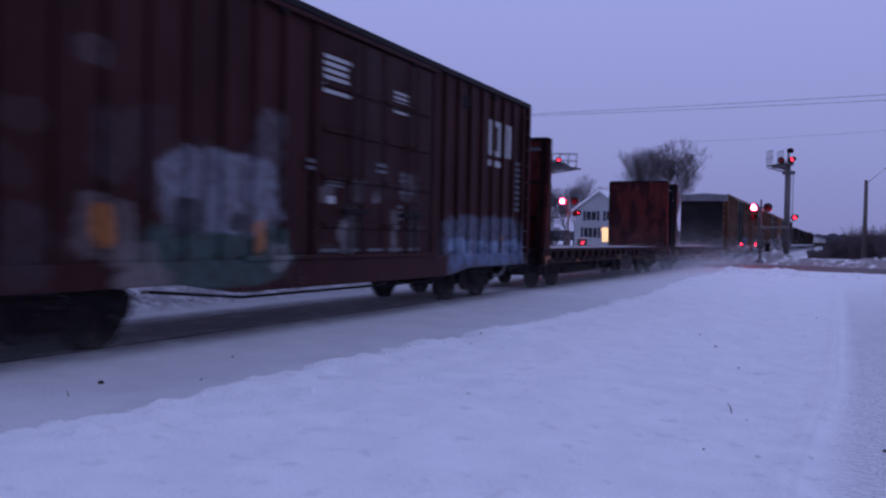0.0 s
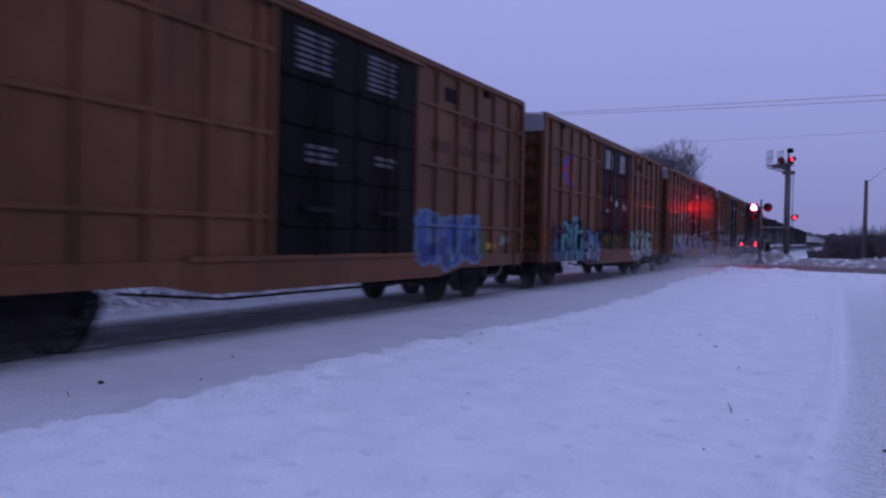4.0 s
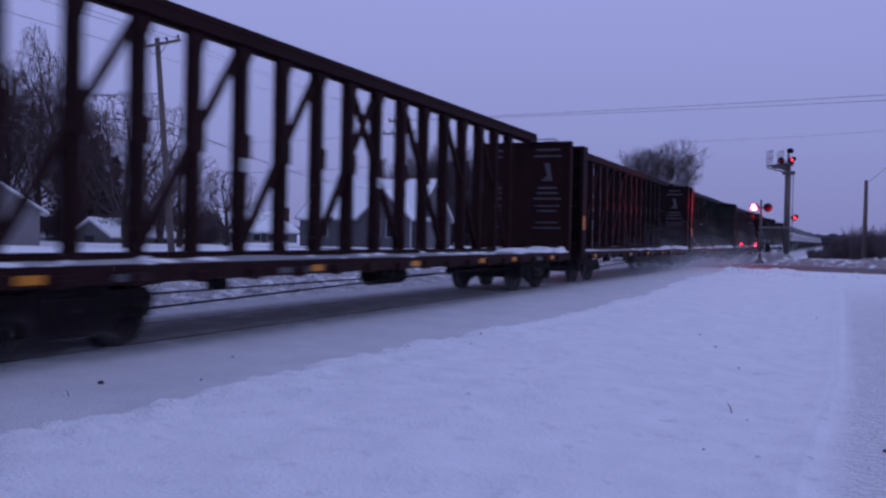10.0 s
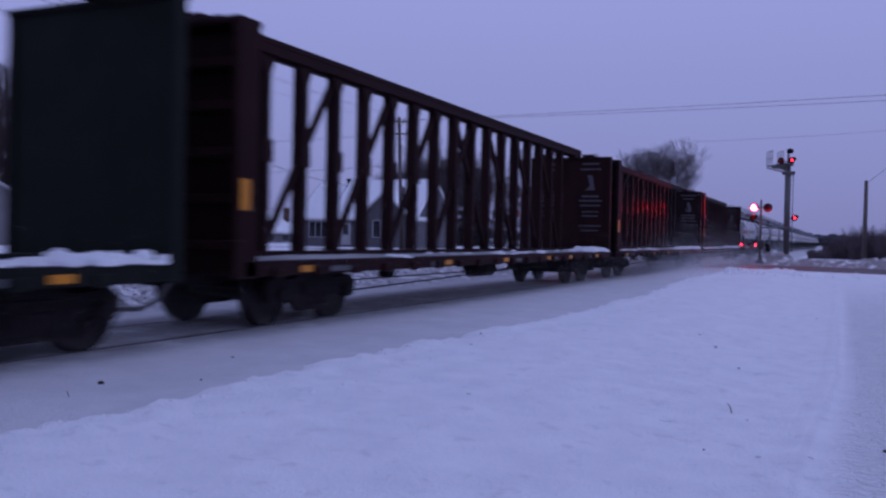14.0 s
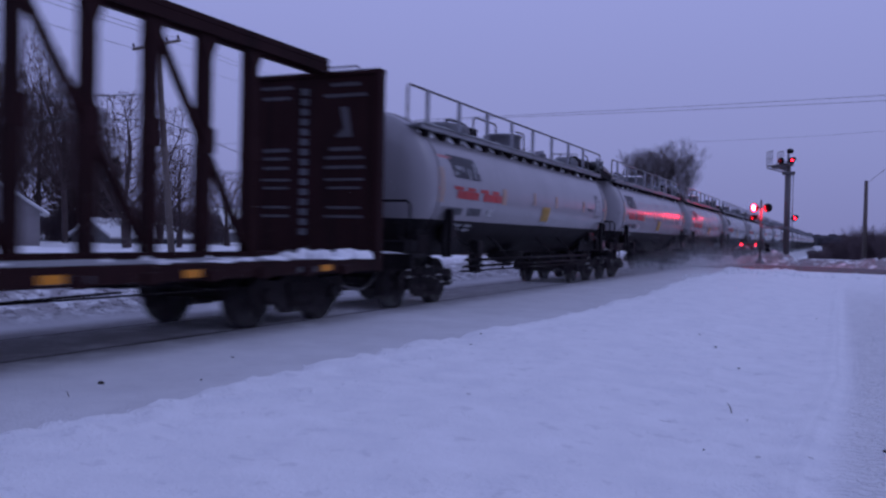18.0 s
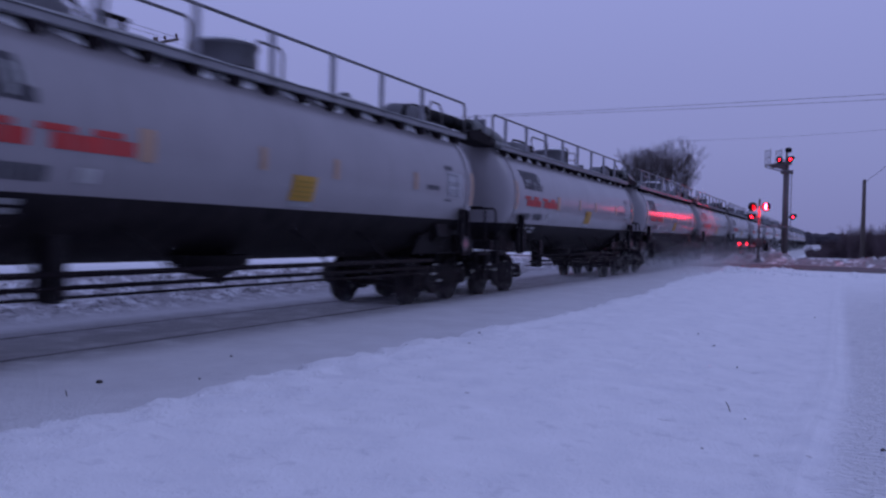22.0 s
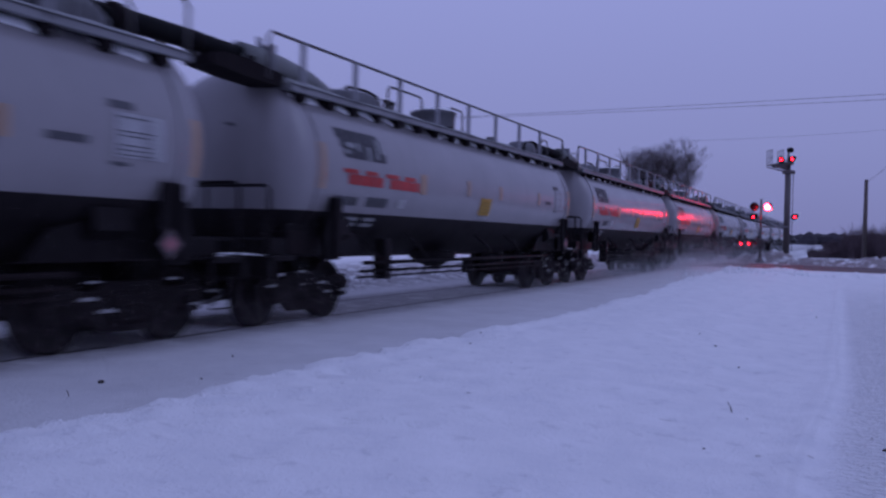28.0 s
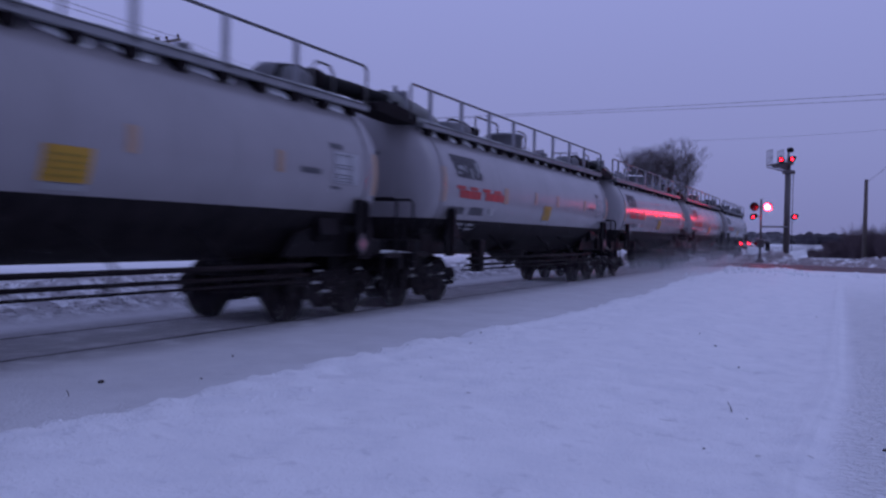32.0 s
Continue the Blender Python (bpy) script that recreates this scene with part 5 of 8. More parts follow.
def tank_car(y_start):
    car = thing("tank_car", (TRACK_X, y_start, 0), "grey-white tank car with black underside and snowy top walkway", "tank car", "cars of the freight train")
    R, z, L = TR, TZ, TL
    ax = Matrix.Translation((0, 0, z)) @ Matrix.Rotation(radians(-90), 4, "X")
    head = [(R * math.cos(a) ** 0.72, 0.50 * (1 - math.sin(a) ** 0.8)) for a in np.linspace(math.pi / 2, 0, 11)]
    prof = [(max(r, 0.001), h) for r, h in head] + [(R, y) for y in (0.66, 2.4, 4.9, 7.4, 9.9, L - 0.66)] + [(max(r, 0.001), L - h) for r, h in reversed(head)]
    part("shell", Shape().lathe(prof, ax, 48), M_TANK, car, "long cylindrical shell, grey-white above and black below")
    for y in (0.72, L - 0.72):
        part("shell_band", Shape().lathe([(R + 0.002, y - 0.03), (R + 0.022, y - 0.03), (R + 0.022, y + 0.03), (R + 0.002, y + 0.03)], ax, 40), M_TANK, car)
    # cradles, stub sills, end platforms
    for y, k in ((0.0, 1), (L, -1)):
        part("stub_sill", Shape().box(-0.3, 0.3, min(y - k * 0.45, y + k * 2.7), max(y - k * 0.45, y + k * 2.7), 0.66, 0.98, 0.02), M_BLACK_PAINT, car)
        part("saddle", Shape().slab([(-1.25, 1.55), (-1.3, 1.3), (-0.6, 0.85), (0.6, 0.85), (1.3, 1.3), (1.25, 1.55)], "y", min(y + k * 1.35, y + k * 1.85), max(y + k * 1.35, y + k * 1.85)), M_BLACK_PAINT, car)
        part("end_platform", Shape().box(-1.45, 1.45, min(y - k * 0.5, y + k * 0.12), max(y - k * 0.5, y + k * 0.12), 0.92, 1.0, 0.015), M_BLACK_PAINT, car)
        part("end_sill", Shape().box(-1.45, 1.45, min(y - k * 0.52, y - k * 0.4), max(y - k * 0.52, y - k * 0.4), 0.72, 1.0, 0.015), M_BLACK_PAINT, car)
        for side in (1, -1):
            x, by = side * 1.36, y + k * 0.95 + 0.18
            br = part("corner_bracket", Shape().slab([(by - k * 0.25, 1.25), (by - k * 0.03, 1.86), (by + k * 0.21, 1.86), (by + k * 0.27, 1.4), (by + k * 0.17, 0.92), (by - k * 0.17, 0.92)], "x", min(x, x + side * 0.07), max(x, x + side * 0.07)), M_BLACK_PAINT, car)
            part("bracket_flange", Shape().box(min(x, x + side * 0.13), max(x, x + side * 0.13), by - 0.035, by + 0.035, 0.95, 1.84, 0.01), M_BLACK_PAINT, br)
            part("skirt", Shape().slab([(y + k * 0.15, 0.98), (y + k * 0.30, 1.42), (y + k * 0.9, 1.62), (y + k * 2.3, 1.30), (y + k * 2.6, 0.96)], "x", min(side * 1.08, side * 1.13), max(side * 1.08, side * 1.13)), M_BLACK_PAINT, car)
            part("side_step", Shape().tube([(side * 1.4, y - k * 0.3, 0.95), (side * 1.42, y - k * 0.3, 0.36), (side * 1.42, y + k * 0.15, 0.36), (side * 1.4, y + k * 0.15, 0.95)], 0.02, 6), M_STEEL, car)
        part("platform_rail", Shape().tube([(-1.36, y - k * 0.42, 0.98), (-1.36, y - k * 0.42, 1.95), (1.30, y - k * 0.42, 1.95), (1.36, y - k * 0.42, 1.88), (1.36, y - k * 0.42, 0.98)], 0.024, 7).cyl((0.3, y - k * 0.42, 0.98), (0.3, y - k * 0.42, 1.95), 0.02, n=6), M_BLACK_PAINT, car)
        part("platform_snow", drift(-1.3, 1.35, min(y - k * 0.48, y - k * 0.26), max(y - k * 0.48, y - k * 0.26), 0.995, 0.07, int(y_start) + k, 4, 10), M_SNOW, car)
        part("end_crosshead", Shape().box(-1.18, 1.18, min(y - k * 0.25, y + k * 0.45), max(y - k * 0.25, y + k * 0.45), 0.98, 1.24, 0.03).box(-0.9, 0.9, min(y + k * 0.1, y + k * 0.5), max(y + k * 0.1, y + k * 0.5), 1.22, 1.58, 0.04), M_BLACK_PAINT, car)
        part("brake_gear", Shape().box(0.5, 1.2, min(y + k * 0.25, y + k * 0.75), max(y + k * 0.25, y + k * 0.75), 0.98, 1.35, 0.03).cyl((0.85, y + k * 0.25, 1.2), (0.85, y - k * 0.02, 1.2), 0.12, n=10), M_STEEL, car)
    # clots of snow caught on the truck sides and the platform ends
    clot = random.Random(29)
    for y in (1.0, 12.88):
        for q in range(6):
            yy, zz, rr = y + clot.uniform(-1.25, 1.25), clot.choice((0.42, 0.56, 0.74)), clot.uniform(0.03, 0.075)
            part("truck_snow", Shape().lathe([(rr, 0.0), (rr * 0.85, rr * 0.3), (rr * 0.4, rr * 0.55), (0.001, rr * 0.6)], Matrix.Translation((1.24, yy, zz)) @ Matrix.Diagonal((0.7, 1.9, 1, 1)), 9), M_DECK_SNOW, car)
    # pipes and rods slung under the shell on the camera's side
    for x, zz, rr in ((1.36, 0.85, 0.034), (1.30, 0.71, 0.026), (1.22, 0.605, 0.018)):
        part("side_rod", Shape().cyl((x, 2.15, zz), (x, L - 2.2, zz), rr, n=7), M_STEEL, car)
    for ya, yb in ((0.2, 2.6), (L - 2.9, L - 0.2)):
        part("sill_pipe", Shape().cyl((1.33, ya, 0.98), (1.33, yb, 0.98), 0.012, n=6), M_STEEL, car)
    part("side_rod", Shape().cyl((-1.36, 0.9, 0.91), (-1.36, L - 0.9, 0.91), 0.022, n=7), M_STEEL, car)
    for y in (2.75, 4.6, 8.0, 9.9):
        part("rod_hanger", Shape().tube([(1.0, y - 0.55, 1.42), (1.2, y - 0.2, 1.15), (1.36, y, 0.88), (1.22, y, 0.59)], 0.022, 6), M_BLACK_PAINT, car)
    part("bottom_outlet", Shape().lathe([(0.18, 0.0), (0.30, 0.02), (0.62, 0.17), (0.66, 0.30)], Matrix.Translation((0.72, 6.1, 0.70)) @ Matrix.Diagonal((0.7, 1, 1, 1)), 20).cyl((0.72, 6.25, 0.62), (0.72, 6.25, 0.72), 0.11, n=12), M_BLACK_PAINT, car)
    part("hanger_box", Shape().box(1.02, 1.28, 3.04, 3.28, 0.55, 1.25, 0.03), M_BLACK_PAINT, car)
    # walkway along the top with its railing
    wx0, wx1, wz = 0.40, 1.16, 3.44
    part("walkway", Shape().box(wx0, wx1, 0.35, L - 0.35, wz - 0.05, wz, 0.008).box(wx1 - 0.03, wx1 + 0.01, 0.35, L - 0.35, wz - 0.07, wz + 0.03, 0.006), M_FROSTED, car)
    part("walkway_edge", Shape().box(wx1 - 0.05, wx1 + 0.03, 0.3, L - 0.3, wz - 0.09, wz + 0.02, 0.012), M_GALV, car, "grimy steel edge beam of the walkway")
    part("edge_snow", drift(wx1 - 0.12, wx1 + 0.05, 0.3, L - 0.3, wz + 0.012, 0.085, int(y_start) % 53, 110, 5), M_DECK_SNOW, car, "ragged grey snow on the walkway's edge")
    part("walkway_snow", drift(wx0, wx1 - 0.06, 0.4, L - 0.4, wz - 0.004, 0.07, int(y_start * 3) % 97, 60, 6), M_SNOW, car, "pillows of snow along the top walkway")
    # snow slid against the shell below the walkway, in short tongues that thin out downhill
    rnd = random.Random(17)
    posts = (0.62, 2.12, 3.68, 5.26, 6.82, 8.40, 9.98, 11.56)
    y = 0.5
    while y < L - 1.0:
        ln = rnd.uniform(0.35, 1.05)
        vs, fs, k = [], [], 10
        for i in range(k + 1):
            u = i / k
            low = (0.015 + 0.10 * u * rnd.uniform(0.6, 1.2)) * min(1.0, 4 * (1 - u), 6 * u + 0.1)
            for a, d in ((0.74, 0.02), (0.78 + low * 0.5, 0.025), (0.79 + low, 0.003)):
                vs.append(((R + d) * math.sin(a), y + u * ln, z + (R + d) * math.cos(a)))
        for i in range(k):
            for q in (0, 1):
                fs.append((i * 3 + q, i * 3 + q + 1, i * 3 + q + 4, i * 3 + q + 3))
        part("shell_snow", Shape().add(vs, fs, True), M_SNOW, car, "tongue of snow on the shell")
        y += ln + rnd.uniform(0.12, 0.7)
    for y in [p + q for p in posts for q in (0.0, 0.8)] + [13.2]:
        part("walkway_bracket", Shape().slab([(wx1 + 0.02, wz - 0.09), (wx1 + 0.01, wz - 0.20), (0.98, 3.20), (0.8, 3.42)], "y", y - 0.05, y + 0.09), M_STEEL, car)
    top = 4.09
    y0, y1 = -0.22, 13.6
    part("handrail", Shape().tube([(wx1, y0, wz), (wx1, y0, top - 0.08), (wx1, y0 + 0.08, top), (wx1, y1 - 0.08, top), (wx1, y1, top - 0.08), (wx1, y1, wz)], 0.024, 7), M_GALV_DARK, car)
    for y in posts:
        part("rail_post", Shape().box(wx1 - 0.03, wx1 + 0.03, y - 0.04, y + 0.04, wz - 0.05, top, 0.006), M_FROSTED, car)
    # valves, dome and the hose that joins tank to tank
    part("manway", Shape().lathe([(0.47, 0.0), (0.47, 0.27), (0.50, 0.28), (0.50, 0.33), (0.36, 0.37), (0.001, 0.39)], Matrix.Translation((0.35, 6.78, 3.62)), 24), M_TANK_TOP, car)
    part("manway_snow", Shape().lathe([(0.42, 0.0), (0.38, 0.04), (0.2, 0.06), (0.001, 0.065)], Matrix.Translation((0.35, 6.78, 3.97)), 16), M_SNOW, car)
    for ya, yb in ((4.45, 5.9), (7.3, 8.0)):
        part("dome_guard", Shape().tube([(0.5, ya, 3.6), (0.5, ya, 4.05), (0.5, ya + 0.08, 4.13), (0.5, yb - 0.08, 4.13), (0.5, yb, 4.05), (0.5, yb, 3.6)], 0.024, 6), M_GALV_DARK, car)
    part("inlet_dome", Shape().lathe([(0.44, 0.0), (0.44, 0.14), (0.36, 0.22), (0.001, 0.27)], Matrix.Translation((0.35, 3.3, 3.58)) @ Matrix.Diagonal((1, 1.7, 1, 1)), 20), M_TANK_TOP, car)
    part("inlet_hatch", Shape().tube([(0.5, 2.75, 3.74), (0.5, 3.0, 3.88), (0.5, 3.6, 3.90), (0.5, 4.0, 3.86), (0.5, 4.16, 3.70)], 0.03, 6), M_STEEL, car)
    for y in (4.55, 4.8):
        part("valve", Shape().cyl((0.4, y, 3.6), (0.4, y, 3.86), 0.05, n=8).cyl((0.4, y - 0.1, 3.86), (0.4, y + 0.1, 3.86), 0.035, n=8), M_STEEL, car)
    part("vent", Shape().cyl((0.35, 10.1, 3.6), (0.35, 10.1, 3.80), 0.10, n=10), M_TANK_TOP, car)
    # valve box, black transfer hose to the next tank, and the pale jacketed elbow it enters
    part("valve_housing", Shape().lathe([(0.36, 0.0), (0.36, 0.18), (0.28, 0.30), (0.001, 0.35)], Matrix.Translation((0.38, 12.35, 3.58)) @ Matrix.Diagonal((1, 1.9, 1, 1)), 18), M_TANK_TOP, car)
    part("housing_strap", Shape().tube([(0.66, 11.75, 3.60), (0.60, 11.95, 3.84), (0.55, 12.5, 3.92), (0.5, 12.95, 3.88), (0.5, 13.1, 3.74)], 0.045, 7), M_RUBBER, car, "black hose strap over the valve box")
    part("transfer_pipe", Shape().tube([(0.4, 12.9, 3.80), (0.4, 13.4, 3.86), (0.4, 14.3, 3.87), (0.4, 15.2, 3.86), (0.4, 15.75, 3.86)], 0.135, 12), M_RUBBER, car, "thick black transfer hose")
    for ya, yb, rr in ((13.05, 13.25, 0.18), (14.5, 14.6, 0.155), (15.65, 15.82, 0.18)):
        part("hose_clamp", Shape().cyl((0.4, ya, 3.85), (0.4, yb, 3.86), rr, n=12), M_STEEL, car)
    elbow = part("hose_elbow", Shape().tube([(0.4, 15.5, 3.86), (0.4, 16.1, 3.87), (0.4, 16.7, 3.82), (0.4, 17.2, 3.76), (0.4, 17.7, 3.62)], 0.20, 14), M_JACKET, car, "pale jacketed pipe elbow")
    part("elbow_flange", Shape().box(0.16, 0.64, 16.06, 16.13, 3.60, 4.12, 0.02), M_FROSTED, elbow)
    part("elbow_base", Shape().box(0.1, 0.8, 15.62, 17.4, 3.48, 3.64, 0.05), M_JACKET, elbow)
    part("elbow_bracket", Shape().slab([(14.22, 3.47), (14.9, 3.42), (15.75, 3.40), (15.8, 3.58), (15.0, 3.66), (14.45, 3.66), (14.2, 3.60)], "x", 0.55, 1.02).cyl((0.8, 15.3, 3.5), (0.8, 15.3, 3.78), 0.06, n=8), M_STEEL, elbow, "dark bracket under the hose")
    part("elbow_valve", Shape().lathe([(0.10, 0), (0.16, 0.05), (0.16, 0.2), (0.09, 0.26), (0.09, 0.36)], Matrix.Translation((0.62, 15.5, 3.5)), 12), M_JACKET, elbow)
    part("vent_stub", Shape().cyl((0.45, 15.95, 3.9), (0.45, 15.95, 4.2), 0.045, n=8), M_FROSTED, elbow)
    for y, q in ((0.0, 1), (L, -1)):
        part("draft_box", Shape().box(-0.75, 0.75, min(y - q * 0.38, y + q * 0.75), max(y - q * 0.38, y + q * 0.75), 0.62, 1.22, 0.04), M_BLACK_PAINT, car)
        part("head_brace", Shape().slab([(-1.05, 1.0), (1.05, 1.0), (0.98, 1.62), (0.7, 1.5), (-0.7, 1.5), (-0.98, 1.62)], "y", min(y + q * 0.28, y + q * 0.40), max(y + q * 0.28, y + q * 0.40)), M_BLACK_PAINT, car)
    # diamond hazard placard on the rear bracket
    hz = part("hazard_placard", Shape().slab([(L - 0.98, 0.98), (L - 0.80, 1.16), (L - 0.98, 1.34), (L - 1.16, 1.16)], "x", 1.50, 1.515), worn("grimy_placard", (0.11, 0.085, 0.09), (0.06, 0.05, 0.05), 0.6), car, "grimy pinkish diamond hazard placard")
    part("placard_line", Shape().slab([(L - 0.98, 1.06), (L - 0.88, 1.16), (L - 0.98, 1.26), (L - 1.08, 1.16)], "x", 1.516, 1.522), worn("faded_pink_ink", (0.34, 0.12, 0.14), (0.3, 0.2, 0.2), 0.4), hz)
    part("hand_loop", Shape().tube([(0.95, 12.3, 3.44), (0.95, 12.3, 3.85), (0.95, 12.42, 3.97), (0.95, 12.78, 3.97), (0.95, 12.9, 3.85), (0.95, 12.9, 3.44)], 0.022, 6), M_GALV_DARK, car)

    def on_shell(name, y0, y1, z0, z1, mat, lift=0.004, label=""):
        """A thin patch that follows the round of the shell."""
        s, n = Shape(), 5
        pts = []
        for i in range(n + 1):
            zz = z0 + (z1 - z0) * i / n
            x = math.sqrt(max(0.01, R * R - (zz - z) ** 2)) + lift
            pts.append((x, zz))
        vs = [(x, y0, zz) for x, zz in pts] + [(x, y1, zz) for x, zz in pts] + [(x + 0.006, y0, zz) for x, zz in pts] + [(x + 0.006, y1, zz) for x, zz in pts]
        m = n + 1
        fs = []
        for i in range(n):
            fs += [(2 * m + i, 2 * m + i + 1, 3 * m + i + 1, 3 * m + i), (i, m + i, m + i + 1, i + 1), (i, i + 1, 2 * m + i + 1, 2 * m + i), (m + i, 3 * m + i, 3 * m + i + 1, m + i + 1)]
        fs += [(0, 2 * m, 3 * m, m), (n, m + n, 3 * m + n, 2 * m + n)]
        return part(name, s.add(vs, fs), mat, car, label)
    # a dark emblem of four leaning blocks, each cut by pale gaps, over two rows of red bars
    for q in range(4):
        for r_ in range(3):
            za = 2.50 + 0.15 * r_
            lean = 0.09 * (1 - r_)
            on_shell("emblem_panel", 1.36 + q * 0.335 + lean, 1.36 + q * 0.335 + lean + 0.30, za, za + 0.146, M_EMBLEM, 0.004, "dark grey emblem block")
    for ya, za, yb, zb in ((1.50, 2.66, 1.76, 2.74), (1.46, 2.56, 1.60, 2.62), (1.84, 2.62, 1.92, 2.76), (2.14, 2.50, 2.24, 2.72), (2.44, 2.54, 2.52, 2.86), (2.60, 2.66, 2.66, 2.90)):
        on_shell("emblem_gap", ya, yb, za, zb, M_TANK_MARK, 0.014)
    for ya, n in ((1.55, 3), (2.92, 3)):
        for q in range(n):
            on_shell("red_emblem_bar", ya + q * 0.37, ya + q * 0.37 + 0.355, 2.09, 2.25, M_RED_MARK)
        on_shell("red_emblem_bar", ya - 0.16, ya + 0.28, 2.262, 2.33, M_RED_MARK)
        on_shell("red_emblem_bar", ya + 0.52, ya + 0.92, 2.262, 2.33, M_RED_MARK)
    rnd = random.Random(5)
    for ya, yb, za, zb, n in ((1.25, 1.95, 1.76, 1.90, 6), (2.22, 2.95, 1.76, 1.92, 6)):
        for q in range(n):
            w = (yb - ya) / n
            on_shell("stencil", ya + q * w, ya + q * w + w * 0.82, za, zb, M_GREY_MARK)
    on_shell("stencil", 3.3, 3.55, 1.78, 1.93, M_WHITE_MARK)
    for za in (1.44, 1.53):
        for ya in (1.35, 1.8, 2.35):
            on_shell("stencil", ya, ya + 0.38, za, za + 0.055, M_TANK_MARK, 0.006)
    on_shell("yellow_placard", 7.02, 7.62, 1.77, 2.13, M_YELLOW, 0.006, "yellow warning placard with dark lines")
    on_shell("pale_label", 7.04, 7.60, 1.69, 1.755, M_TANK_MARK, 0.006)
    for za in (1.82, 1.89, 1.96, 2.03):
        on_shell("placard_line", 7.10, 7.54, za, za + 0.025, M_PLACARD_INK, 0.014)
    for ya, za, zb in ((0.66, 1.98, 2.66), (4.08, 2.06, 2.42), (6.24, 2.14, 2.44), (8.07, 2.14, 2.44), (10.78, 2.14, 2.44)):
        on_shell("orange_decal", ya, ya + (0.24 if ya < 5 else 0.15), za, zb, M_ORANGE_PALE)
    on_shell("orange_band", L - 0.53, L - 0.41, 1.95, 2.62, M_ORANGE_PALE)
    on_shell("stencil", 11.36, 11.86, 2.18, 2.26, M_SMUDGED_MARK)
    on_shell("stencil", 12.16, 12.5, 2.60, 2.68, M_SMUDGED_MARK)
    on_shell("stencil", 12.2, 12.45, 1.99, 2.03, M_SMUDGED_MARK)
    on_shell("data_panel", 12.24, 12.94, 2.08, 2.56, M_DATA_PANEL, 0.004, "pale panel of fine stencilled lines")
    for q in (0, 1, 2, 4, 5, 8):
        on_shell("data_line", 12.27, 12.92 - 0.2 * rnd.random(), 2.105 + q * 0.05, 2.114 + q * 0.05, M_SMUDGED_MARK, 0.012)
    for q, (xa, xb) in enumerate(((-0.25, 0.4), (-0.2, 0.3), (-0.05, 0.35), (-0.1, 0.2))):
        part("head_stencil", Shape().box(xa, xb, 0.02, 0.06 + 0.02 * q, 2.83 - q * 0.12, 2.89 - q * 0.12), M_SMUDGED_MARK, car)
    running_gear(car, 1.0, 12.88, L)
    return car


TANK_FIRST, TANK_PITCH, TANKS = 268.76, 15.44, 17
tank = tank_car(TANK_FIRST)
CARS.append((tank, TANK_FIRST))
for i in range(1, TANKS):
    twin = copy_thing(tank, Matrix.Translation((TRACK_X, TANK_FIRST + i * TANK_PITCH, 0)))
    CARS.append((twin, TANK_FIRST + i * TANK_PITCH))
    WHEELSETS += [(o, o.location.y) for o in twin.children_recursive if o.name.startswith("wheelset")]
# the first tank car bears a pale red number panel and a slipped sheet of snow
part("number_panel", Shape().box(1.30, 1.312, 0.75, 1.4, 2.55, 2.9), worn("faded_red_stencil", (0.5, 0.2, 0.2), (0.5, 0.4, 0.4), 0.4), tank, "faded red sprayed marks")

# ---- ground: one sheet of snow from the camera's feet to the horizon ----
ROAD_A, ROAD_D, ROAD_W = Vector((-3.2, 51.6)), Vector((0.943, -0.333)).normalized(), 9.4     # a point on the road's middle, its direction, its width


def road_off(x, y):
    """How far a place lies across the road's middle line."""
    return (x - ROAD_A.x) * -ROAD_D.y + (y - ROAD_A.y) * ROAD_D.x


def fade(v, a, b):
    t = min(1.0, max(0.0, (v - a) / (b - a)))
    return t * t * (3 - 2 * t)


def lumps(x, y, s):
    return noise.noise(Vector((x * s, y * s, 3.3)))


# shallow dints, placed to fit the camera's view: x, y, radius, depth
DINTS = [(-3.55, 8.5, 0.08, 0.04), (-1.6, 6.6, 0.07, 0.025), (-3.2, 4.95, 0.07, 0.035), (-1.5, 3.9, 0.06, 0.025), (-2.9, 6.1, 0.06, 0.03), (-3.4, 11.2, 0.12, 0.04), (-3.0, 13.5, 0.12, 0.04), (-3.68, 6.99, 0.09, 0.045), (-3.9, 5.93, 0.09, 0.045), (-3.75, 4.42, 0.09, 0.045), (-2.35, 4.62, 0.09, 0.045), (-2.72, 4.49, 0.09, 0.045), (-4.11, 4.35, 0.09, 0.045), (-0.98, 9.05, 0.10, 0.075), (-0.84, 9.03, 0.10, 0.08), (-0.72, 9.05, 0.08, 0.07), (-3.92, 9.17, 0.09, 0.045)]


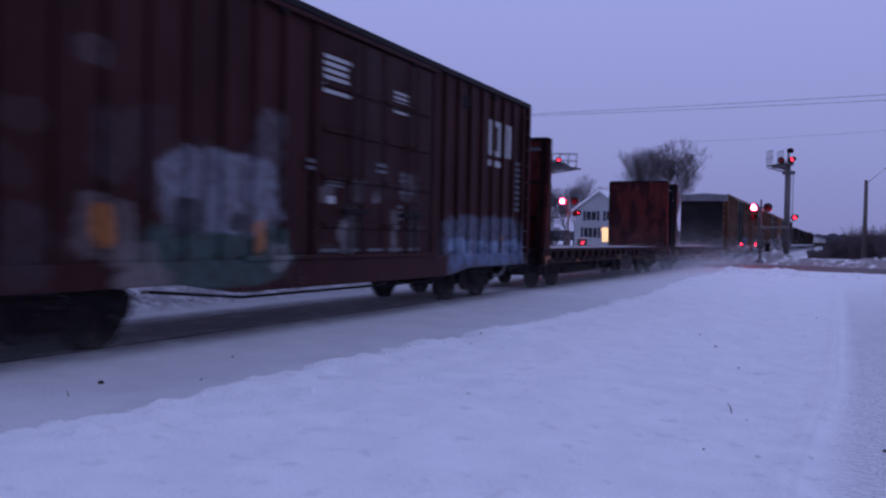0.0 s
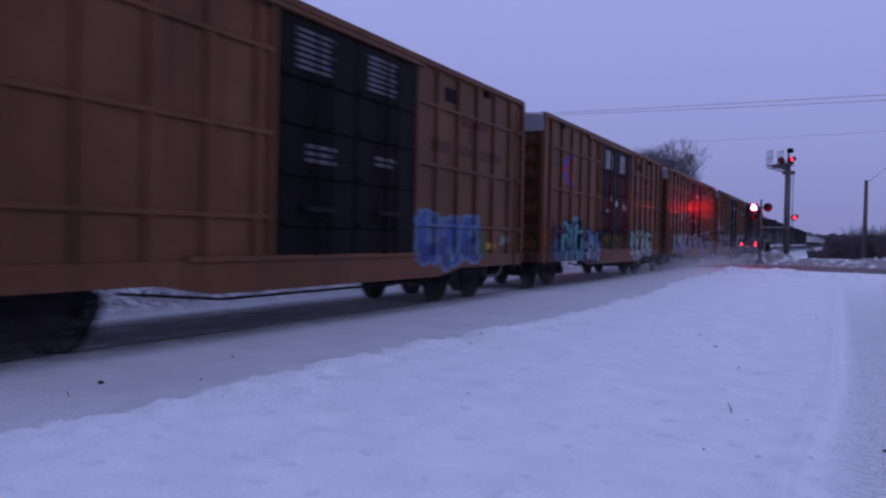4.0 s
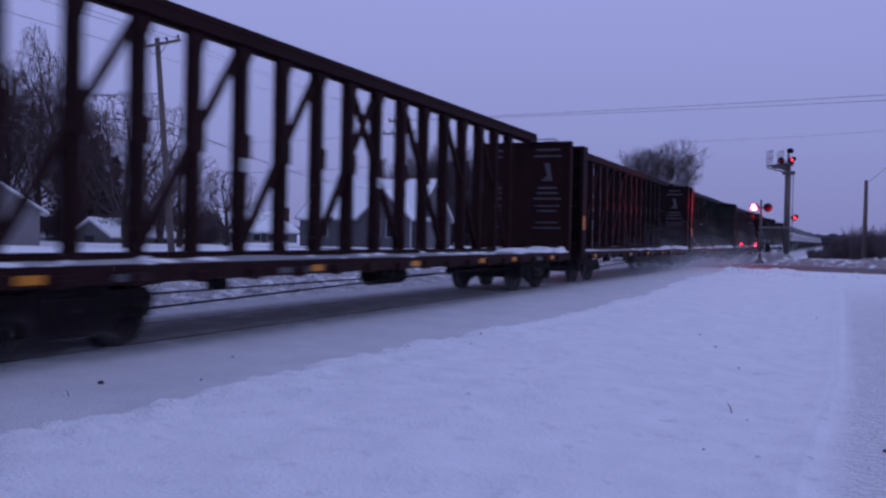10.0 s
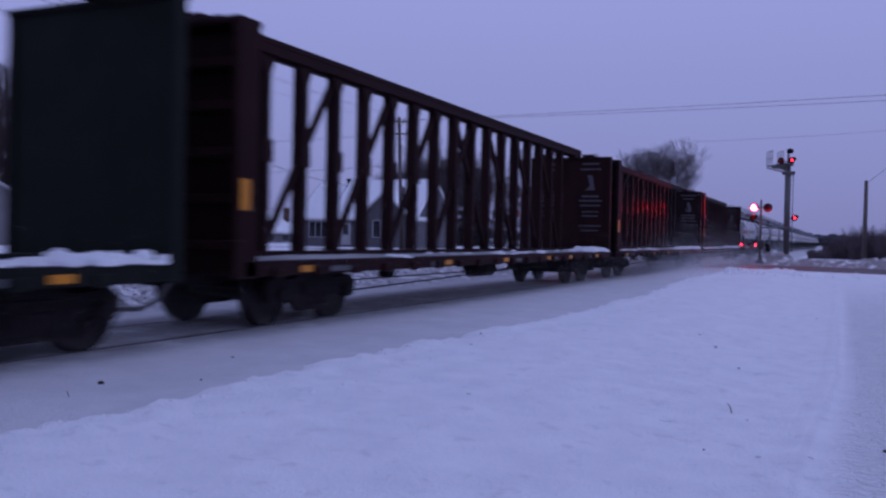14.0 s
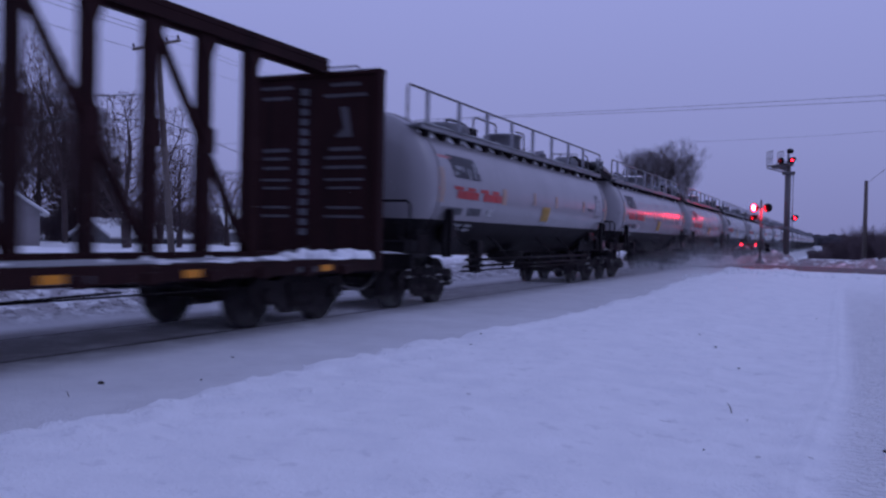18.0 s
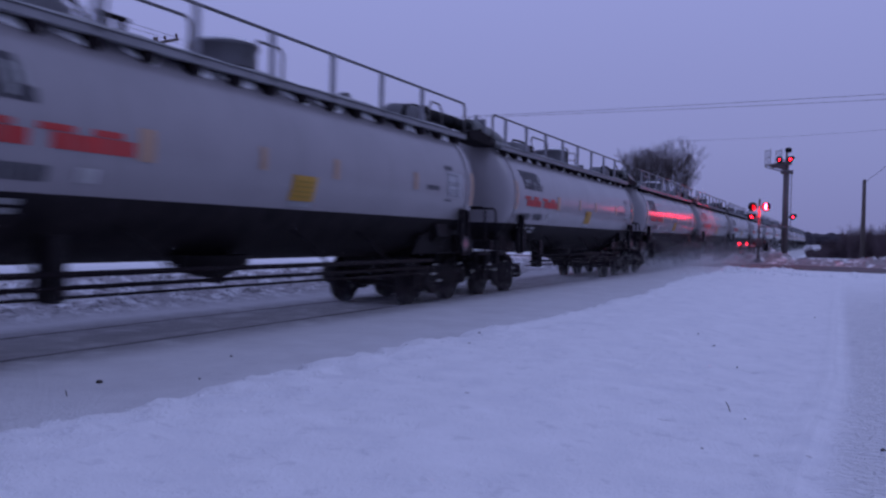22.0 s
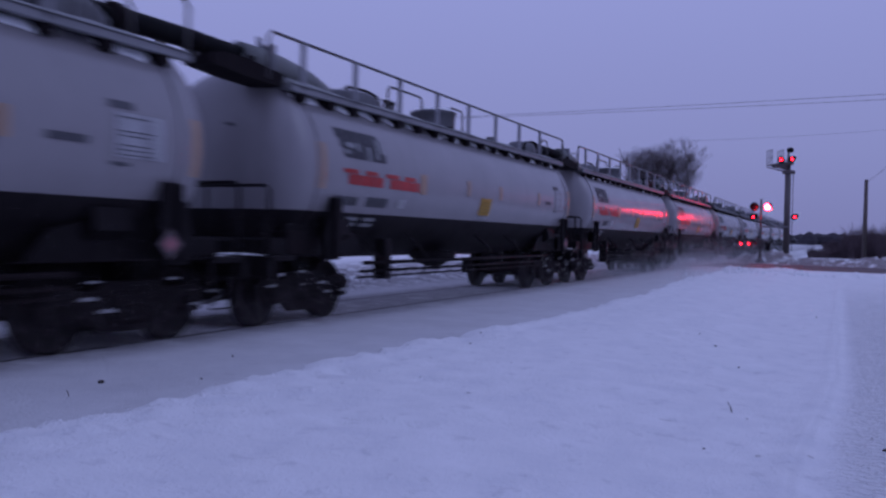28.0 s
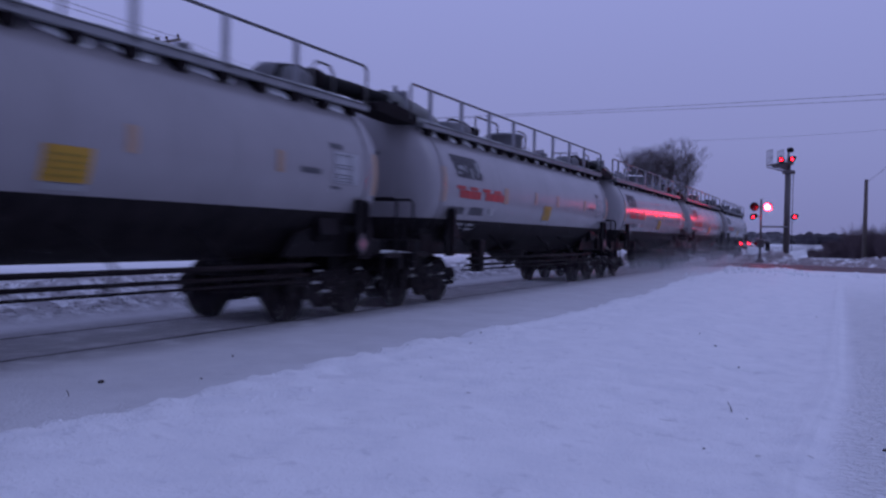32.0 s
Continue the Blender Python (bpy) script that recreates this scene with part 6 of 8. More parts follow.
def ground_z(x, y):
    rough = 0.32 * lumps(x, y, 1.3) + 0.28 * lumps(x, y, 3.1) + 0.26 * lumps(x, y, 6.5) + 0.16 * lumps(x, y, 12.0)
    # the track bed: flat and swept, a shade below the rail heads
    bed = -0.037 + 0.012 * rough
    # ploughed bank on the near side, from its ragged toe to the driven path at x = 0
    toe = -4.50 + 0.52 * fade(y, 6.5, 13.0) * fade(y, 27.0, 18.0) + 0.13 * lumps(x * 0.2, y, 0.7) + 0.07 * lumps(x, y, 3.0) + 0.03 * lumps(x, y, 8.0)
    rise = fade(x, toe - 0.10, toe + 0.30)
    crest = 0.12 + 0.07 * fade(x, -4.6, -3.8) - 0.17 * fade(x, -2.6, -0.15)
    near_end = fade(y, 40.5, 37.5)
    heap = 0.19 * math.exp(-((y - 36.8) / 1.3) ** 2) * fade(x, -5.6, -4.6) * fade(x, 2.4, 0.4) * max(0, 0.55 + 0.9 * lumps(x, y, 0.8) + 0.6 * lumps(x, y, 2.2) + 0.35 * lumps(x, y, 4.5))
    bank = (crest + (0.040 + 0.115 * fade(x, -2.6, -4.3)) * rough * fade(x, 0.1, -0.8)) * rise * near_end + heap * rise
    # the driven path: a rounded lip along its edge, a shallow rut beyond
    edge = -0.03 - 0.20 * fade(y, 9.5, 4.8) + 0.03 * lumps(0, y, 0.4)
    path = 0.012 * rough + (0.022 * math.exp(-((x - edge) / 0.07) ** 2) - 0.016 * math.exp(-((x - edge - 0.13) / 0.08) ** 2)) * fade(y, 32, 22)
    if -5 < x < 0.5 and 3.5 < y < 13:
        for px, py, pr, pd in DINTS:
            d = ((x - px) ** 2 + (y - py) ** 2) / (pr * pr)
            if d < 6:
                bank -= pd * math.exp(-d)
    z = bed * (1 - rise) + (bank + path * fade(x, -0.7, -0.3)) * rise
    # far side: a rough bank, then the yards
    far = fade(x, -9.95, -11.6)
    z = z * (1 - far) + far * (0.12 + 0.16 * math.exp(-((x + 12.9) / 0.9) ** 2) * (1 + 1.2 * lumps(x, y, 0.7)) + (0.07 + 0.24 * fade(x, -17, -13)) * rough * fade(x, -40, -15) + 0.05 * lumps(x, y, 0.15))
    # ploughed heaps beyond the road
    o = road_off(x, y)
    if y > 40:
        over = fade(o, 4.6, 5.6) * fade(x, -7.2, -5.6)
        z = z * (1 - over) + over * (0.10 + 0.60 * max(0, 0.40 + 0.9 * lumps(x, y, 0.55) + 0.55 * lumps(x, y, 1.7) + 0.25 * lumps(x, y, 4.0)) * math.exp(-((o - 7.0) / 1.8) ** 2) + 0.10 * rough * fade(o, 14, 7) - 0.5 * fade(o, 22, 60))
        flat = fade(abs(o), 5.3, 4.7)
        z = z * (1 - flat) + flat * -0.05
    return z


def build_ground():
    xs = [-1500, -700, -300, -150, -90, -60, -40, -30, -24] + list(np.arange(-20, -13.5, 0.5)) + list(np.arange(-13.5, -9.8, 0.11)) + list(np.arange(-9.8, -5.7, 0.3)) + \
        list(np.arange(-5.7, 2.6, 0.07)) + list(np.arange(2.6, 6, 0.3)) + [7, 9, 12, 18, 28, 50, 100, 250, 700, 1500]
    ys = [-400, -120, -40, -15, -5] + list(np.arange(-2, 2, 0.3)) + list(np.arange(2, 14, 0.07)) + list(np.arange(14, 30, 0.13)) + list(np.arange(30, 75, 0.25)) + \
        list(np.arange(75, 130, 1.2)) + [140, 160, 190, 240, 320, 450, 700, 1100, 2000]
    nx, ny = len(xs), len(ys)
    vs = [(x, y, ground_z(x, y)) for y in ys for x in xs]
    fs = [(j * nx + i, j * nx + i + 1, (j + 1) * nx + i + 1, (j + 1) * nx + i) for j in range(ny - 1) for i in range(nx - 1)]
    me = bpy.data.meshes.new("ground")
    me.from_pydata(vs, [], fs)
    me.polygons.foreach_set("use_smooth", [True] * len(fs))
    N = Nodes("ground_snow", 0.8)
    X, Y, Z = N.xyz()
    big, mid, fine, crumb = N.noise(0.25, 4), N.noise(3.2, 5), N.noise(30, 3), N.noise(95, 2)
    # mottling and pits: relief shading of the snow put into the colour
    c = N.ramp(mid, [(0.28, (0.82, 0.825, 0.84)), (0.5, (0.88, 0.88, 0.88)), (0.7, (0.92, 0.92, 0.92))])
    c = N.mix(N.math("MULTIPLY", N.smooth(big, 0.5, 0.7), 0.10), c, (0.70, 0.70, 0.72))
    c = N.mix(N.math("MULTIPLY", N.smooth(N.noise(6.0, 3), 0.60, 0.70), 0.26), c, (0.52, 0.52, 0.55))
    # trampled, gritty bank beyond the track
    gritty = N.math("MULTIPLY", N.smooth(X, -9.9, -10.8), N.smooth(X, -22.0, -14.0))
    c = N.mix(N.math("MULTIPLY", gritty, N.math("MULTIPLY", N.smooth(N.noise(2.6, 5), 0.34, 0.56), 0.85)), c, (0.32, 0.29, 0.30))
    c = N.mix(N.math("MULTIPLY", gritty, N.math("MULTIPLY", N.smooth(N.noise(7.5, 4), 0.54, 0.62), 0.8)), c, (0.11, 0.095, 0.095))
    # dust-strewn track-bed snow, greyer with train shade put into colour; scattered crumbs of dirt
    bend = N.math("MULTIPLY", N.math("MULTIPLY", N.smooth(Y, 6.5, 13.0), N.smooth(Y, 27.0, 18.0)), 0.52)
    on_bed = N.math("MULTIPLY", N.smooth(N.math("SUBTRACT", X, bend), -4.15, -4.85), N.smooth(X, -11.2, -10.2))
    c = N.mix(N.math("MULTIPLY", on_bed, N.math("ADD", 0.28, N.math("MULTIPLY", N.noise(1.2, 4), 0.5))), c, (0.46, 0.45, 0.45))
    c = N.mix(N.math("MULTIPLY", N.smooth(N.noise(5.5, 2), 0.75, 0.775), 0.4), c, (0.2, 0.18, 0.17))
    # between the rails: the train's under-shadow put into the colour, patchy with dirt
    inner = N.smooth(N.math("ABSOLUTE", N.math("SUBTRACT", X, TRACK_X)), 1.75, 0.85)
    c = N.mix(N.math("MULTIPLY", inner, N.math("MULTIPLY", N.smooth(N.noise(2.0, 4), 0.2, 0.55), 0.7)), c, (0.26, 0.24, 0.25))
    # the driven path: packed and scuffed by tyre lugs, groove shade put into the colour
    lug = N.n.new("ShaderNodeTexWave")
    lug.wave_type, lug.bands_direction = "BANDS", "Y"
    lug.inputs["Scale"].default_value, lug.inputs["Distortion"].default_value, lug.inputs["Detail"].default_value = 3.4, 9.0, 4.0
    lug.inputs["Detail Scale"].default_value = 3.0
    N.link(N.co, lug.inputs["Vector"])
    on_path = N.math("MULTIPLY", N.math("MULTIPLY", N.math("MULTIPLY", N.smooth(N.math("ADD", X, N.math("MULTIPLY", N.smooth(Y, 9.5, 4.8), 0.12)), 0.0, 0.30), N.smooth(X, 3.0, 2.3)), N.smooth(Y, 38, 14)), N.smooth(N.noise(1.6, 3), 0.22, 0.48))
    c = N.mix(N.math("MULTIPLY", on_path, N.math("MULTIPLY", N.math("ADD", 0.26, N.math("MULTIPLY", N.smooth(lug.outputs["Fac"], 0.32, 0.12), 0.45)))), c, (0.36, 0.37, 0.37))
    lug_h = N.math("MULTIPLY", N.math("MULTIPLY", lug.outputs["Fac"], on_path), 0.8)
    # dirt thrown on the ploughed heaps beyond the road
    far_dirt = N.math("MULTIPLY", N.math("MULTIPLY", N.smooth(Y, 50, 54), N.smooth(Y, 85, 70)), N.smooth(X, -7.5, -5.5))
    c = N.mix(N.math("MULTIPLY", far_dirt, N.math("MULTIPLY", N.smooth(N.noise(1.6, 5), 0.30, 0.52), 0.95)), c, (0.25, 0.21, 0.21))
    # lip and rut along the path; the rut's shade put into the colour
    ridge_at = N.math("SUBTRACT", N.math("ADD", X, N.math("MULTIPLY", N.smooth(Y, 9.5, 4.8), 0.20)), N.math("SUBTRACT", N.math("MULTIPLY", N.noise(0.5, 2), 0.10), 0.08))
    lip = N.math("MULTIPLY", N.math("MULTIPLY", N.smooth(N.math("ABSOLUTE", N.math("ADD", ridge_at, 0.03)), 0.11, 0.0), 0.10), N.smooth(Y, 30, 10))
    rut = N.math("MULTIPLY", N.math("MULTIPLY", N.smooth(N.math("ABSOLUTE", N.math("SUBTRACT", ridge_at, 0.03)), 0.05, 0.0), 0.10), N.smooth(Y, 30, 10))
    c = N.mix(N.math("MULTIPLY", rut, 1.3), c, (0.5, 0.5, 0.53))
    lug_h = N.math("ADD", lug_h, N.math("SUBTRACT", lip, rut))
    h = N.math("ADD", N.math("ADD", N.math("MULTIPLY", mid, 0.45), N.math("MULTIPLY", fine, 0.42)), N.math("ADD", N.math("MULTIPLY", crumb, 0.22), lug_h))
    N.bump(h, 0.9, 0.045)
    me.materials.append(N.done(c))
    ob = new("ground", me)
    return tagged(ob, "wide sheet of snow, ploughed into banks beside track and road", "snow", kind="structure")


build_ground()

# ---- the road over the crossing ----
def build_road():
    N = Nodes("slushy_asphalt", 0.55)
    a, b, g = N.noise(0.5, 4), N.noise(4, 4), N.noise(40, 2)
    # red light of the crossing lamps put into the base colour
    c = N.ramp(a, [(0.35, (0.06, 0.036, 0.036)), (0.65, (0.11, 0.072, 0.07))])
    c = N.mix(N.math("MULTIPLY", N.smooth(b, 0.55, 0.7), 0.4), c, (0.36, 0.34, 0.35))
    N.bump(N.math("ADD", b, N.math("MULTIPLY", g, 0.3)), 0.4, 0.02)
    mat = N.done(c, N.ramp(b, [(0.3, (0.6,) * 3), (0.7, (0.95,) * 3)]))
    p, d = ROAD_A, ROAD_D
    n = Vector((-d.y, d.x))
    vs, fs, k = [], [], 60
    rnd = random.Random(3)
    for i in range(k + 1):
        s = -120 + 240 * i / k
        for j in range(7):
            o = (j / 6 - 0.5) * ROAD_W
            q = p + d * s + n * o
            vs.append((q.x, q.y, -0.018 - 0.00025 * o * o + 0.006 * rnd.random()))
    for i in range(k):
        for j in range(6):
            fs.append((i * 7 + j, i * 7 + j + 1, (i + 1) * 7 + j + 1, (i + 1) * 7 + j))
    s = Shape().add(vs, fs)
    ob = part("road", s, mat)
    tagged(ob, "wet dark asphalt road streaked with slush", "road", kind="structure")


build_road()

# ---- track: rails with snow to their heads, and the tie ends that break through ----
def build_track():
    prof = [(-0.07, -0.17), (0.07, -0.17), (0.07, -0.155), (0.012, -0.13), (0.012, -0.045), (0.036, -0.03), (0.036, 0.0), (-0.036, 0.0), (-0.036, -0.03), (-0.012, -0.045), (-0.012, -0.13), (-0.07, -0.155)]
    track = thing("railway_track", (TRACK_X, 0, -0.03), "single railway track, rails just clear of the snow", "railway track", kind="structure")
    for x in (-0.753, 0.753):
        part("rail", Shape().slab([(x + a, b) for a, b in prof], "y", -80, 900), M_RAIL, track)
    tie = Shape().box(-1.3, 1.3, -0.115, 0.115, -0.20, -0.04, 0.01).mesh("tie", worn("creosoted_tie", (0.05, 0.04, 0.035), (0.1, 0.09, 0.08), 0.4, 0.9))
    for i in range(150):
        part("tie", tie, None, track, at=(0, 0.3 + i * 0.52, 0))


build_track()

# ---- dirt clods, twigs and weeds in the snow ----
M_CLOD = worn("frozen_dirt", (0.05, 0.04, 0.035), (0.02, 0.018, 0.016), 0.5, 0.95)
M_TWIG = worn("dry_weed", (0.10, 0.075, 0.05), (0.05, 0.04, 0.03), 0.4, 0.9)


def clod(x, y, r, seed):
    rnd = random.Random(seed)
    bm = bmesh.new()
    bmesh.ops.create_icosphere(bm, subdivisions=2, radius=r)
    for v in bm.verts:
        v.co *= 0.75 + 0.5 * rnd.random()
        v.co.z *= 0.75
    s = Shape().add([v.co.copy() for v in bm.verts], [[v.index for v in f.verts] for f in bm.faces])
    bm.free()
    ob = part("dirt_clod", s, M_CLOD)
    ob.location = (x, y, ground_z(x, y) + r * 0.2)
    tagged(ob, "small dark frozen clod lying on snow", "clod", "clods on the snow")


for i, (x, y, r) in enumerate(((-5.87, 5.65, 0.028), (-5.26, 6.24, 0.011), (-5.94, 7.55, 0.012), (-3.63, 8.69, 0.014), (-3.99, 14.0, 0.024), (-1.60, 11.4, 0.012), (-1.29, 10.5, 0.013), (-3.8, 9.4, 0.012), (-4.0, 7.9, 0.012), (-0.9, 9.2, 0.010), (0.29, 6.1, 0.016), (-0.58, 6.6, 0.008), (-0.73, 5.5, 0.008), (-0.34, 16.4, 0.011))):
    clod(x, y, r, i)


def weed(x, y, h, seed):
    rnd = random.Random(seed)
    s = Shape()
    for k in range(1):
        a, l = 3.0 + 0.5 * rnd.random(), h * (0.6 + 0.5 * rnd.random())
        p = Vector((0, 0, -0.02))
        q = Vector((0.25 * l * math.cos(a), 0.25 * l * math.sin(a), l * 0.6))
        e = Vector((0.5 * l * math.cos(a), 0.5 * l * math.sin(a), l))
        s.cyl(p, q, 0.004, 0.0035, 5).cyl(q, e, 0.0035, 0.002, 5)
    ob = part("weed_stalk", s, M_TWIG)
    ob.location = (x, y, ground_z(x, y))
    tagged(ob, "thin dry weed stalk poking from the snow", "weed", "weed stalks in the snow")


for i, (x, y, h) in enumerate(((-0.70, 6.80, 0.08), (-4.02, 14.2, 0.10), (-5.62, 5.08, 0.045))):
    weed(x, y, h, i)


def snow_crumbs():
    """Loose lumps that rolled down the ploughed bank and lie along its crest and at the road's edge."""
    rnd = random.Random(44)
    s = Shape()
    for i in range(4200):
        if i % 3 == 0:
            y = 3.5 + 30 * rnd.random() ** 1.5
            x = rnd.gauss(-4.36, 0.12) + 0.52 * fade(y, 6.5, 13.0) * fade(y, 27.0, 18.0)
        elif i % 3 == 1:
            x, y = rnd.gauss(-3.8, 0.5), 4 + 32 * rnd.random() ** 1.1
        else:
            cx, cy, cr = ((-4.5, 36.8, 0.45), (-3.7, 36.2, 0.6), (-1.5, 35.2, 0.25), (-4.1, 33.5, 0.8), (-2.6, 36.6, 1.3))[(i // 3) % 5]
            x, y = rnd.gauss(cx, cr), rnd.gauss(cy, cr)
        r = 0.004 + 0.022 * rnd.random() ** 5
        if i % 3 == 2:
            r = 0.012 + 0.085 * rnd.random() ** 4
        a = rnd.random() * 6.3
        ring = [(x + r * (0.8 + 0.4 * rnd.random()) * math.cos(a + q * 1.2566), y + r * (0.8 + 0.4 * rnd.random()) * math.sin(a + q * 1.2566)) for q in range(5)]
        z = ground_z(x, y)
        vs = [(p, q, z - r * 0.5) for p, q in ring] + [(x + (p - x) * 0.75, y + (q - y) * 0.75, z + r * 0.2 * (1 + rnd.random())) for p, q in ring] + [(x, y, z + r * 0.5)]
        fs = [(q, (q + 1) % 5, 5 + (q + 1) % 5, 5 + q) for q in range(5)] + [(5 + q, 5 + (q + 1) % 5, 10) for q in range(5)]
        s.add(vs, fs, True)
    ob = part("snow_crumbs", s, M_SNOW)
    tagged(ob, "loose crumbs of snow strewn along the ploughed bank", "snow", kind="stuff")


snow_crumbs()


# ---- crossing signals ----
FLASHERS = []
M_LAMP_HOT = glowing("lit_red_lens", (1.0, 0.006, 0.018), 520.0)
M_LAMP_WARM = glowing("dim_red_lens", (1.0, 0.006, 0.018), 26.0)
M_LENS_DARK = worn("unlit_red_lens", (0.34, 0.012, 0.025), (0.2, 0.01, 0.02), 0.3, 0.25)
M_HOOD = worn("black_lamp_hood", (0.014, 0.013, 0.014), (0.04, 0.035, 0.035), 0.3, 0.55)
M_MAST = worn("grey_mast_paint", (0.13, 0.115, 0.115), (0.09, 0.07, 0.065), 0.5, 0.55)
M_MAST_GALV = worn("galvanised_mast", (0.26, 0.25, 0.265), (0.16, 0.15, 0.16), 0.4, 0.5)
M_WHITE_SIGN = worn("white_sign", (0.7, 0.7, 0.7), (0.4, 0.4, 0.4), 0.3, 0.5)
M_RED_SIGN = worn("red_sign", (0.22, 0.014, 0.022), (0.15, 0.02, 0.025), 0.3, 0.4)


def lens_mesh(r, hot):
    """A thin lens: its -y face glows, its +y face is dark glass."""
    me = bpy.data.meshes.new("lens")
    n = 20
    ring = [(r * math.cos(2 * math.pi * i / n), r * math.sin(2 * math.pi * i / n)) for i in range(n)]
    ring2 = [(a * 1.1, b * 1.1) for a, b in ring]
    vs = [(a, -0.012, b) for a, b in ring] + [(a, 0.006, b) for a, b in ring2] + [(0, -0.03, 0), (0, 0.03, 0)]
    fs = [(2 * n, i, (i + 1) % n) for i in range(n)] + [(2 * n + 1, n + (i + 1) % n, n + i) for i in range(n)] + [(i, n + i, n + (i + 1) % n, (i + 1) % n) for i in range(n)]
    me.from_pydata(vs, [], fs)
    me.materials.append(hot)
    me.materials.append(M_LENS_DARK)
    for i, p in enumerate(me.polygons):
        p.material_index = 0 if i < n else 1
    return me


LENS_HOT, LENS_WARM = lens_mesh(0.19, M_LAMP_HOT), lens_mesh(0.075, M_LAMP_WARM)
LENS_SMALL = lens_mesh(0.055, M_LAMP_WARM)


def lamp_head(owner, at, yaw, lens, phase, disc=0.27):
    """at: in the owner's space; yaw: degrees by which it faces away from -y. phase: 1 or 0 flashes, None burns on."""
    m = pose(*at, 0, 0, yaw)
    head = part("lamp_head", Shape().cyl((0, 0.10, 0), (0, 0.02, 0), 0.13, 0.17, 14).lathe([(disc, 0.0), (disc, 0.02), (0.16, 0.02), (0.16, 0.0), (disc, 0.0)], pose(0, 0.03, 0, 90), 22), M_HOOD, owner, "black round crossing lamp with a hood", m)
    n, vs, fs = 12, [], []
    for i in range(n + 1):
        a = math.pi * (-0.08 + 1.16 * i / n)
        for r, d in ((0.17, -0.02), (0.19, -0.02)):
            c, s_ = r * math.cos(a), r * math.sin(a)
            vs += [(c, 0.02, s_), (c * 0.96, -0.30 if s_ > 0.05 else -0.16, s_)]
    for i in range(n):
        b = i * 4
        fs += [(b, b + 1, b + 5, b + 4), (b + 2, b + 6, b + 7, b + 3), (b + 1, b + 3, b + 7, b + 5)]
    part("hood", Shape().add(vs, fs, True), M_HOOD, head)
    ln = part("lens", lens, None, head, "red glass lens", (0, -0.035, 0))
    if phase is not None:
        FLASHERS.append((ln, Matrix.Translation((0, -0.035, 0)), phase))
    return head


# flasher mast with its lowered gate arm
fm = thing("crossing_signal", (-4.42, 56.0, 0.10), "grey crossing signal mast with red flashing lamps and gate", "crossing signal", "crossing signals")
part("mast", Shape().cyl((0, 0, 0.0), (0, 0, 3.8), 0.06, n=12).cyl((0, 0, 3.8), (0, 0, 3.86), 0.075, 0.02, 12), M_MAST, fm)
part("base", Shape().lathe([(0.28, 0.0), (0.28, 0.06), (0.12, 0.22), (0.09, 0.5)], None, 14), M_MAST, fm)
part("lamp_arm", Shape().cyl((-0.45, 0.06, 3.38), (0.45, 0.06, 3.38), 0.035, n=8), M_MAST, fm)
lamp_head(fm, (-0.40, -0.05, 3.38), -8, LENS_HOT, 1)
lamp_head(fm, (0.38, -0.05, 3.38), -8, LENS_HOT, 0)
lamp_head(fm, (-0.46, -0.05, 2.76), 35, LENS_WARM, 0, 0.2)
part("lamp_arm", Shape().cyl((-0.46, 0.06, 2.76), (0, 0.06, 2.76), 0.03, n=8), M_MAST, fm)
part("side_arm", Shape().box(-0.03, 1.62, -0.04, 0.04, 2.12, 2.22, 0.01), M_GALV, fm)
part("gate_machine", Shape().box(-0.2, 0.24, -0.2, 0.2, 0.9, 1.4, 0.05).cyl((0.24, 0, 1.2), (0.5, 0, 1.2), 0.1, n=10), M_GALV_DARK, fm, "weathered gate machine")
gate = part("gate_arm", Shape().box(-1.3, 0.15, -0.03, 0.03, 0.94, 1.03, 0.008), M_WHITE_SIGN, fm, "white and red striped gate arm, lowered")
for x in (-1.0, -0.5, 0.0):
    part("red_stripe", Shape().box(x - 0.12, x + 0.1, -0.034, -0.03, 0.94, 1.03), M_RED_SIGN, gate)
for x, ph in ((-1.1, None), (-0.67, 0), (-0.27, 1)):
    part("arm_lamp", Shape().cyl((x, 0.05, 1.12), (x, -0.03, 1.12), 0.09, n=10).box(x - 0.02, x + 0.02, -0.02, 0.02, 1.0, 1.08), M_HOOD, gate)
    ln = part("arm_lens", LENS_SMALL, None, gate, "small red gate lamp", (x, -0.05, 1.12))
    if ph is not None:
        FLASHERS.append((ln, Matrix.Translation((x, -0.05, 1.12)), ph))
part("counterweight", Shape().box(0.3, 0.55, 0.05, 0.12, 0.7, 1.2, 0.02).box(0.3, 0.55, -0.12, -0.05, 0.7, 1.2, 0.02), M_STEEL, fm)


def dx_of(reach):
    return reach[0]


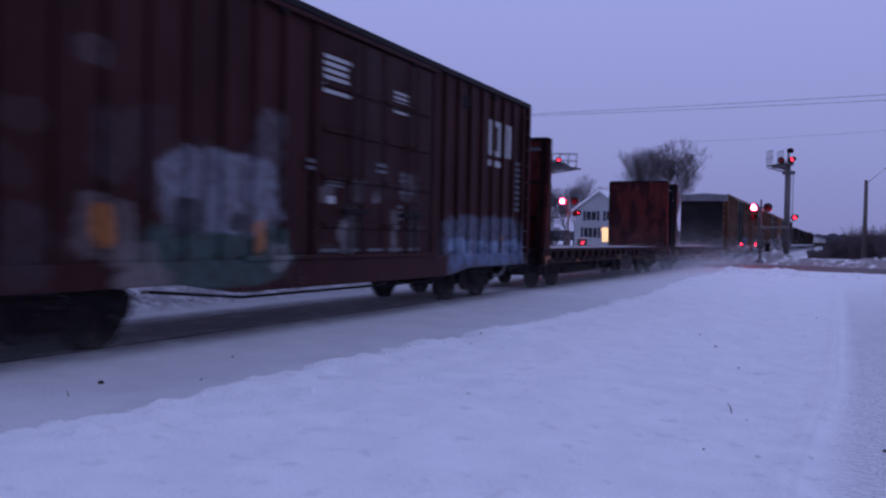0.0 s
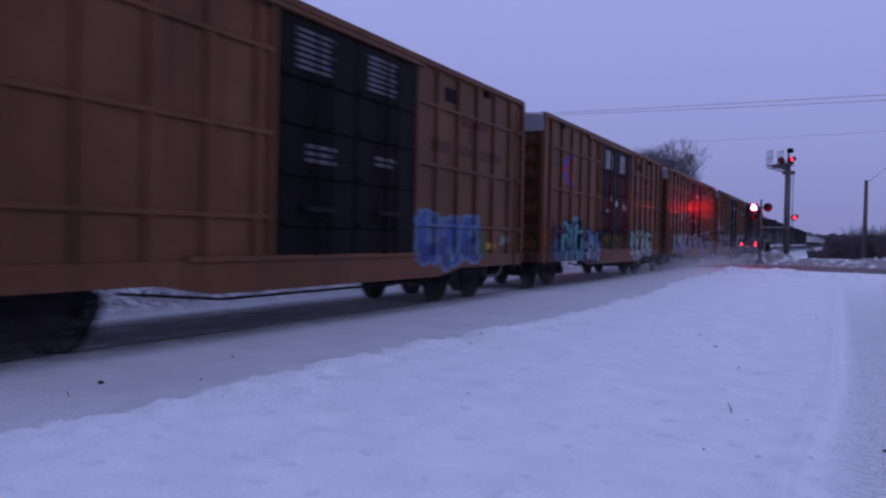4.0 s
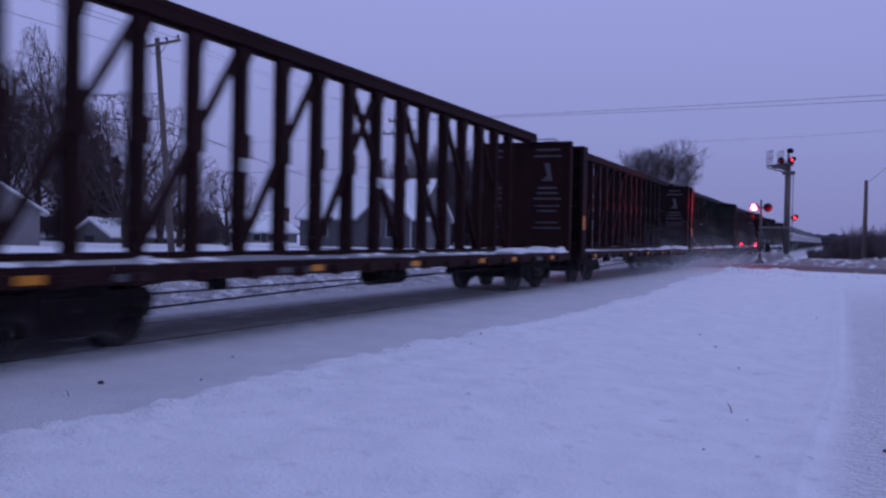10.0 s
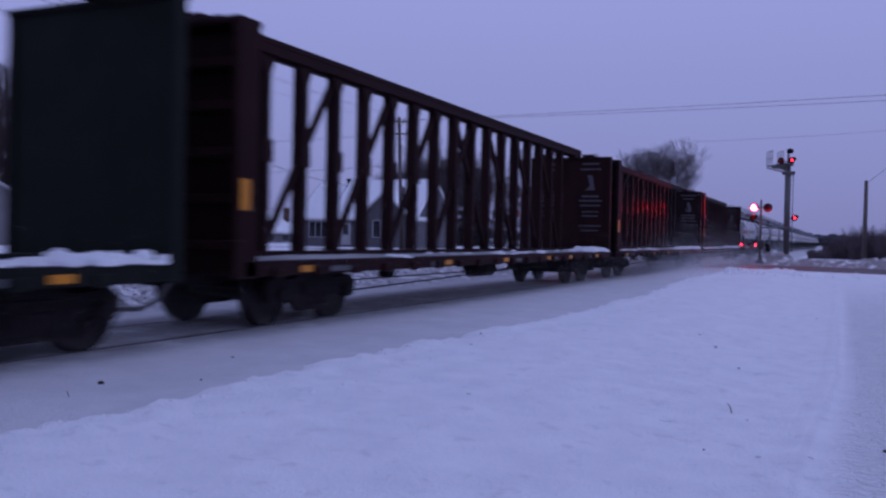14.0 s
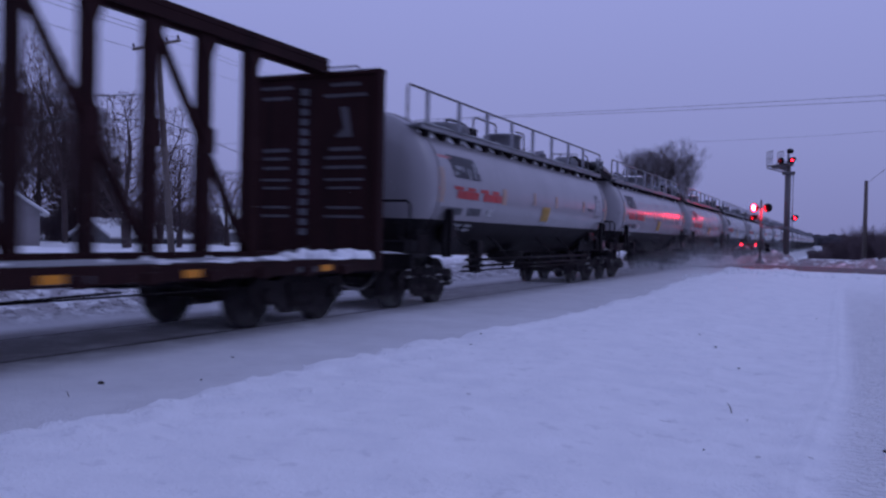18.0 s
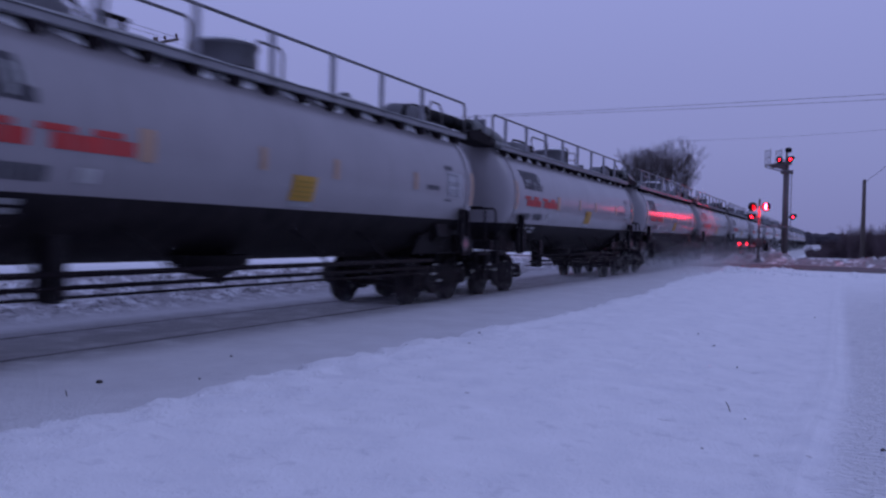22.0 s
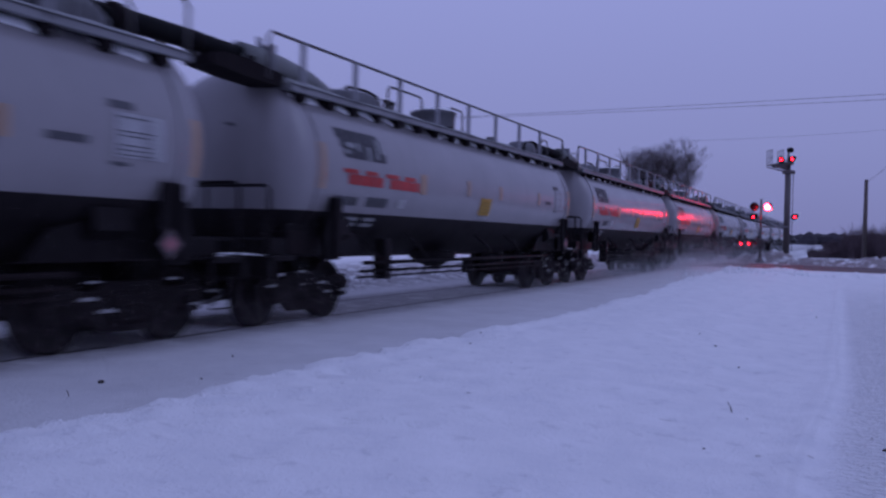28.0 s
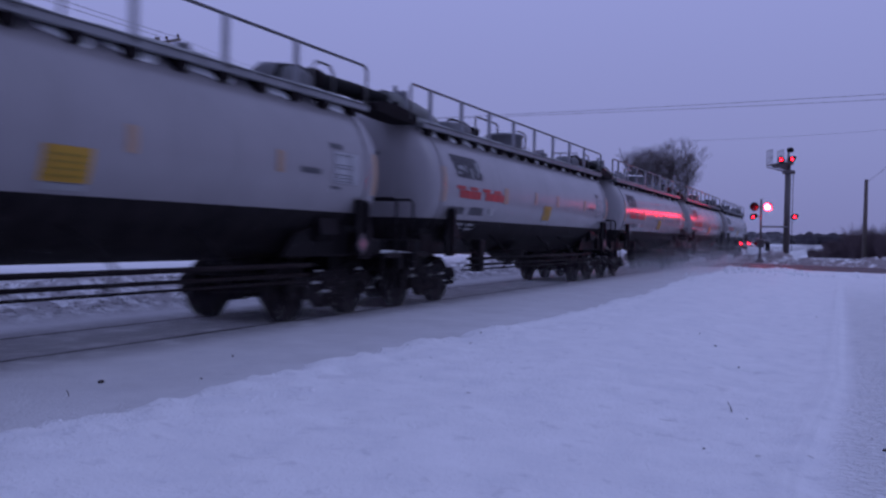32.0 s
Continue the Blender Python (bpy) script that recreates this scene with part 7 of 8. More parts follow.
def cantilever(at, label, reach, lamps, paint=M_MAST, mast_top=5.5, rail_from=0.64):
    """A tall mast whose arm carries a railed walkway over the road."""
    c = thing("cantilever_signal", at, label, "crossing signal", "crossing signals")
    part("mast", Shape().cyl((0, 0, 0), (0, 0, mast_top), 0.20, 0.18, 14).box(-0.32, 0.32, -0.32, 0.32, 0.0, 0.06, 0.01), paint, c)
    part("mast_head", Shape().cyl((0, 0, 5.5), (0, 0, 6.95), 0.08, 0.06, 12).cyl((0, 0, 6.95), (0, 0, 7.0), 0.10, n=12), M_MAST, c)
    part("collar", Shape().box(-0.34, 0.42, -0.2, 0.2, 5.38, 5.6, 0.02), paint, c)
    if mast_top > 6:
        part("junction_box", Shape().box(-0.5, -0.1, -0.15, 0.15, mast_top - 0.4, mast_top - 0.02, 0.02), paint, c)
        part("toe_board", Shape().slab([(0.2, 5.75), (0.2, 6.6), (dx_of(reach) * 0.7, 6.45), (dx_of(reach), 6.0)], "y", 0.30, 0.34), M_GALV_DARK, c)
    dx, dy = reach
    p = Vector((dx, dy, 0))
    side = Vector((-dy, dx, 0)).normalized() * 0.32
    s = Shape()
    for q in (side, -side):
        s.tube([Vector((0, 0, 5.55)) + q, p + q + Vector((0, 0, 6.02))], 0.04, 8)
        s.tube([Vector((0, 0, 6.1)) + q, p + q + Vector((0, 0, 6.1))], 0.035, 8)
    part("arm", s, M_MAST, c)
    s = Shape()
    for k in range(9):
        q = p * (k / 8) + Vector((0, 0, 6.13))
        s.cyl(q - side * 1.15, q + side * 1.15, 0.03, n=6)
    part("walkway", s, M_GALV_DARK, c, "open steel walkway")
    part("kick_plate", Shape().slab([(0.25, -0.3), (0, -0.35), (dx, dy - 0.3), (dx + 0.25, dy + 0.3), (0.3, 0.35)], "z", 5.98, 6.10), M_MAST, c)
    part("gusset", Shape().slab([(0.15, 5.5), (0.15, 6.0), (dx * 0.8, 6.0)] if dx < 0 else [(-0.15, 5.5), (-0.15, 6.0), (dx * 0.8, 6.0)], "y", -0.03, 0.03), M_MAST, c)
    for q in (side * 1.15, -side * 1.15):
        for k in range(4):
            a = p * (rail_from + k * (1 - rail_from) / 3) + q
            part("rail_post", Shape().cyl(a + Vector((0, 0, 6.1)), a + Vector((0, 0, 7.1)), 0.02, n=6), M_GALV_DARK, c)
        part("handrail", Shape().tube([p * rail_from + q + Vector((0, 0, 7.1)), p + q + Vector((0, 0, 7.1))], 0.02, 6), M_GALV_DARK, c)
        part("handrail", Shape().tube([p * rail_from + q + Vector((0, 0, 6.6)), p + q + Vector((0, 0, 6.6))], 0.018, 6), M_GALV_DARK, c)
    ladder(c, M_GALV_DARK, 0.17, -0.02, 0.4, 5.6, 0.32, 0.3, "x")
    part("bell", Shape().lathe([(0.001, 0.0), (0.17, 0.02), (0.22, 0.15), (0.17, 0.29), (0.001, 0.34)], Matrix.Translation((0.10, 0, 6.75)), 14), M_HOOD, c)
    for place, yaw, lens, ph, r in lamps:
        lamp_head(c, place, yaw, lens, ph, r)
        part("lamp_bracket", Shape().cyl((place[0], place[1] + 0.08, place[2]), (0, 0, place[2] - 0.05), 0.03, n=7), M_MAST, c)
    return c


cantilever((-3.16, 60.0, 0.38), "tall grey cantilever signal mast with a railed walkway", (-1.15, 2.4),
           [((0.22, -0.2, 6.3), 28, LENS_WARM, None, 0.2), ((-0.42, -0.2, 6.28), 0, LENS_WARM, 0, 0.2), ((0.45, -0.12, 2.6), 28, LENS_WARM, None, 0.2)])
cantilever((-19.62, 59.4, 0.30), "tall grey cantilever signal mast beyond the track", (2.3, 1.0),
           [((1.30, -0.1, 6.58), 20, LENS_WARM, None, 0.22)], M_MAST_GALV, 7.3, 0.3)
fm2 = thing("crossing_signal", (-17.75, 60.1, 0.20), "grey crossing signal mast beyond the track, lamps flashing", "crossing signal", "crossing signals")
part("mast", Shape().cyl((0, 0, 0), (0, 0, 4.2), 0.06, n=12), M_MAST, fm2)
part("lamp_arm", Shape().cyl((-0.5, 0.05, 3.82), (0.5, 0.05, 3.82), 0.035, n=8).cyl((0, 0.05, 2.95), (0.75, 0.05, 2.95), 0.03, n=8), M_MAST, fm2)
lamp_head(fm2, (-0.46, -0.05, 3.82), 17, LENS_HOT, 1)
lamp_head(fm2, (0.48, -0.05, 3.82), 17, LENS_HOT, 0)
lamp_head(fm2, (0.52, -0.05, 2.92), 30, LENS_WARM, 0, 0.2)
lamp_head(fm2, (0.80, -0.05, 2.98), -30, LENS_WARM, 1, 0.2)
part("gate_machine", Shape().box(-0.3, 0.15, -0.22, 0.22, 0.6, 1.3, 0.03), M_MAST, fm2)
part("base", Shape().lathe([(0.28, 0.0), (0.28, 0.06), (0.12, 0.22), (0.08, 0.5)], None, 14), M_MAST, fm2)
# signal cabinet beside the mast beyond the track
cab = thing("signal_cabinet", (-16.9, 60.9, 0.2), "small grey railway signal cabinet on snow", "cabinet")
part("body", Shape().box(-0.3, 0.3, -0.25, 0.25, 0.0, 1.15, 0.02), M_MAST, cab)
part("lid", Shape().box(-0.35, 0.35, -0.3, 0.3, 1.15, 1.22, 0.02), M_SNOW_ROOF, cab)
part("lamp", Shape().cyl((0.1, -0.28, 0.85), (0.1, -0.25, 0.85), 0.06, n=10), M_LAMP_WARM, cab)

# stop sign, its legend as plain bars
sg = thing("stop_sign", pose(-21.2, 58.5, 0.3, 0, 0, 18), "red octagonal stop sign on a thin post", "road sign")
part("post", Shape().box(-0.03, 0.03, -0.02, 0.02, 0, 2.95, 0.005), M_GALV_DARK, sg)
octo = [(0.40 * math.cos(math.pi / 8 + i * math.pi / 4), 2.75 + 0.40 * math.sin(math.pi / 8 + i * math.pi / 4)) for i in range(8)]
part("rim", Shape().slab(octo, "y", -0.032, -0.022), M_WHITE_SIGN, sg)
octo = [(0.37 * math.cos(math.pi / 8 + i * math.pi / 4), 2.75 + 0.37 * math.sin(math.pi / 8 + i * math.pi / 4)) for i in range(8)]
part("plate", Shape().slab(octo, "y", -0.042, -0.034), M_RED_SIGN, sg)
legend_curve = bpy.data.curves.new("legend", "FONT")
legend_curve.body, legend_curve.size, legend_curve.align_x, legend_curve.extrude = "ARR\u00caT", 0.21, "CENTER", 0.003
legend_ob = bpy.data.objects.new("legend_source", legend_curve)
legend_mesh = bpy.data.meshes.new_from_object(legend_ob)
bpy.data.objects.remove(legend_ob)
legend_mesh.materials.clear()
legend_mesh.materials.append(M_WHITE_SIGN)
part("legend", legend_mesh, None, sg, "white lettering", Matrix.Translation((0, -0.048, 2.68)) @ pose(0, 0, 0, 90))


# ---- utility poles and wires ----
M_WIRE = worn("dark_wire", (0.05, 0.05, 0.055), (0.03, 0.03, 0.03), 0.2, 0.6)
M_INSUL = worn("brown_insulator", (0.06, 0.035, 0.03), (0.03, 0.02, 0.02), 0.2, 0.25)


def utility_pole(base, top, label, arms, r=0.15):
    base, top = Vector(base), Vector(top)
    p = thing("utility_pole", base, label, "utility pole", "utility poles")
    d = top - base
    part("pole", Shape().cyl((0, 0, -0.2), d, r, r * 0.7, 12), M_WOOD_POLE, p)
    for f, half, yaw, tilt in arms:
        c = d * f
        m = Matrix.Translation(c) @ pose(0, 0, 0, 0, tilt, yaw)
        arm = part("crossarm", Shape().box(-half, half, -0.16 - 0.05, -0.16 + 0.05, -0.06, 0.06, 0.01), M_WOOD_POLE, p, at=m)
        for x in (-half * 0.93, -half * 0.45, half * 0.45, half * 0.93):
            part("insulator", Shape().lathe([(0.03, 0), (0.03, 0.06), (0.07, 0.08), (0.05, 0.12), (0.07, 0.14), (0.04, 0.2), (0.001, 0.22)], Matrix.Translation((x, -0.16, 0.06)), 10), M_INSUL, arm)
        part("brace", Shape().cyl((-half * 0.5, -0.2, 0.0), (0, -0.17, -0.55), 0.02, n=6).cyl((half * 0.5, -0.2, 0.0), (0, -0.17, -0.55), 0.02, n=6), M_GALV_DARK, arm)
    return p


utility_pole((-28.75, 31.9, 0.1), (-29.6, 31.6, 10.4), "leaning weathered wooden pole with one crossarm", [(0.968, 1.15, 24.66, -12)], 0.17)
p2 = utility_pole((-31.8, 61.4, 0.1), (-32.2, 61.3, 10.75), "weathered wooden pole with two crossarms and transformer", [(0.965, 0.85, 24.66, 0), (0.875, 1.3, 24.66, -2)], 0.17)
part("transformer", Shape().cyl((0.12, -0.35, 4.2), (0.12, -0.35, 5.1), 0.22, n=14), M_MAST, p2)
utility_pole((2.05, 89.0, 0.1), (2.07, 89.0, 7.3), "plain wooden pole by the road", [], 0.22)


def wire(a, b, sag, r=0.012, n=18):
    a, b = Vector(a), Vector(b)
    pts = [a.lerp(b, i / n) - Vector((0, 0, sag * 4 * (i / n) * (1 - i / n))) for i in range(n + 1)]
    ob = part("wire", Shape().tube(pts, r, 4), M_WIRE)
    tagged(ob, "thin dark overhead wire between poles", "wire", "overhead wires")


for x, y, z in ((-32.95, 60.95, 10.45), (-31.5, 61.6, 10.5)):
    wire((x, y, z), (12.0, 48.9, 8.75 if x > -32 else 9.1), 0.12, 0.014)
wire((-31.0, 61.9, 9.6), (-62.0, 57.0, 8.7), 0.3, 0.014)
wire((-22.2, 122.1, 15.0), (14.8, 139.1, 18.4), 0.35, 0.016)
for (x, y, z), (x2, y2, z2) in (((-30.69, 31.17, 9.95), (-32.95, 60.95, 10.45)), ((-29.6, 31.7, 10.5), (-32.2, 61.3, 10.8)), ((-28.8, 32.05, 10.45), (-31.5, 61.6, 10.5))):
    wire((x, y, z), (x2, y2, z2), 0.25, 0.007)
    wire((x, y, z), (x + 1.2, y - 32, z + 0.8), 0.3, 0.012)
wire((-29.2, 31.8, 6.5), (-43.5, 76.5, 6.0), 0.6, 0.024)
wire((-29.2, 31.8, 6.6), (-48.0, 29.0, 7.2), 0.15, 0.026)
wire((-29.37, 31.75, 7.8), (-56.0, 28.0, 8.6), 0.2, 0.026)
wire((-31.9, 61.3, 7.0), (-52.0, 56.0, 6.2), 0.3, 0.016)
wire((2.06, 89.0, 7.0), (5.2, 78.0, 9.5), 0.1, 0.016)


# ---- houses and sheds beyond the track ----
def siding(name, col, pitch=0.16):
    N = Nodes(name, 0.6)
    X, Y, Z = N.xyz()
    big, g = N.noise(0.6, 4), N.noise(12, 3)
    c = N.ramp(big, [(0.3, shade(col, 0.88)), (0.7, shade(col, 1.08))])
    lap = N.math("FRACT", N.math("DIVIDE", Z, pitch))
    c = N.mix(N.math("MULTIPLY", N.smooth(g, 0.5, 0.8), 0.25), c, shade(col, 0.6))
    N.bump(N.math("ADD", lap, N.math("MULTIPLY", g, 0.1)), 0.5, 0.015)
    return N.done(c)


M_GREY_SIDING = siding("grey_siding", (0.105, 0.10, 0.11))
M_WHITE_SIDING = siding("white_siding", (0.40, 0.40, 0.41))
M_CREAM_SIDING = siding("cream_siding", (0.24, 0.22, 0.225))
M_TAN_SIDING = siding("dull_tan_siding", (0.12, 0.115, 0.12))
M_TRIM = worn("white_trim", (0.45, 0.45, 0.45), (0.28, 0.28, 0.28), 0.3, 0.5)
M_SHUTTER = worn("dark_shutter", (0.03, 0.03, 0.04), (0.06, 0.05, 0.05), 0.3, 0.6)
M_BRICK_DARK = worn("dark_chimney_brick", (0.10, 0.06, 0.05), (0.05, 0.04, 0.04), 0.5, 0.85)
M_WARM_WINDOW = glowing("lit_window", (1.0, 0.62, 0.28), 1.1)


def glass_mat():
    N = Nodes("window_glass", 0.08)
    N.bsdf.inputs["Specular IOR Level"].default_value = 0.6
    return N.done(N.ramp(N.noise(0.7, 2), [(0.3, (0.02, 0.02, 0.025)), (0.7, (0.05, 0.05, 0.06))]))


M_GLASS = glass_mat()


def wing(house, x0, x1, y0, y1, ze, zr, along, wall, over=0.35, thick=0.22):
    """Walls and a pitched, snow-laden roof; along: the ridge's direction."""
    s = Shape()
    if along == "x":
        ym = (y0 + y1) / 2
        s.slab([(y0, -0.6), (y1, -0.6), (y1, ze), (ym, zr), (y0, ze)], "x", x0, x1)
    else:
        xm = (x0 + x1) / 2
        s.slab([(x0, -0.6), (x1, -0.6), (x1, ze), (xm, zr), (x0, ze)], "y", y0, y1)
    part("wall", s, wall, house)
    for k in (0, 1):
        s, u = Shape(), Shape()
        if along == "x":
            a, b = ((y0 - over, ze - over * (zr - ze) / (ym - y0)), (ym, zr)) if k == 0 else ((ym, zr), (y1 + over, ze - over * (zr - ze) / (ym - y0)))
            s.slab([(a[0], a[1] + 0.05), (b[0], b[1] + 0.05), (b[0], b[1] + 0.05 + thick), (a[0], a[1] + 0.05 + thick * 0.8)], "x", x0 - over, x1 + over)
            u.slab([(a[0], a[1] - 0.1), (b[0], b[1] - 0.1), (b[0], b[1] + 0.05), (a[0], a[1] + 0.05)], "x", x0 - over, x1 + over)
        else:
            a, b = ((x0 - over, ze - over * (zr - ze) / (xm - x0)), (xm, zr)) if k == 0 else ((xm, zr), (x1 + over, ze - over * (zr - ze) / (xm - x0)))
            s.slab([(a[0], a[1] + 0.05), (b[0], b[1] + 0.05), (b[0], b[1] + 0.05 + thick), (a[0], a[1] + 0.05 + thick * 0.8)], "y", y0 - over, y1 + over)
            u.slab([(a[0], a[1] - 0.1), (b[0], b[1] - 0.1), (b[0], b[1] + 0.05), (a[0], a[1] + 0.05)], "y", y0 - over, y1 + over)
        rf = part("roof", u, M_TRIM, house)
        part("roof_snow", s, M_SNOW_ROOF, rf, "thick snow on the roof")


def window(house, x0, x1, z0, z1, y, lit=False, shutters=False, mullions=1):
    w = part("window", Shape().box(x0, x1, y - 0.03, y + 0.02, z0, z1), M_WARM_WINDOW if lit else M_GLASS, house, "lit window" if lit else "")
    f = 0.07
    part("window_frame", Shape().box(x0 - f, x1 + f, y - 0.07, y - 0.005, z0 - f, z0, 0.01).box(x0 - f, x1 + f, y - 0.07, y - 0.005, z1, z1 + f, 0.01).box(x0 - f, x0, y - 0.07, y - 0.005, z0, z1).box(x1, x1 + f, y - 0.07, y - 0.005, z0, z1), M_TRIM, w)
    for k in range(mullions):
        xm = x0 + (x1 - x0) * (k + 1) / (mullions + 1)
        part("mullion", Shape().box(xm - 0.03, xm + 0.03, y - 0.06, y - 0.03, z0, z1), M_TRIM, w)
    if shutters:
        for a in (x0 - f - 0.32, x1 + f + 0.02):
            part("shutter", Shape().box(a, a + 0.3, y - 0.05, y - 0.005, z0 - 0.05, z1 + 0.05, 0.01), M_SHUTTER, w)


h = thing("house", (-50.13, 73.85, 0.0), "grey-sided bungalow with steep snow-covered gables", "house", "houses beyond the track")
wing(h, 0.2, 4.0, 0.0, 8.1, 3.0, 6.45, "x", M_GREY_SIDING, 0.3)
wing(h, 4.0, 13.3, 0.0, 8.1, 3.05, 6.75, "x", M_GREY_SIDING, 0.3)
wing(h, 7.6, 13.1, -0.7, 4.0, 3.05, 5.45, "y", M_GREY_SIDING, 0.3)
window(h, 1.4, 3.5, 1.05, 2.5, -0.03, mullions=2)
window(h, 9.15, 9.9, 1.15, 2.7, -0.73, mullions=0)
window(h, 10.6, 11.35, 1.15, 2.7, -0.73, mullions=0)
dr = part("door", Shape().box(5.1, 6.2, -0.06, -0.005, 0.3, 2.5, 0.01), M_TRIM, h, "white front door")
part("door_pane", Shape().box(5.35, 5.95, -0.08, -0.06, 1.3, 2.3), M_GLASS, dr)
part("corner_board", Shape().box(13.1, 13.2, -0.76, -0.66, -0.5, 3.0), M_TRIM, h)
part("vent_pipe", Shape().cyl((3.6, 3.8, 6.3), (3.6, 3.8, 7.0), 0.14, n=10).cyl((3.6, 3.8, 6.9), (3.6, 3.8, 7.1), 0.26, n=10), M_HOOD, h)
part("roof_vent", Shape().box(8.3, 10.2, 4.6, 5.2, 6.2, 7.0, 0.05), M_HOOD, h)
part("rake_board", Shape().slab([(-0.35, 2.75), (4.05, 6.5), (4.05, 6.7), (-0.35, 2.95)], "x", -0.16, -0.1), M_SHUTTER, h)
part("rake_board", Shape().slab([(-0.35, 2.8), (4.05, 6.8), (4.05, 7.0), (-0.35, 3.0)], "x", 3.62, 3.68), M_SHUTTER, h)

w2 = thing("house", (-29.6, 102.0, 0.05), "white two-storey house with a warmly lit porch window", "house", "houses beyond the track")
wing(w2, 0.3, 6.3, 0.0, 8.0, 4.8, 7.0, "y", M_WHITE_SIDING)
window(w2, 1.75, 2.95, 3.55, 4.6, -0.03, False, True, 1)
window(w2, 4.2, 5.1, 3.55, 4.6, -0.03, False, True, 1)
window(w2, 1.5, 3.1, 1.5, 2.65, -0.03, False, True, 2)
window(w2, 3.75, 4.95, 1.0, 2.7, -0.03, True, False, 2)
part("chimney", Shape().box(4.9, 5.7, 3.0, 3.8, 5.6, 8.0, 0.03), M_BRICK_DARK, w2)
part("porch_lamp", Shape().cyl((3.6, -0.12, 2.35), (3.6, -0.12, 2.5), 0.08, n=8), M_WARM_WINDOW, w2)

w3 = thing("house", (-49.44, 42.0, 0.0), "pale house with a snow-covered gable roof", "house", "houses beyond the track")
wing(w3, -5.5, 0.0, 0.0, 7.5, 2.60, 4.45, "y", M_CREAM_SIDING, 0.55, 0.1)
part("eave_box", Shape().box(-0.02, 0.5, -0.5, -0.05, 2.16, 2.36, 0.02), M_TRIM, w3)
w3.rotation_euler = (0, 0, math.radians(51))

s1 = thing("shed", (-60.9, 55.0, -0.1), "low grey shed with a snow-covered roof", "shed", "sheds beyond the track")
wing(s1, 0.0, 4.6, 0.0, 10.0, 0.9, 2.2, "y", M_TAN_SIDING, 0.25)
part("door", Shape().box(1.6, 2.7, -0.05, -0.005, -0.4, 0.85, 0.01), M_SHUTTER, s1)
for y in (6.2, 7.6):
    part("window", Shape().box(4.59, 4.62, y, y + 0.7, 0.1, 0.6), M_GLASS, s1)
s2 = thing("house", (-68.6, 78.5, -0.2), "long low tan house with a snow-covered roof", "house", "houses beyond the track")
wing(s2, 0.0, 6.0, 0.0, 13.5, 1.75, 4.0, "y", M_TAN_SIDING, 0.3)
for y in (2.0, 4.6, 7.4, 10.4):
    w = part("window", Shape().box(5.99, 6.03, y, y + 1.1, 0.5, 1.35), M_GLASS, s2)
    part("window_frame", Shape().box(6.02, 6.06, y - 0.08, y + 1.18, 0.42, 0.5).box(6.02, 6.06, y - 0.08, y + 1.18, 1.35, 1.43), M_TRIM, w)
part("door", Shape().box(5.99, 6.04, 6.1, 7.0, -0.4, 1.4, 0.01), M_SHUTTER, s2)
part("chimney", Shape().box(4.2, 4.8, 13.0, 13.5, 2.6, 4.75, 0.03), M_BRICK_DARK, s2)


# ---- trees ----
M_BARK = worn("grey_bark", (0.07, 0.05, 0.05), (0.035, 0.027, 0.027), 0.6, 0.9)
M_TWIGS = worn("twigs", (0.078, 0.050, 0.050), (0.045, 0.03, 0.03), 0.4, 0.9)
# far set: distance haze put into paler bark and twig colours
M_BARK_FAR = worn("hazed_bark", (0.10, 0.082, 0.088), (0.06, 0.05, 0.054), 0.6, 0.9)
M_TWIGS_FAR = worn("hazed_twigs", (0.105, 0.085, 0.092), (0.065, 0.052, 0.058), 0.4, 0.9)
M_NEEDLE = worn("spruce_needles", (0.062, 0.056, 0.056), (0.08, 0.07, 0.07), 0.4, 0.8)


def bare_tree_meshes(height, spread, seed, depth=6, stems=1, fork=(2, 3), thin=0.008, far=False):
    rnd = random.Random(seed)
    wood, twigs = Shape(), Shape()

    def grow(p, d, length, r, level):
        steps = 3 if level < 3 else 2
        q = p
        for k in range(steps):
            d = (d + Vector((rnd.uniform(-1, 1), rnd.uniform(-1, 1), rnd.uniform(-0.5, 0.9))) * (0.10 + 0.035 * level)).normalized()
            e = q + d * (length / steps)
            r1 = r * (0.86 if k < steps - 1 else 0.75)
            (wood if level < 3 else twigs).cyl(q, e, max(r, thin * 1.2), max(r1, thin), 7 if level < 2 else (5 if level < 4 else 3), caps=False)
            q, r = e, r1
            if level > 0 and level < depth and k < steps - 1 and rnd.random() < 0.75:
                side = d.cross(Vector((rnd.uniform(-1, 1), rnd.uniform(-1, 1), rnd.uniform(-1, 1)))).normalized()
                grow(q, (d + side * rnd.uniform(0.6, 1.1) * spread).normalized(), length * rnd.uniform(0.5, 0.7), r * 0.55, level + 1)
        if level >= depth:
            return
        n = rnd.randint(*fork) + (1 if level == 0 else 0)
        a0 = rnd.random() * 6.3
        for i in range(n):
            a = a0 + 6.283 * i / n + rnd.uniform(-0.4, 0.4)
            side = Vector((math.cos(a), math.sin(a), 0.1))
            grow(q, (d * 1.0 + side * rnd.uniform(0.35, 0.8) * spread).normalized(), length * rnd.uniform(0.62, 0.85), r * rnd.uniform(0.6, 0.8), level + 1)
    for k in range(stems):
        a = 6.283 * k / max(1, stems)
        off = Vector((math.cos(a), math.sin(a), 0)) * (0.35 if stems > 1 else 0)
        grow(off, (Vector((0, 0, 1)) + off * 0.5).normalized(), height * 0.26, height * 0.016, 0)
    top = max(v[2] for v in twigs.v)
    k = height / top
    for s in (wood, twigs):
        s.v = [(x * k, y * k, z * k) for x, y, z in s.v]
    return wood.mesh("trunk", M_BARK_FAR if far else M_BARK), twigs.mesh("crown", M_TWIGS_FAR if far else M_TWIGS)


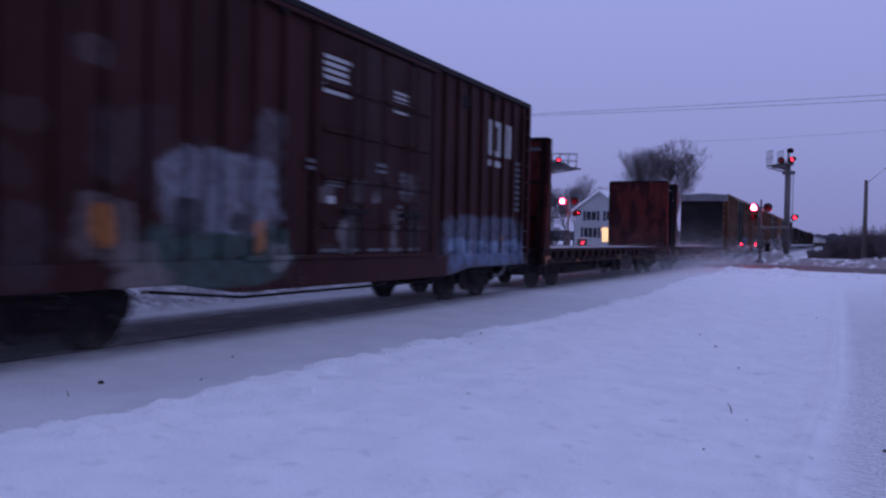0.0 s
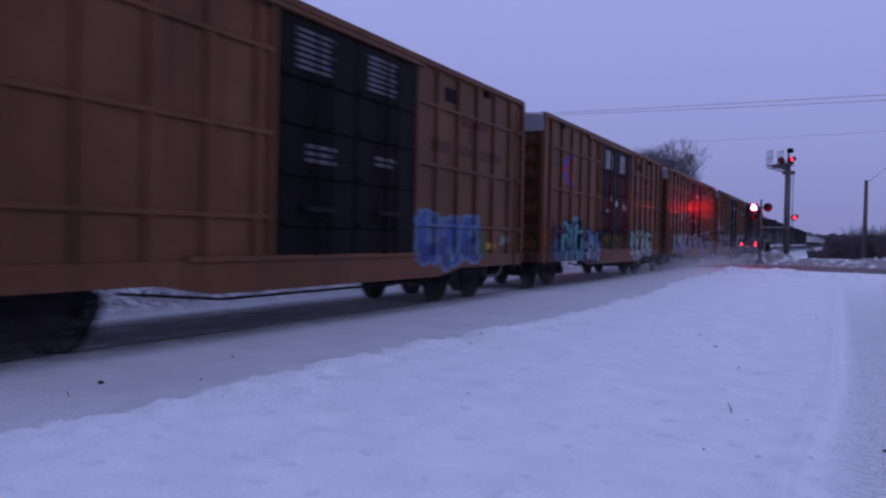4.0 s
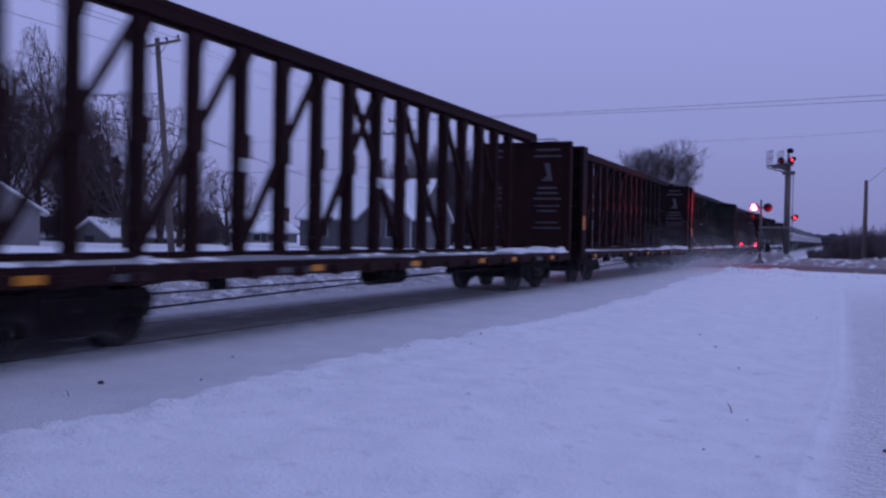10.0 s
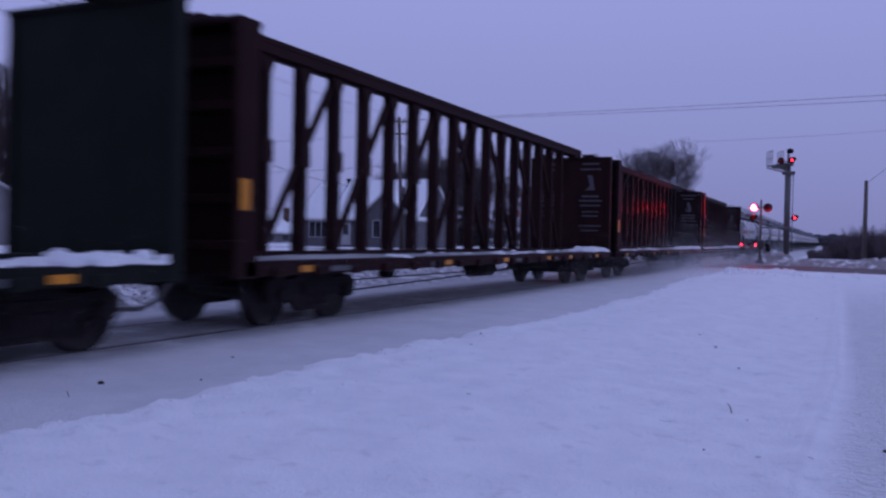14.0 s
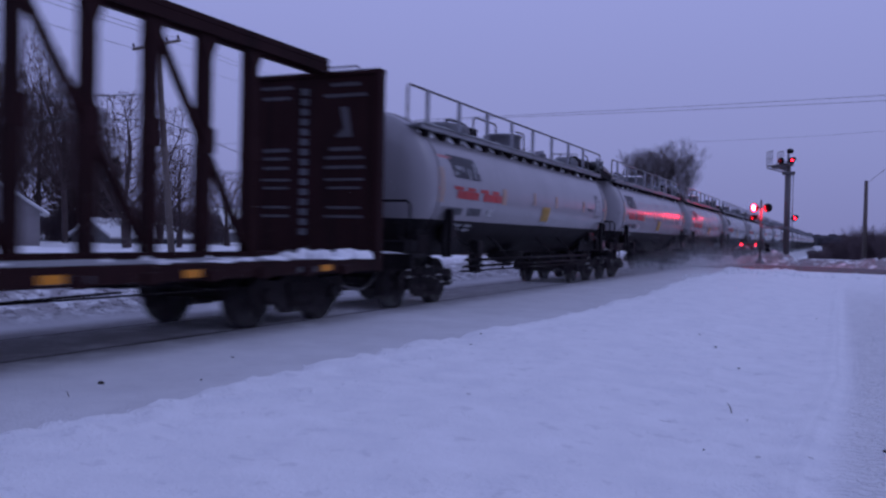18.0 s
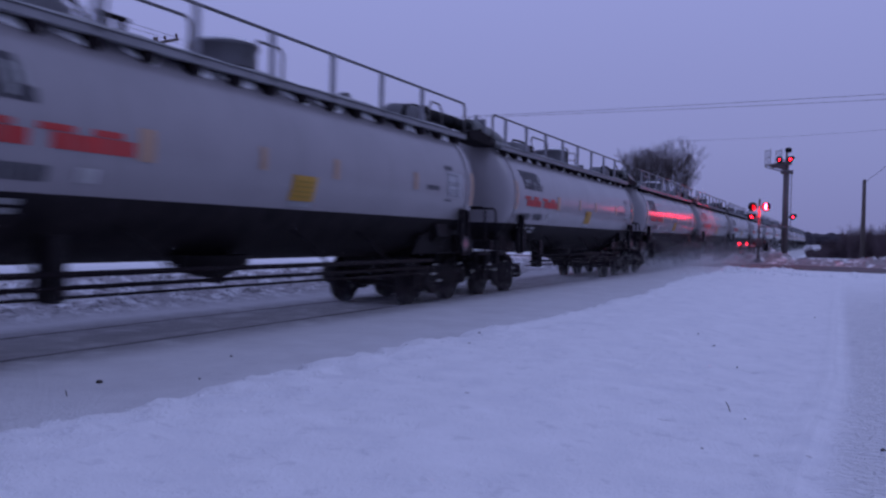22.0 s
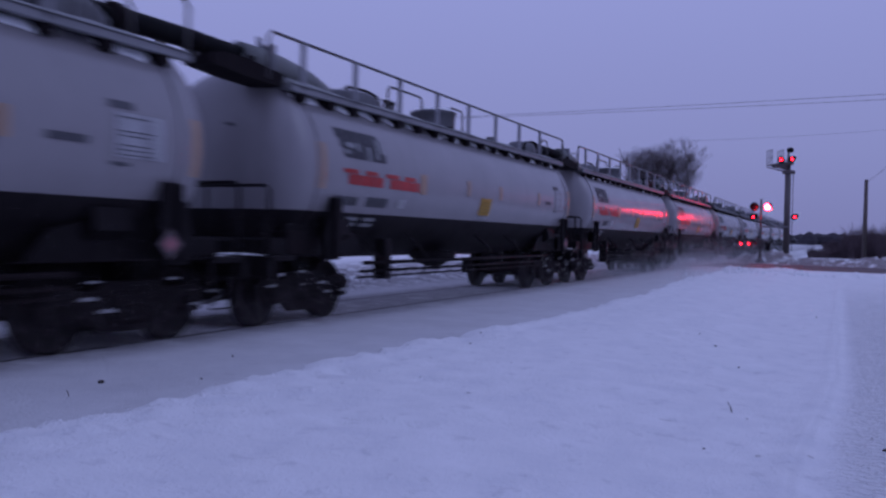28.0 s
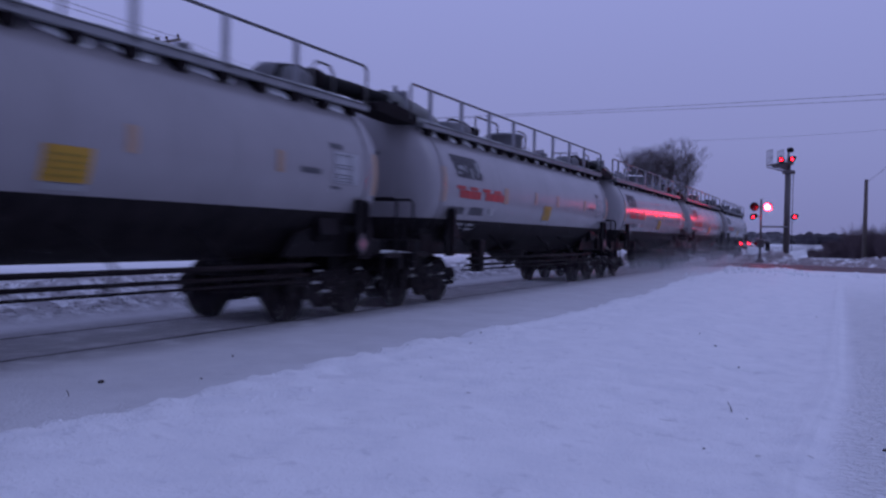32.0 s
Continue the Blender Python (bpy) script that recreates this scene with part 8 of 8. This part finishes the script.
def crown_tree_meshes(width, clear, seed, n, form=1.0, droop=0.0, lean=0.0, thin=0.007, swell=2.15, reach=0.36):
    """A ten-metre tree grown towards points strewn through its crown. width: the crown's; clear: height of the first limbs;
    form: above 1 narrows to the top; droop: how far the last twigs hang; lean: sideways offset of the tip."""
    rng = np.random.default_rng(seed)
    rnd = random.Random(seed)
    pts = []
    while len(pts) < n:
        z = rng.uniform(clear, 10.0)
        u = (z - clear) / (10.0 - clear)
        r = width / 2 * min(1.0, 2.6 * u + 0.35) * max(0.0, 1 - u ** (2.4 / form)) ** (0.5 * form) * (0.85 + 0.15 * math.sin(seed + 5 * u))
        a, q = rng.uniform(0, 6.283), r * math.sqrt(rng.uniform(0, 1))
        pts.append((q * math.cos(a) + lean * u, q * math.sin(a), z))
    goal = np.array(pts)
    step = 0.20
    nodes, up = [np.array((0.0, 0.0, 0.0))], [-1]
    for k in range(int(clear * 1.15 / step)):
        nodes.append(nodes[-1] + np.array((rng.normal(0, 0.015) + 0.012 * lean, rng.normal(0, 0.015), step)))
        up.append(len(nodes) - 2)
    P = np.array(nodes)
    dist = np.linalg.norm(goal[:, None] - P[None], axis=2)
    near, best = dist.argmin(1), dist.min(1)
    grown = collections.Counter()
    for turn in range(150):
        if not len(goal):
            break
        pull = collections.defaultdict(lambda: np.zeros(3))
        for g, k, d in zip(goal, near, best):
            pull[int(k)] += (g - nodes[k]) / max(d, 0.01)
        fresh = []
        for k, v in pull.items():
            if grown[k] > 3:
                continue
            grown[k] += 1
            d = v / max(1e-6, np.linalg.norm(v)) + rng.normal(0, 0.20, 3) + np.array((0, 0, 0.08))
            if up[k] >= 0:
                d = d / np.linalg.norm(d) + (nodes[k] - nodes[up[k]]) / step * 0.7
            nodes.append(nodes[k] + d / np.linalg.norm(d) * step)
            up.append(k)
            fresh.append(len(nodes) - 1)
        if not fresh:
            break
        F = np.array([nodes[k] for k in fresh])
        d2 = np.linalg.norm(goal[:, None] - F[None], axis=2)
        better = d2.min(1) < best
        near = np.where(better, np.array(fresh)[d2.argmin(1)], near)
        best = np.minimum(best, d2.min(1))
        keep = best > reach
        goal, near, best = goal[keep], near[keep], best[keep]
    tip = [True] * len(nodes)
    for k in up[1:]:
        tip[k] = False
    area = [0.0] * len(nodes)
    rad = [thin] * len(nodes)
    for k in range(len(nodes) - 1, 0, -1):
        rad[k] = max(thin, area[k] ** (1 / swell))
        area[up[k]] += rad[k] ** swell
    wood, twigs = Shape(), Shape()
    for k in range(1, len(nodes)):
        a, b = Vector(nodes[up[k]]), Vector(nodes[k])
        thick = rad[k] > 0.045
        base = rad[up[k]] if up[k] > 0 else rad[k] * 1.35
        (wood if thick else twigs).cyl(a, b, min(base, rad[k] * 1.35), rad[k], 7 if thick else 3, caps=False)
        if rad[k] < 0.03 and (tip[k] or rnd.random() < 0.55):
            for q in range(2 if tip[k] else 1):
                d = ((b - a).normalized() + Vector((rnd.uniform(-1, 1), rnd.uniform(-1, 1), rnd.uniform(-0.4, 0.8))) * 0.8).normalized()
                e = b + d * rnd.uniform(0.2, 0.45)
                twigs.cyl(b, e, thin, thin * 0.8, 3, caps=False)
                if droop > 0:
                    f = e + Vector((d.x * 0.25, d.y * 0.25, -rnd.uniform(0.4, 1.0))).normalized() * droop * rnd.uniform(0.5, 1.2)
                    twigs.cyl(e, f, thin * 0.8, thin * 0.6, 3, caps=False)
    return wood.mesh("trunk", M_BARK), twigs.mesh("crown", M_TWIGS)


TREES = [crown_tree_meshes(10.4, 1.7, 3, 1900, 0.75, thin=0.012, swell=1.95, reach=0.30), crown_tree_meshes(12.5, 2.2, 8, 1800, 0.62, thin=0.014, swell=1.95, reach=0.30),
         crown_tree_meshes(4.8, 2.4, 5, 2600, 1.45, 0.6, -1.5, 0.0072, reach=0.21), crown_tree_meshes(5.2, 2.2, 11, 3200, 1.0, 0.2, 0.2, 0.009, reach=0.20),
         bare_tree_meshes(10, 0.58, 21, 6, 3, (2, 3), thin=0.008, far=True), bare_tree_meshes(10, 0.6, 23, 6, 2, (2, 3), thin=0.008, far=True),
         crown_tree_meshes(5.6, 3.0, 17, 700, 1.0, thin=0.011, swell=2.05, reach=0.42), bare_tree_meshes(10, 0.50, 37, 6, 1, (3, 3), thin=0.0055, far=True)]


def tree(kind, x, y, h, turn, label="bare leafless tree with fine dark twigs"):
    t = thing("tree", Matrix.LocRotScale((x, y, -0.1), Euler((0, 0, radians(turn))), Vector((h / 10,) * 3)), label, "tree", "bare trees beyond the track")
    part("trunk", TREES[kind][0], None, t)
    part("crown", TREES[kind][1], None, t)


for k, x, y, h, a, label in ((2, -58.4, 52.2, 18.0, 40, "tall leaning birch with hanging fine twigs"), (0, -43.5, 43.9, 10.5, 75, "broad bare tree with an open rounded crown"),
                             (0, -43.1, 48.5, 7.3, 250, "small bare tree behind the pole"), (1, -48.3, 60.3, 6.6, 10, "small round-crowned bare tree before the low house"),
                             (6, -30.2, 85.2, 10.9, 30, "slender open-branched bare tree by the road sign")):
    tree(k, x, y, h, a, label)
for k, x, y, h, a in ((3, -66.0, 52.5, 15.6, 190), (3, -67.6, 51.2, 15.0, 20), (3, -63.4, 53.6, 14.2, 100), (3, -62.4, 55.6, 13.4, 310), (3, -61.6, 57.0, 12.6, 222), (2, -69.5, 53.0, 15.4, 200), (3, -62.5, 59.3, 12.2, 45),
                      (1, -56.0, 60.5, 8.4, 145), (4, -47.6, 99.2, 14.2, 10), (5, -44.4, 102.6, 12.8, 65), (4, -50.5, 98.0, 11.5, 150),
                      (5, -41.6, 103.5, 11.5, 330), (7, -23.6, 125.0, 16.2, 0), (7, -26.6, 124.0, 15.2, 100), (7, -21.0, 126.5, 15.6, 200), (4, -33.5, 116.0, 10.4, 90), (4, -45.8, 101.0, 13.6, 77), (5, -37.4, 104.5, 9.6, 200)):
    tree(k, x, y, h, a)


def spruce_mesh(seed):
    """Whorls of drooping boughs, each a spine with ragged sprays of needles; gaps between the tiers."""
    rnd = random.Random(seed)
    vs, fs = [], []
    z = 0.5
    while z < 9.95:
        full = 3.0 * (1 - z / 10.05) ** 0.75 + 0.1
        for q in range(rnd.randint(9, 13)):
            a = rnd.random() * 6.283
            ln = full * rnd.uniform(0.55, 1.12)
            out = Vector((math.cos(a), math.sin(a), 0))
            side = Vector((-math.sin(a), math.cos(a), 0))
            fall = rnd.uniform(0.15, 0.5)
            m = max(3, int(ln / 0.22))
            for k in range(m):
                u = (k + rnd.random() * 0.6) / m
                p = out * (ln * u) + Vector((0, 0, z - fall * ln * u * (1.2 - 0.7 * u) + rnd.uniform(-0.08, 0.08)))
                for sgn in (-1, 1):
                    d = (out * 0.6 + side * sgn * rnd.uniform(0.3, 1.1) + Vector((0, 0, rnd.uniform(-0.7, 0.25)))).normalized() * rnd.uniform(0.22, 0.44) * (1.1 - 0.4 * u)
                    w = d.cross(Vector((rnd.uniform(-1, 1), rnd.uniform(-1, 1), 1))).normalized() * 0.12
                    n = len(vs)
                    vs += [p, p + d * 0.5 + w, p + d, p + d * 0.5 - w]
                    fs.append((n, n + 1, n + 2, n + 3))
        z += rnd.uniform(0.14, 0.30)
    return Shape().add(vs, fs).mesh("crown", M_NEEDLE)


SPRUCE = [spruce_mesh(3), spruce_mesh(8), spruce_mesh(15)]
SPRUCE_TRUNK = Shape().cyl((0, 0, 0), (0, 0, 9.7), 0.15, 0.02, 8).mesh("trunk", M_BARK)
for i, (x, y, h, w) in enumerate(((-66.5, 62.8, 10.4, 1.15), (-65.2, 64.2, 8.6, 1.2), (-69.0, 62.0, 8.8, 1.2), (-67.6, 62.4, 7.6, 1.3), (-44.6, 104.0, 11.3, 0.95), (-43.1, 104.2, 10.6, 0.9), (-39.6, 103.5, 8.6, 0.85), (-33.9, 104.8, 9.6, 0.9), (-37.2, 106.0, 6.6, 0.9), (-46.9, 103.5, 9.4, 1.0))):
    t = thing("spruce", Matrix.LocRotScale((x, y, -0.1), Euler((0, 0, i * 1.3)), Vector((h / 10 * w, h / 10 * w, h / 10))), "ragged dark green spruce", "tree", "spruces beyond the track")
    part("trunk", SPRUCE_TRUNK, None, t)
    part("crown", SPRUCE[i % 3], None, t)


# ---- scrub by the road and the far woods ----
M_SCRUB = worn("scrub_twigs", (0.115, 0.082, 0.092), (0.07, 0.05, 0.056), 0.4, 0.9)


def brush(name, spots, label, seed, n, hmin, hmax, r=0.02):
    rnd = random.Random(seed)
    s = Shape()
    for i in range(n):
        x0, x1, y0, y1, z = spots[i % len(spots)]
        x, y = rnd.uniform(x0, x1), rnd.uniform(y0, y1)
        h = rnd.uniform(hmin, hmax) * (0.75 + 0.35 * math.sin(x * 1.7) * math.sin(y * 0.9 + 1))
        p = Vector((x, y, z))
        d = Vector((rnd.uniform(-0.35, 0.35), rnd.uniform(-0.35, 0.35), 1)).normalized()
        q = p + d * h * 0.55
        s.cyl(p, q, r, r * 0.8, 3, caps=False)
        for k in range(4):
            e = q + Vector((rnd.uniform(-0.5, 0.5), rnd.uniform(-0.5, 0.5), rnd.uniform(0.3, 1))).normalized() * h * rnd.uniform(0.3, 0.55)
            s.cyl(q, e, r * 0.75, r * 0.35, 3, caps=False)
    ob = part(name, s, M_SCRUB)
    return tagged(ob, label, "bushes", kind="stuff")


brush("scrub", [(0.2, 9.5, 100, 112, -0.3), (1.0, 9.0, 92, 104, -0.3), (3.2, 12, 84, 96, -0.3)], "dense dark leafless scrub beside the road", 4, 5000, 1.6, 3.8, 0.022)
brush("thicket", [(-70, -57, 57, 66, -0.1), (-64, -56, 64, 70, -0.1)], "dense brown leafless thicket behind the houses", 8, 3200, 2.2, 4.6, 0.022)
brush("scrub", [(-2.5, -1.0, 82, 90, -0.2)], "low brown brush on the snow", 6, 420, 0.7, 1.3, 0.02)
brush("scrub", [(-1.5, 0.4, 104, 114, -0.3)], "thin leafless scrub behind the brush", 9, 500, 1.3, 2.5, 0.02)


def far_woods():
    rnd = random.Random(12)
    s = Shape()
    for i in range(1500):
        a = radians(rnd.uniform(-62, 62))
        d = rnd.uniform(620, 900)
        x, y = -d * math.sin(a) + 5, d * math.cos(a)
        h = rnd.uniform(7.5, 10.5) * (0.9 + 0.1 * math.sin(a * 9))
        w = rnd.uniform(9, 16)
        m = Matrix.Translation((x, y, -0.6))
        ph = rnd.random() * 6
        s.lathe([(w * (0.45 + 0.08 * math.sin(ph)), 0), (w * 0.55, h * 0.35), (w * 0.42, h * 0.7), (w * 0.16, h * 0.95), (0.05, h)], m, 7, False)
    ob = part("far_woods", s, worn("far_wood", (0.05, 0.045, 0.055), (0.03, 0.027, 0.033), 0.5, 0.9))
    tagged(ob, "distant belt of leafless woods on the horizon", "woods", kind="stuff")


far_woods()


# ---- snow dust whirled up along the train: loose flakes that travel with it ----
def flakes(name, c, r, g):
    """A cloud of three-cornered flakes about the given centres."""
    n = len(c)
    a = g.normal(size=(n, 3))
    a /= np.linalg.norm(a, axis=1)[:, None]
    b = np.cross(a, g.normal(size=(n, 3)))
    b /= np.linalg.norm(b, axis=1)[:, None]
    a, b = a * r[:, None], b * r[:, None]
    vs = np.stack([c + a, c - a * 0.5 + b * 0.87, c - a * 0.5 - b * 0.87], 1).reshape(-1, 3)
    me = bpy.data.meshes.new(name)
    me.from_pydata(vs.tolist(), [], np.arange(n * 3).reshape(-1, 3).tolist())
    me.materials.append(M_SNOW)
    return me


def dust_mesh(length, count, seed):
    g = np.random.default_rng(seed)
    x, y = g.normal(1.3, 0.9, count), g.uniform(0, length, count)
    z = 0.02 + np.minimum(2.2, g.exponential(0.36, count))
    return flakes("snow_dust", np.stack([x, y, z], 1), g.uniform(0.0022, 0.0046, count), g)


DUST = dust_mesh(18.0, 34000, 2)
for i in range(29):
    ob = part("snow_dust", DUST, None)
    ob.location = (TRACK_X, 4.0 + i * 18.0, 0)
    tagged(ob, "fine snow dust whirled up beside the wheels", "snow dust", kind="stuff")
    CARS.append((ob, 4.0 + i * 18.0))


# ---- the haze of fine snow that hangs about the crossing while the train goes through ----
def hanging_haze(count, seed):
    g = np.random.default_rng(seed)
    half = count // 2
    x = g.normal(1.1, 1.5, count)
    y = np.concatenate([g.normal(9.0, 7.0, half), 12 + 74.0 * g.random(count - half) ** 0.9])
    z = np.minimum(0.03 + np.concatenate([g.exponential(0.42, half), g.exponential(0.85, count - half)]), 4.2)
    return flakes("snow_haze", np.stack([x, y, z], 1), g.uniform(0.0045, 0.0095, count), g)


HAZE = new("snow_dust", hanging_haze(340000, 5))
HAZE.location = (TRACK_X, 38.0, 0)
tagged(HAZE, "thin haze of fine snow hanging over the crossing", "snow dust", kind="stuff")


# ---- what moves ----
FLASH_PERIOD, FLASH_FIRST = 0.993, 0.09


def motions():
    # lag: metres the train trails an even speed, set to fit the camera's view
    lag = [(0.0, 0.0), (5.0, 0.0), (11.0, 0.0), (12.0, -0.12), (13.0, -0.15), (14.0, -0.13), (15.0, -0.16), (16.5, -0.10), (18.0, 0.0),
           (19.0, -0.22), (20.0, -0.44), (21.0, -0.66), (22.0, -0.88), (23.0, -1.10), (24.0, -0.88), (25.0, -1.10), (28.0, -1.76), (29.0, -1.98), (30.0, -2.20), (32.0, -2.64)]
    for car, y0 in CARS:
        walk(car, [(t, pose(TRACK_X, y0 - SPEED * t + late, 0)) for t, late in lag])
    # the haze drifts slowly along with the draught of the train
    walk(HAZE, [(0.0, pose(TRACK_X, 38.0, 0)), (CLIP, pose(TRACK_X, 35.5, 0))])
    # wheels turn: one wheelset is keyed frame by frame for each axle place, the rest share its keys
    keyed = {}
    turn = math.degrees(SPEED / 0.457) / FPS
    for ob, y in WHEELSETS:
        k = round(y, 3)
        if k not in keyed:
            walk(ob, [(i / FPS, pose(0, y, 0.457, (turn * i) % 360)) for i in range(int(CLIP * FPS) + 1)])
            keyed[k] = ob.animation_data
        else:
            ob.rotation_mode = "QUATERNION"
            ob.animation_data_create()
            ob.animation_data.action = keyed[k].action
            ob.animation_data.action_slot = keyed[k].action_slot
    # crossing lamps: each lens turns its lit or its dark face outward
    for ob, base, first in FLASHERS:
        a, t = (0 if first else 180), FLASH_FIRST     # first: lit at the start
        rows = [(0.0, base @ pose(0, 0, 0, 0, 0, a))]
        while t < CLIP - 0.1:
            rows.append((t, base @ pose(0, 0, 0, 0, 0, a)))
            rows.append((t + 1 / FPS, base @ pose(0, 0, 0, 0, 0, a + 60)))
            rows.append((t + 2 / FPS, base @ pose(0, 0, 0, 0, 0, a + 120)))
            a += 180
            rows.append((t + 3 / FPS, base @ pose(0, 0, 0, 0, 0, a)))
            t += FLASH_PERIOD / 2
        rows.append((CLIP, base @ pose(0, 0, 0, 0, 0, a)))
        walk(ob, rows)


motions()
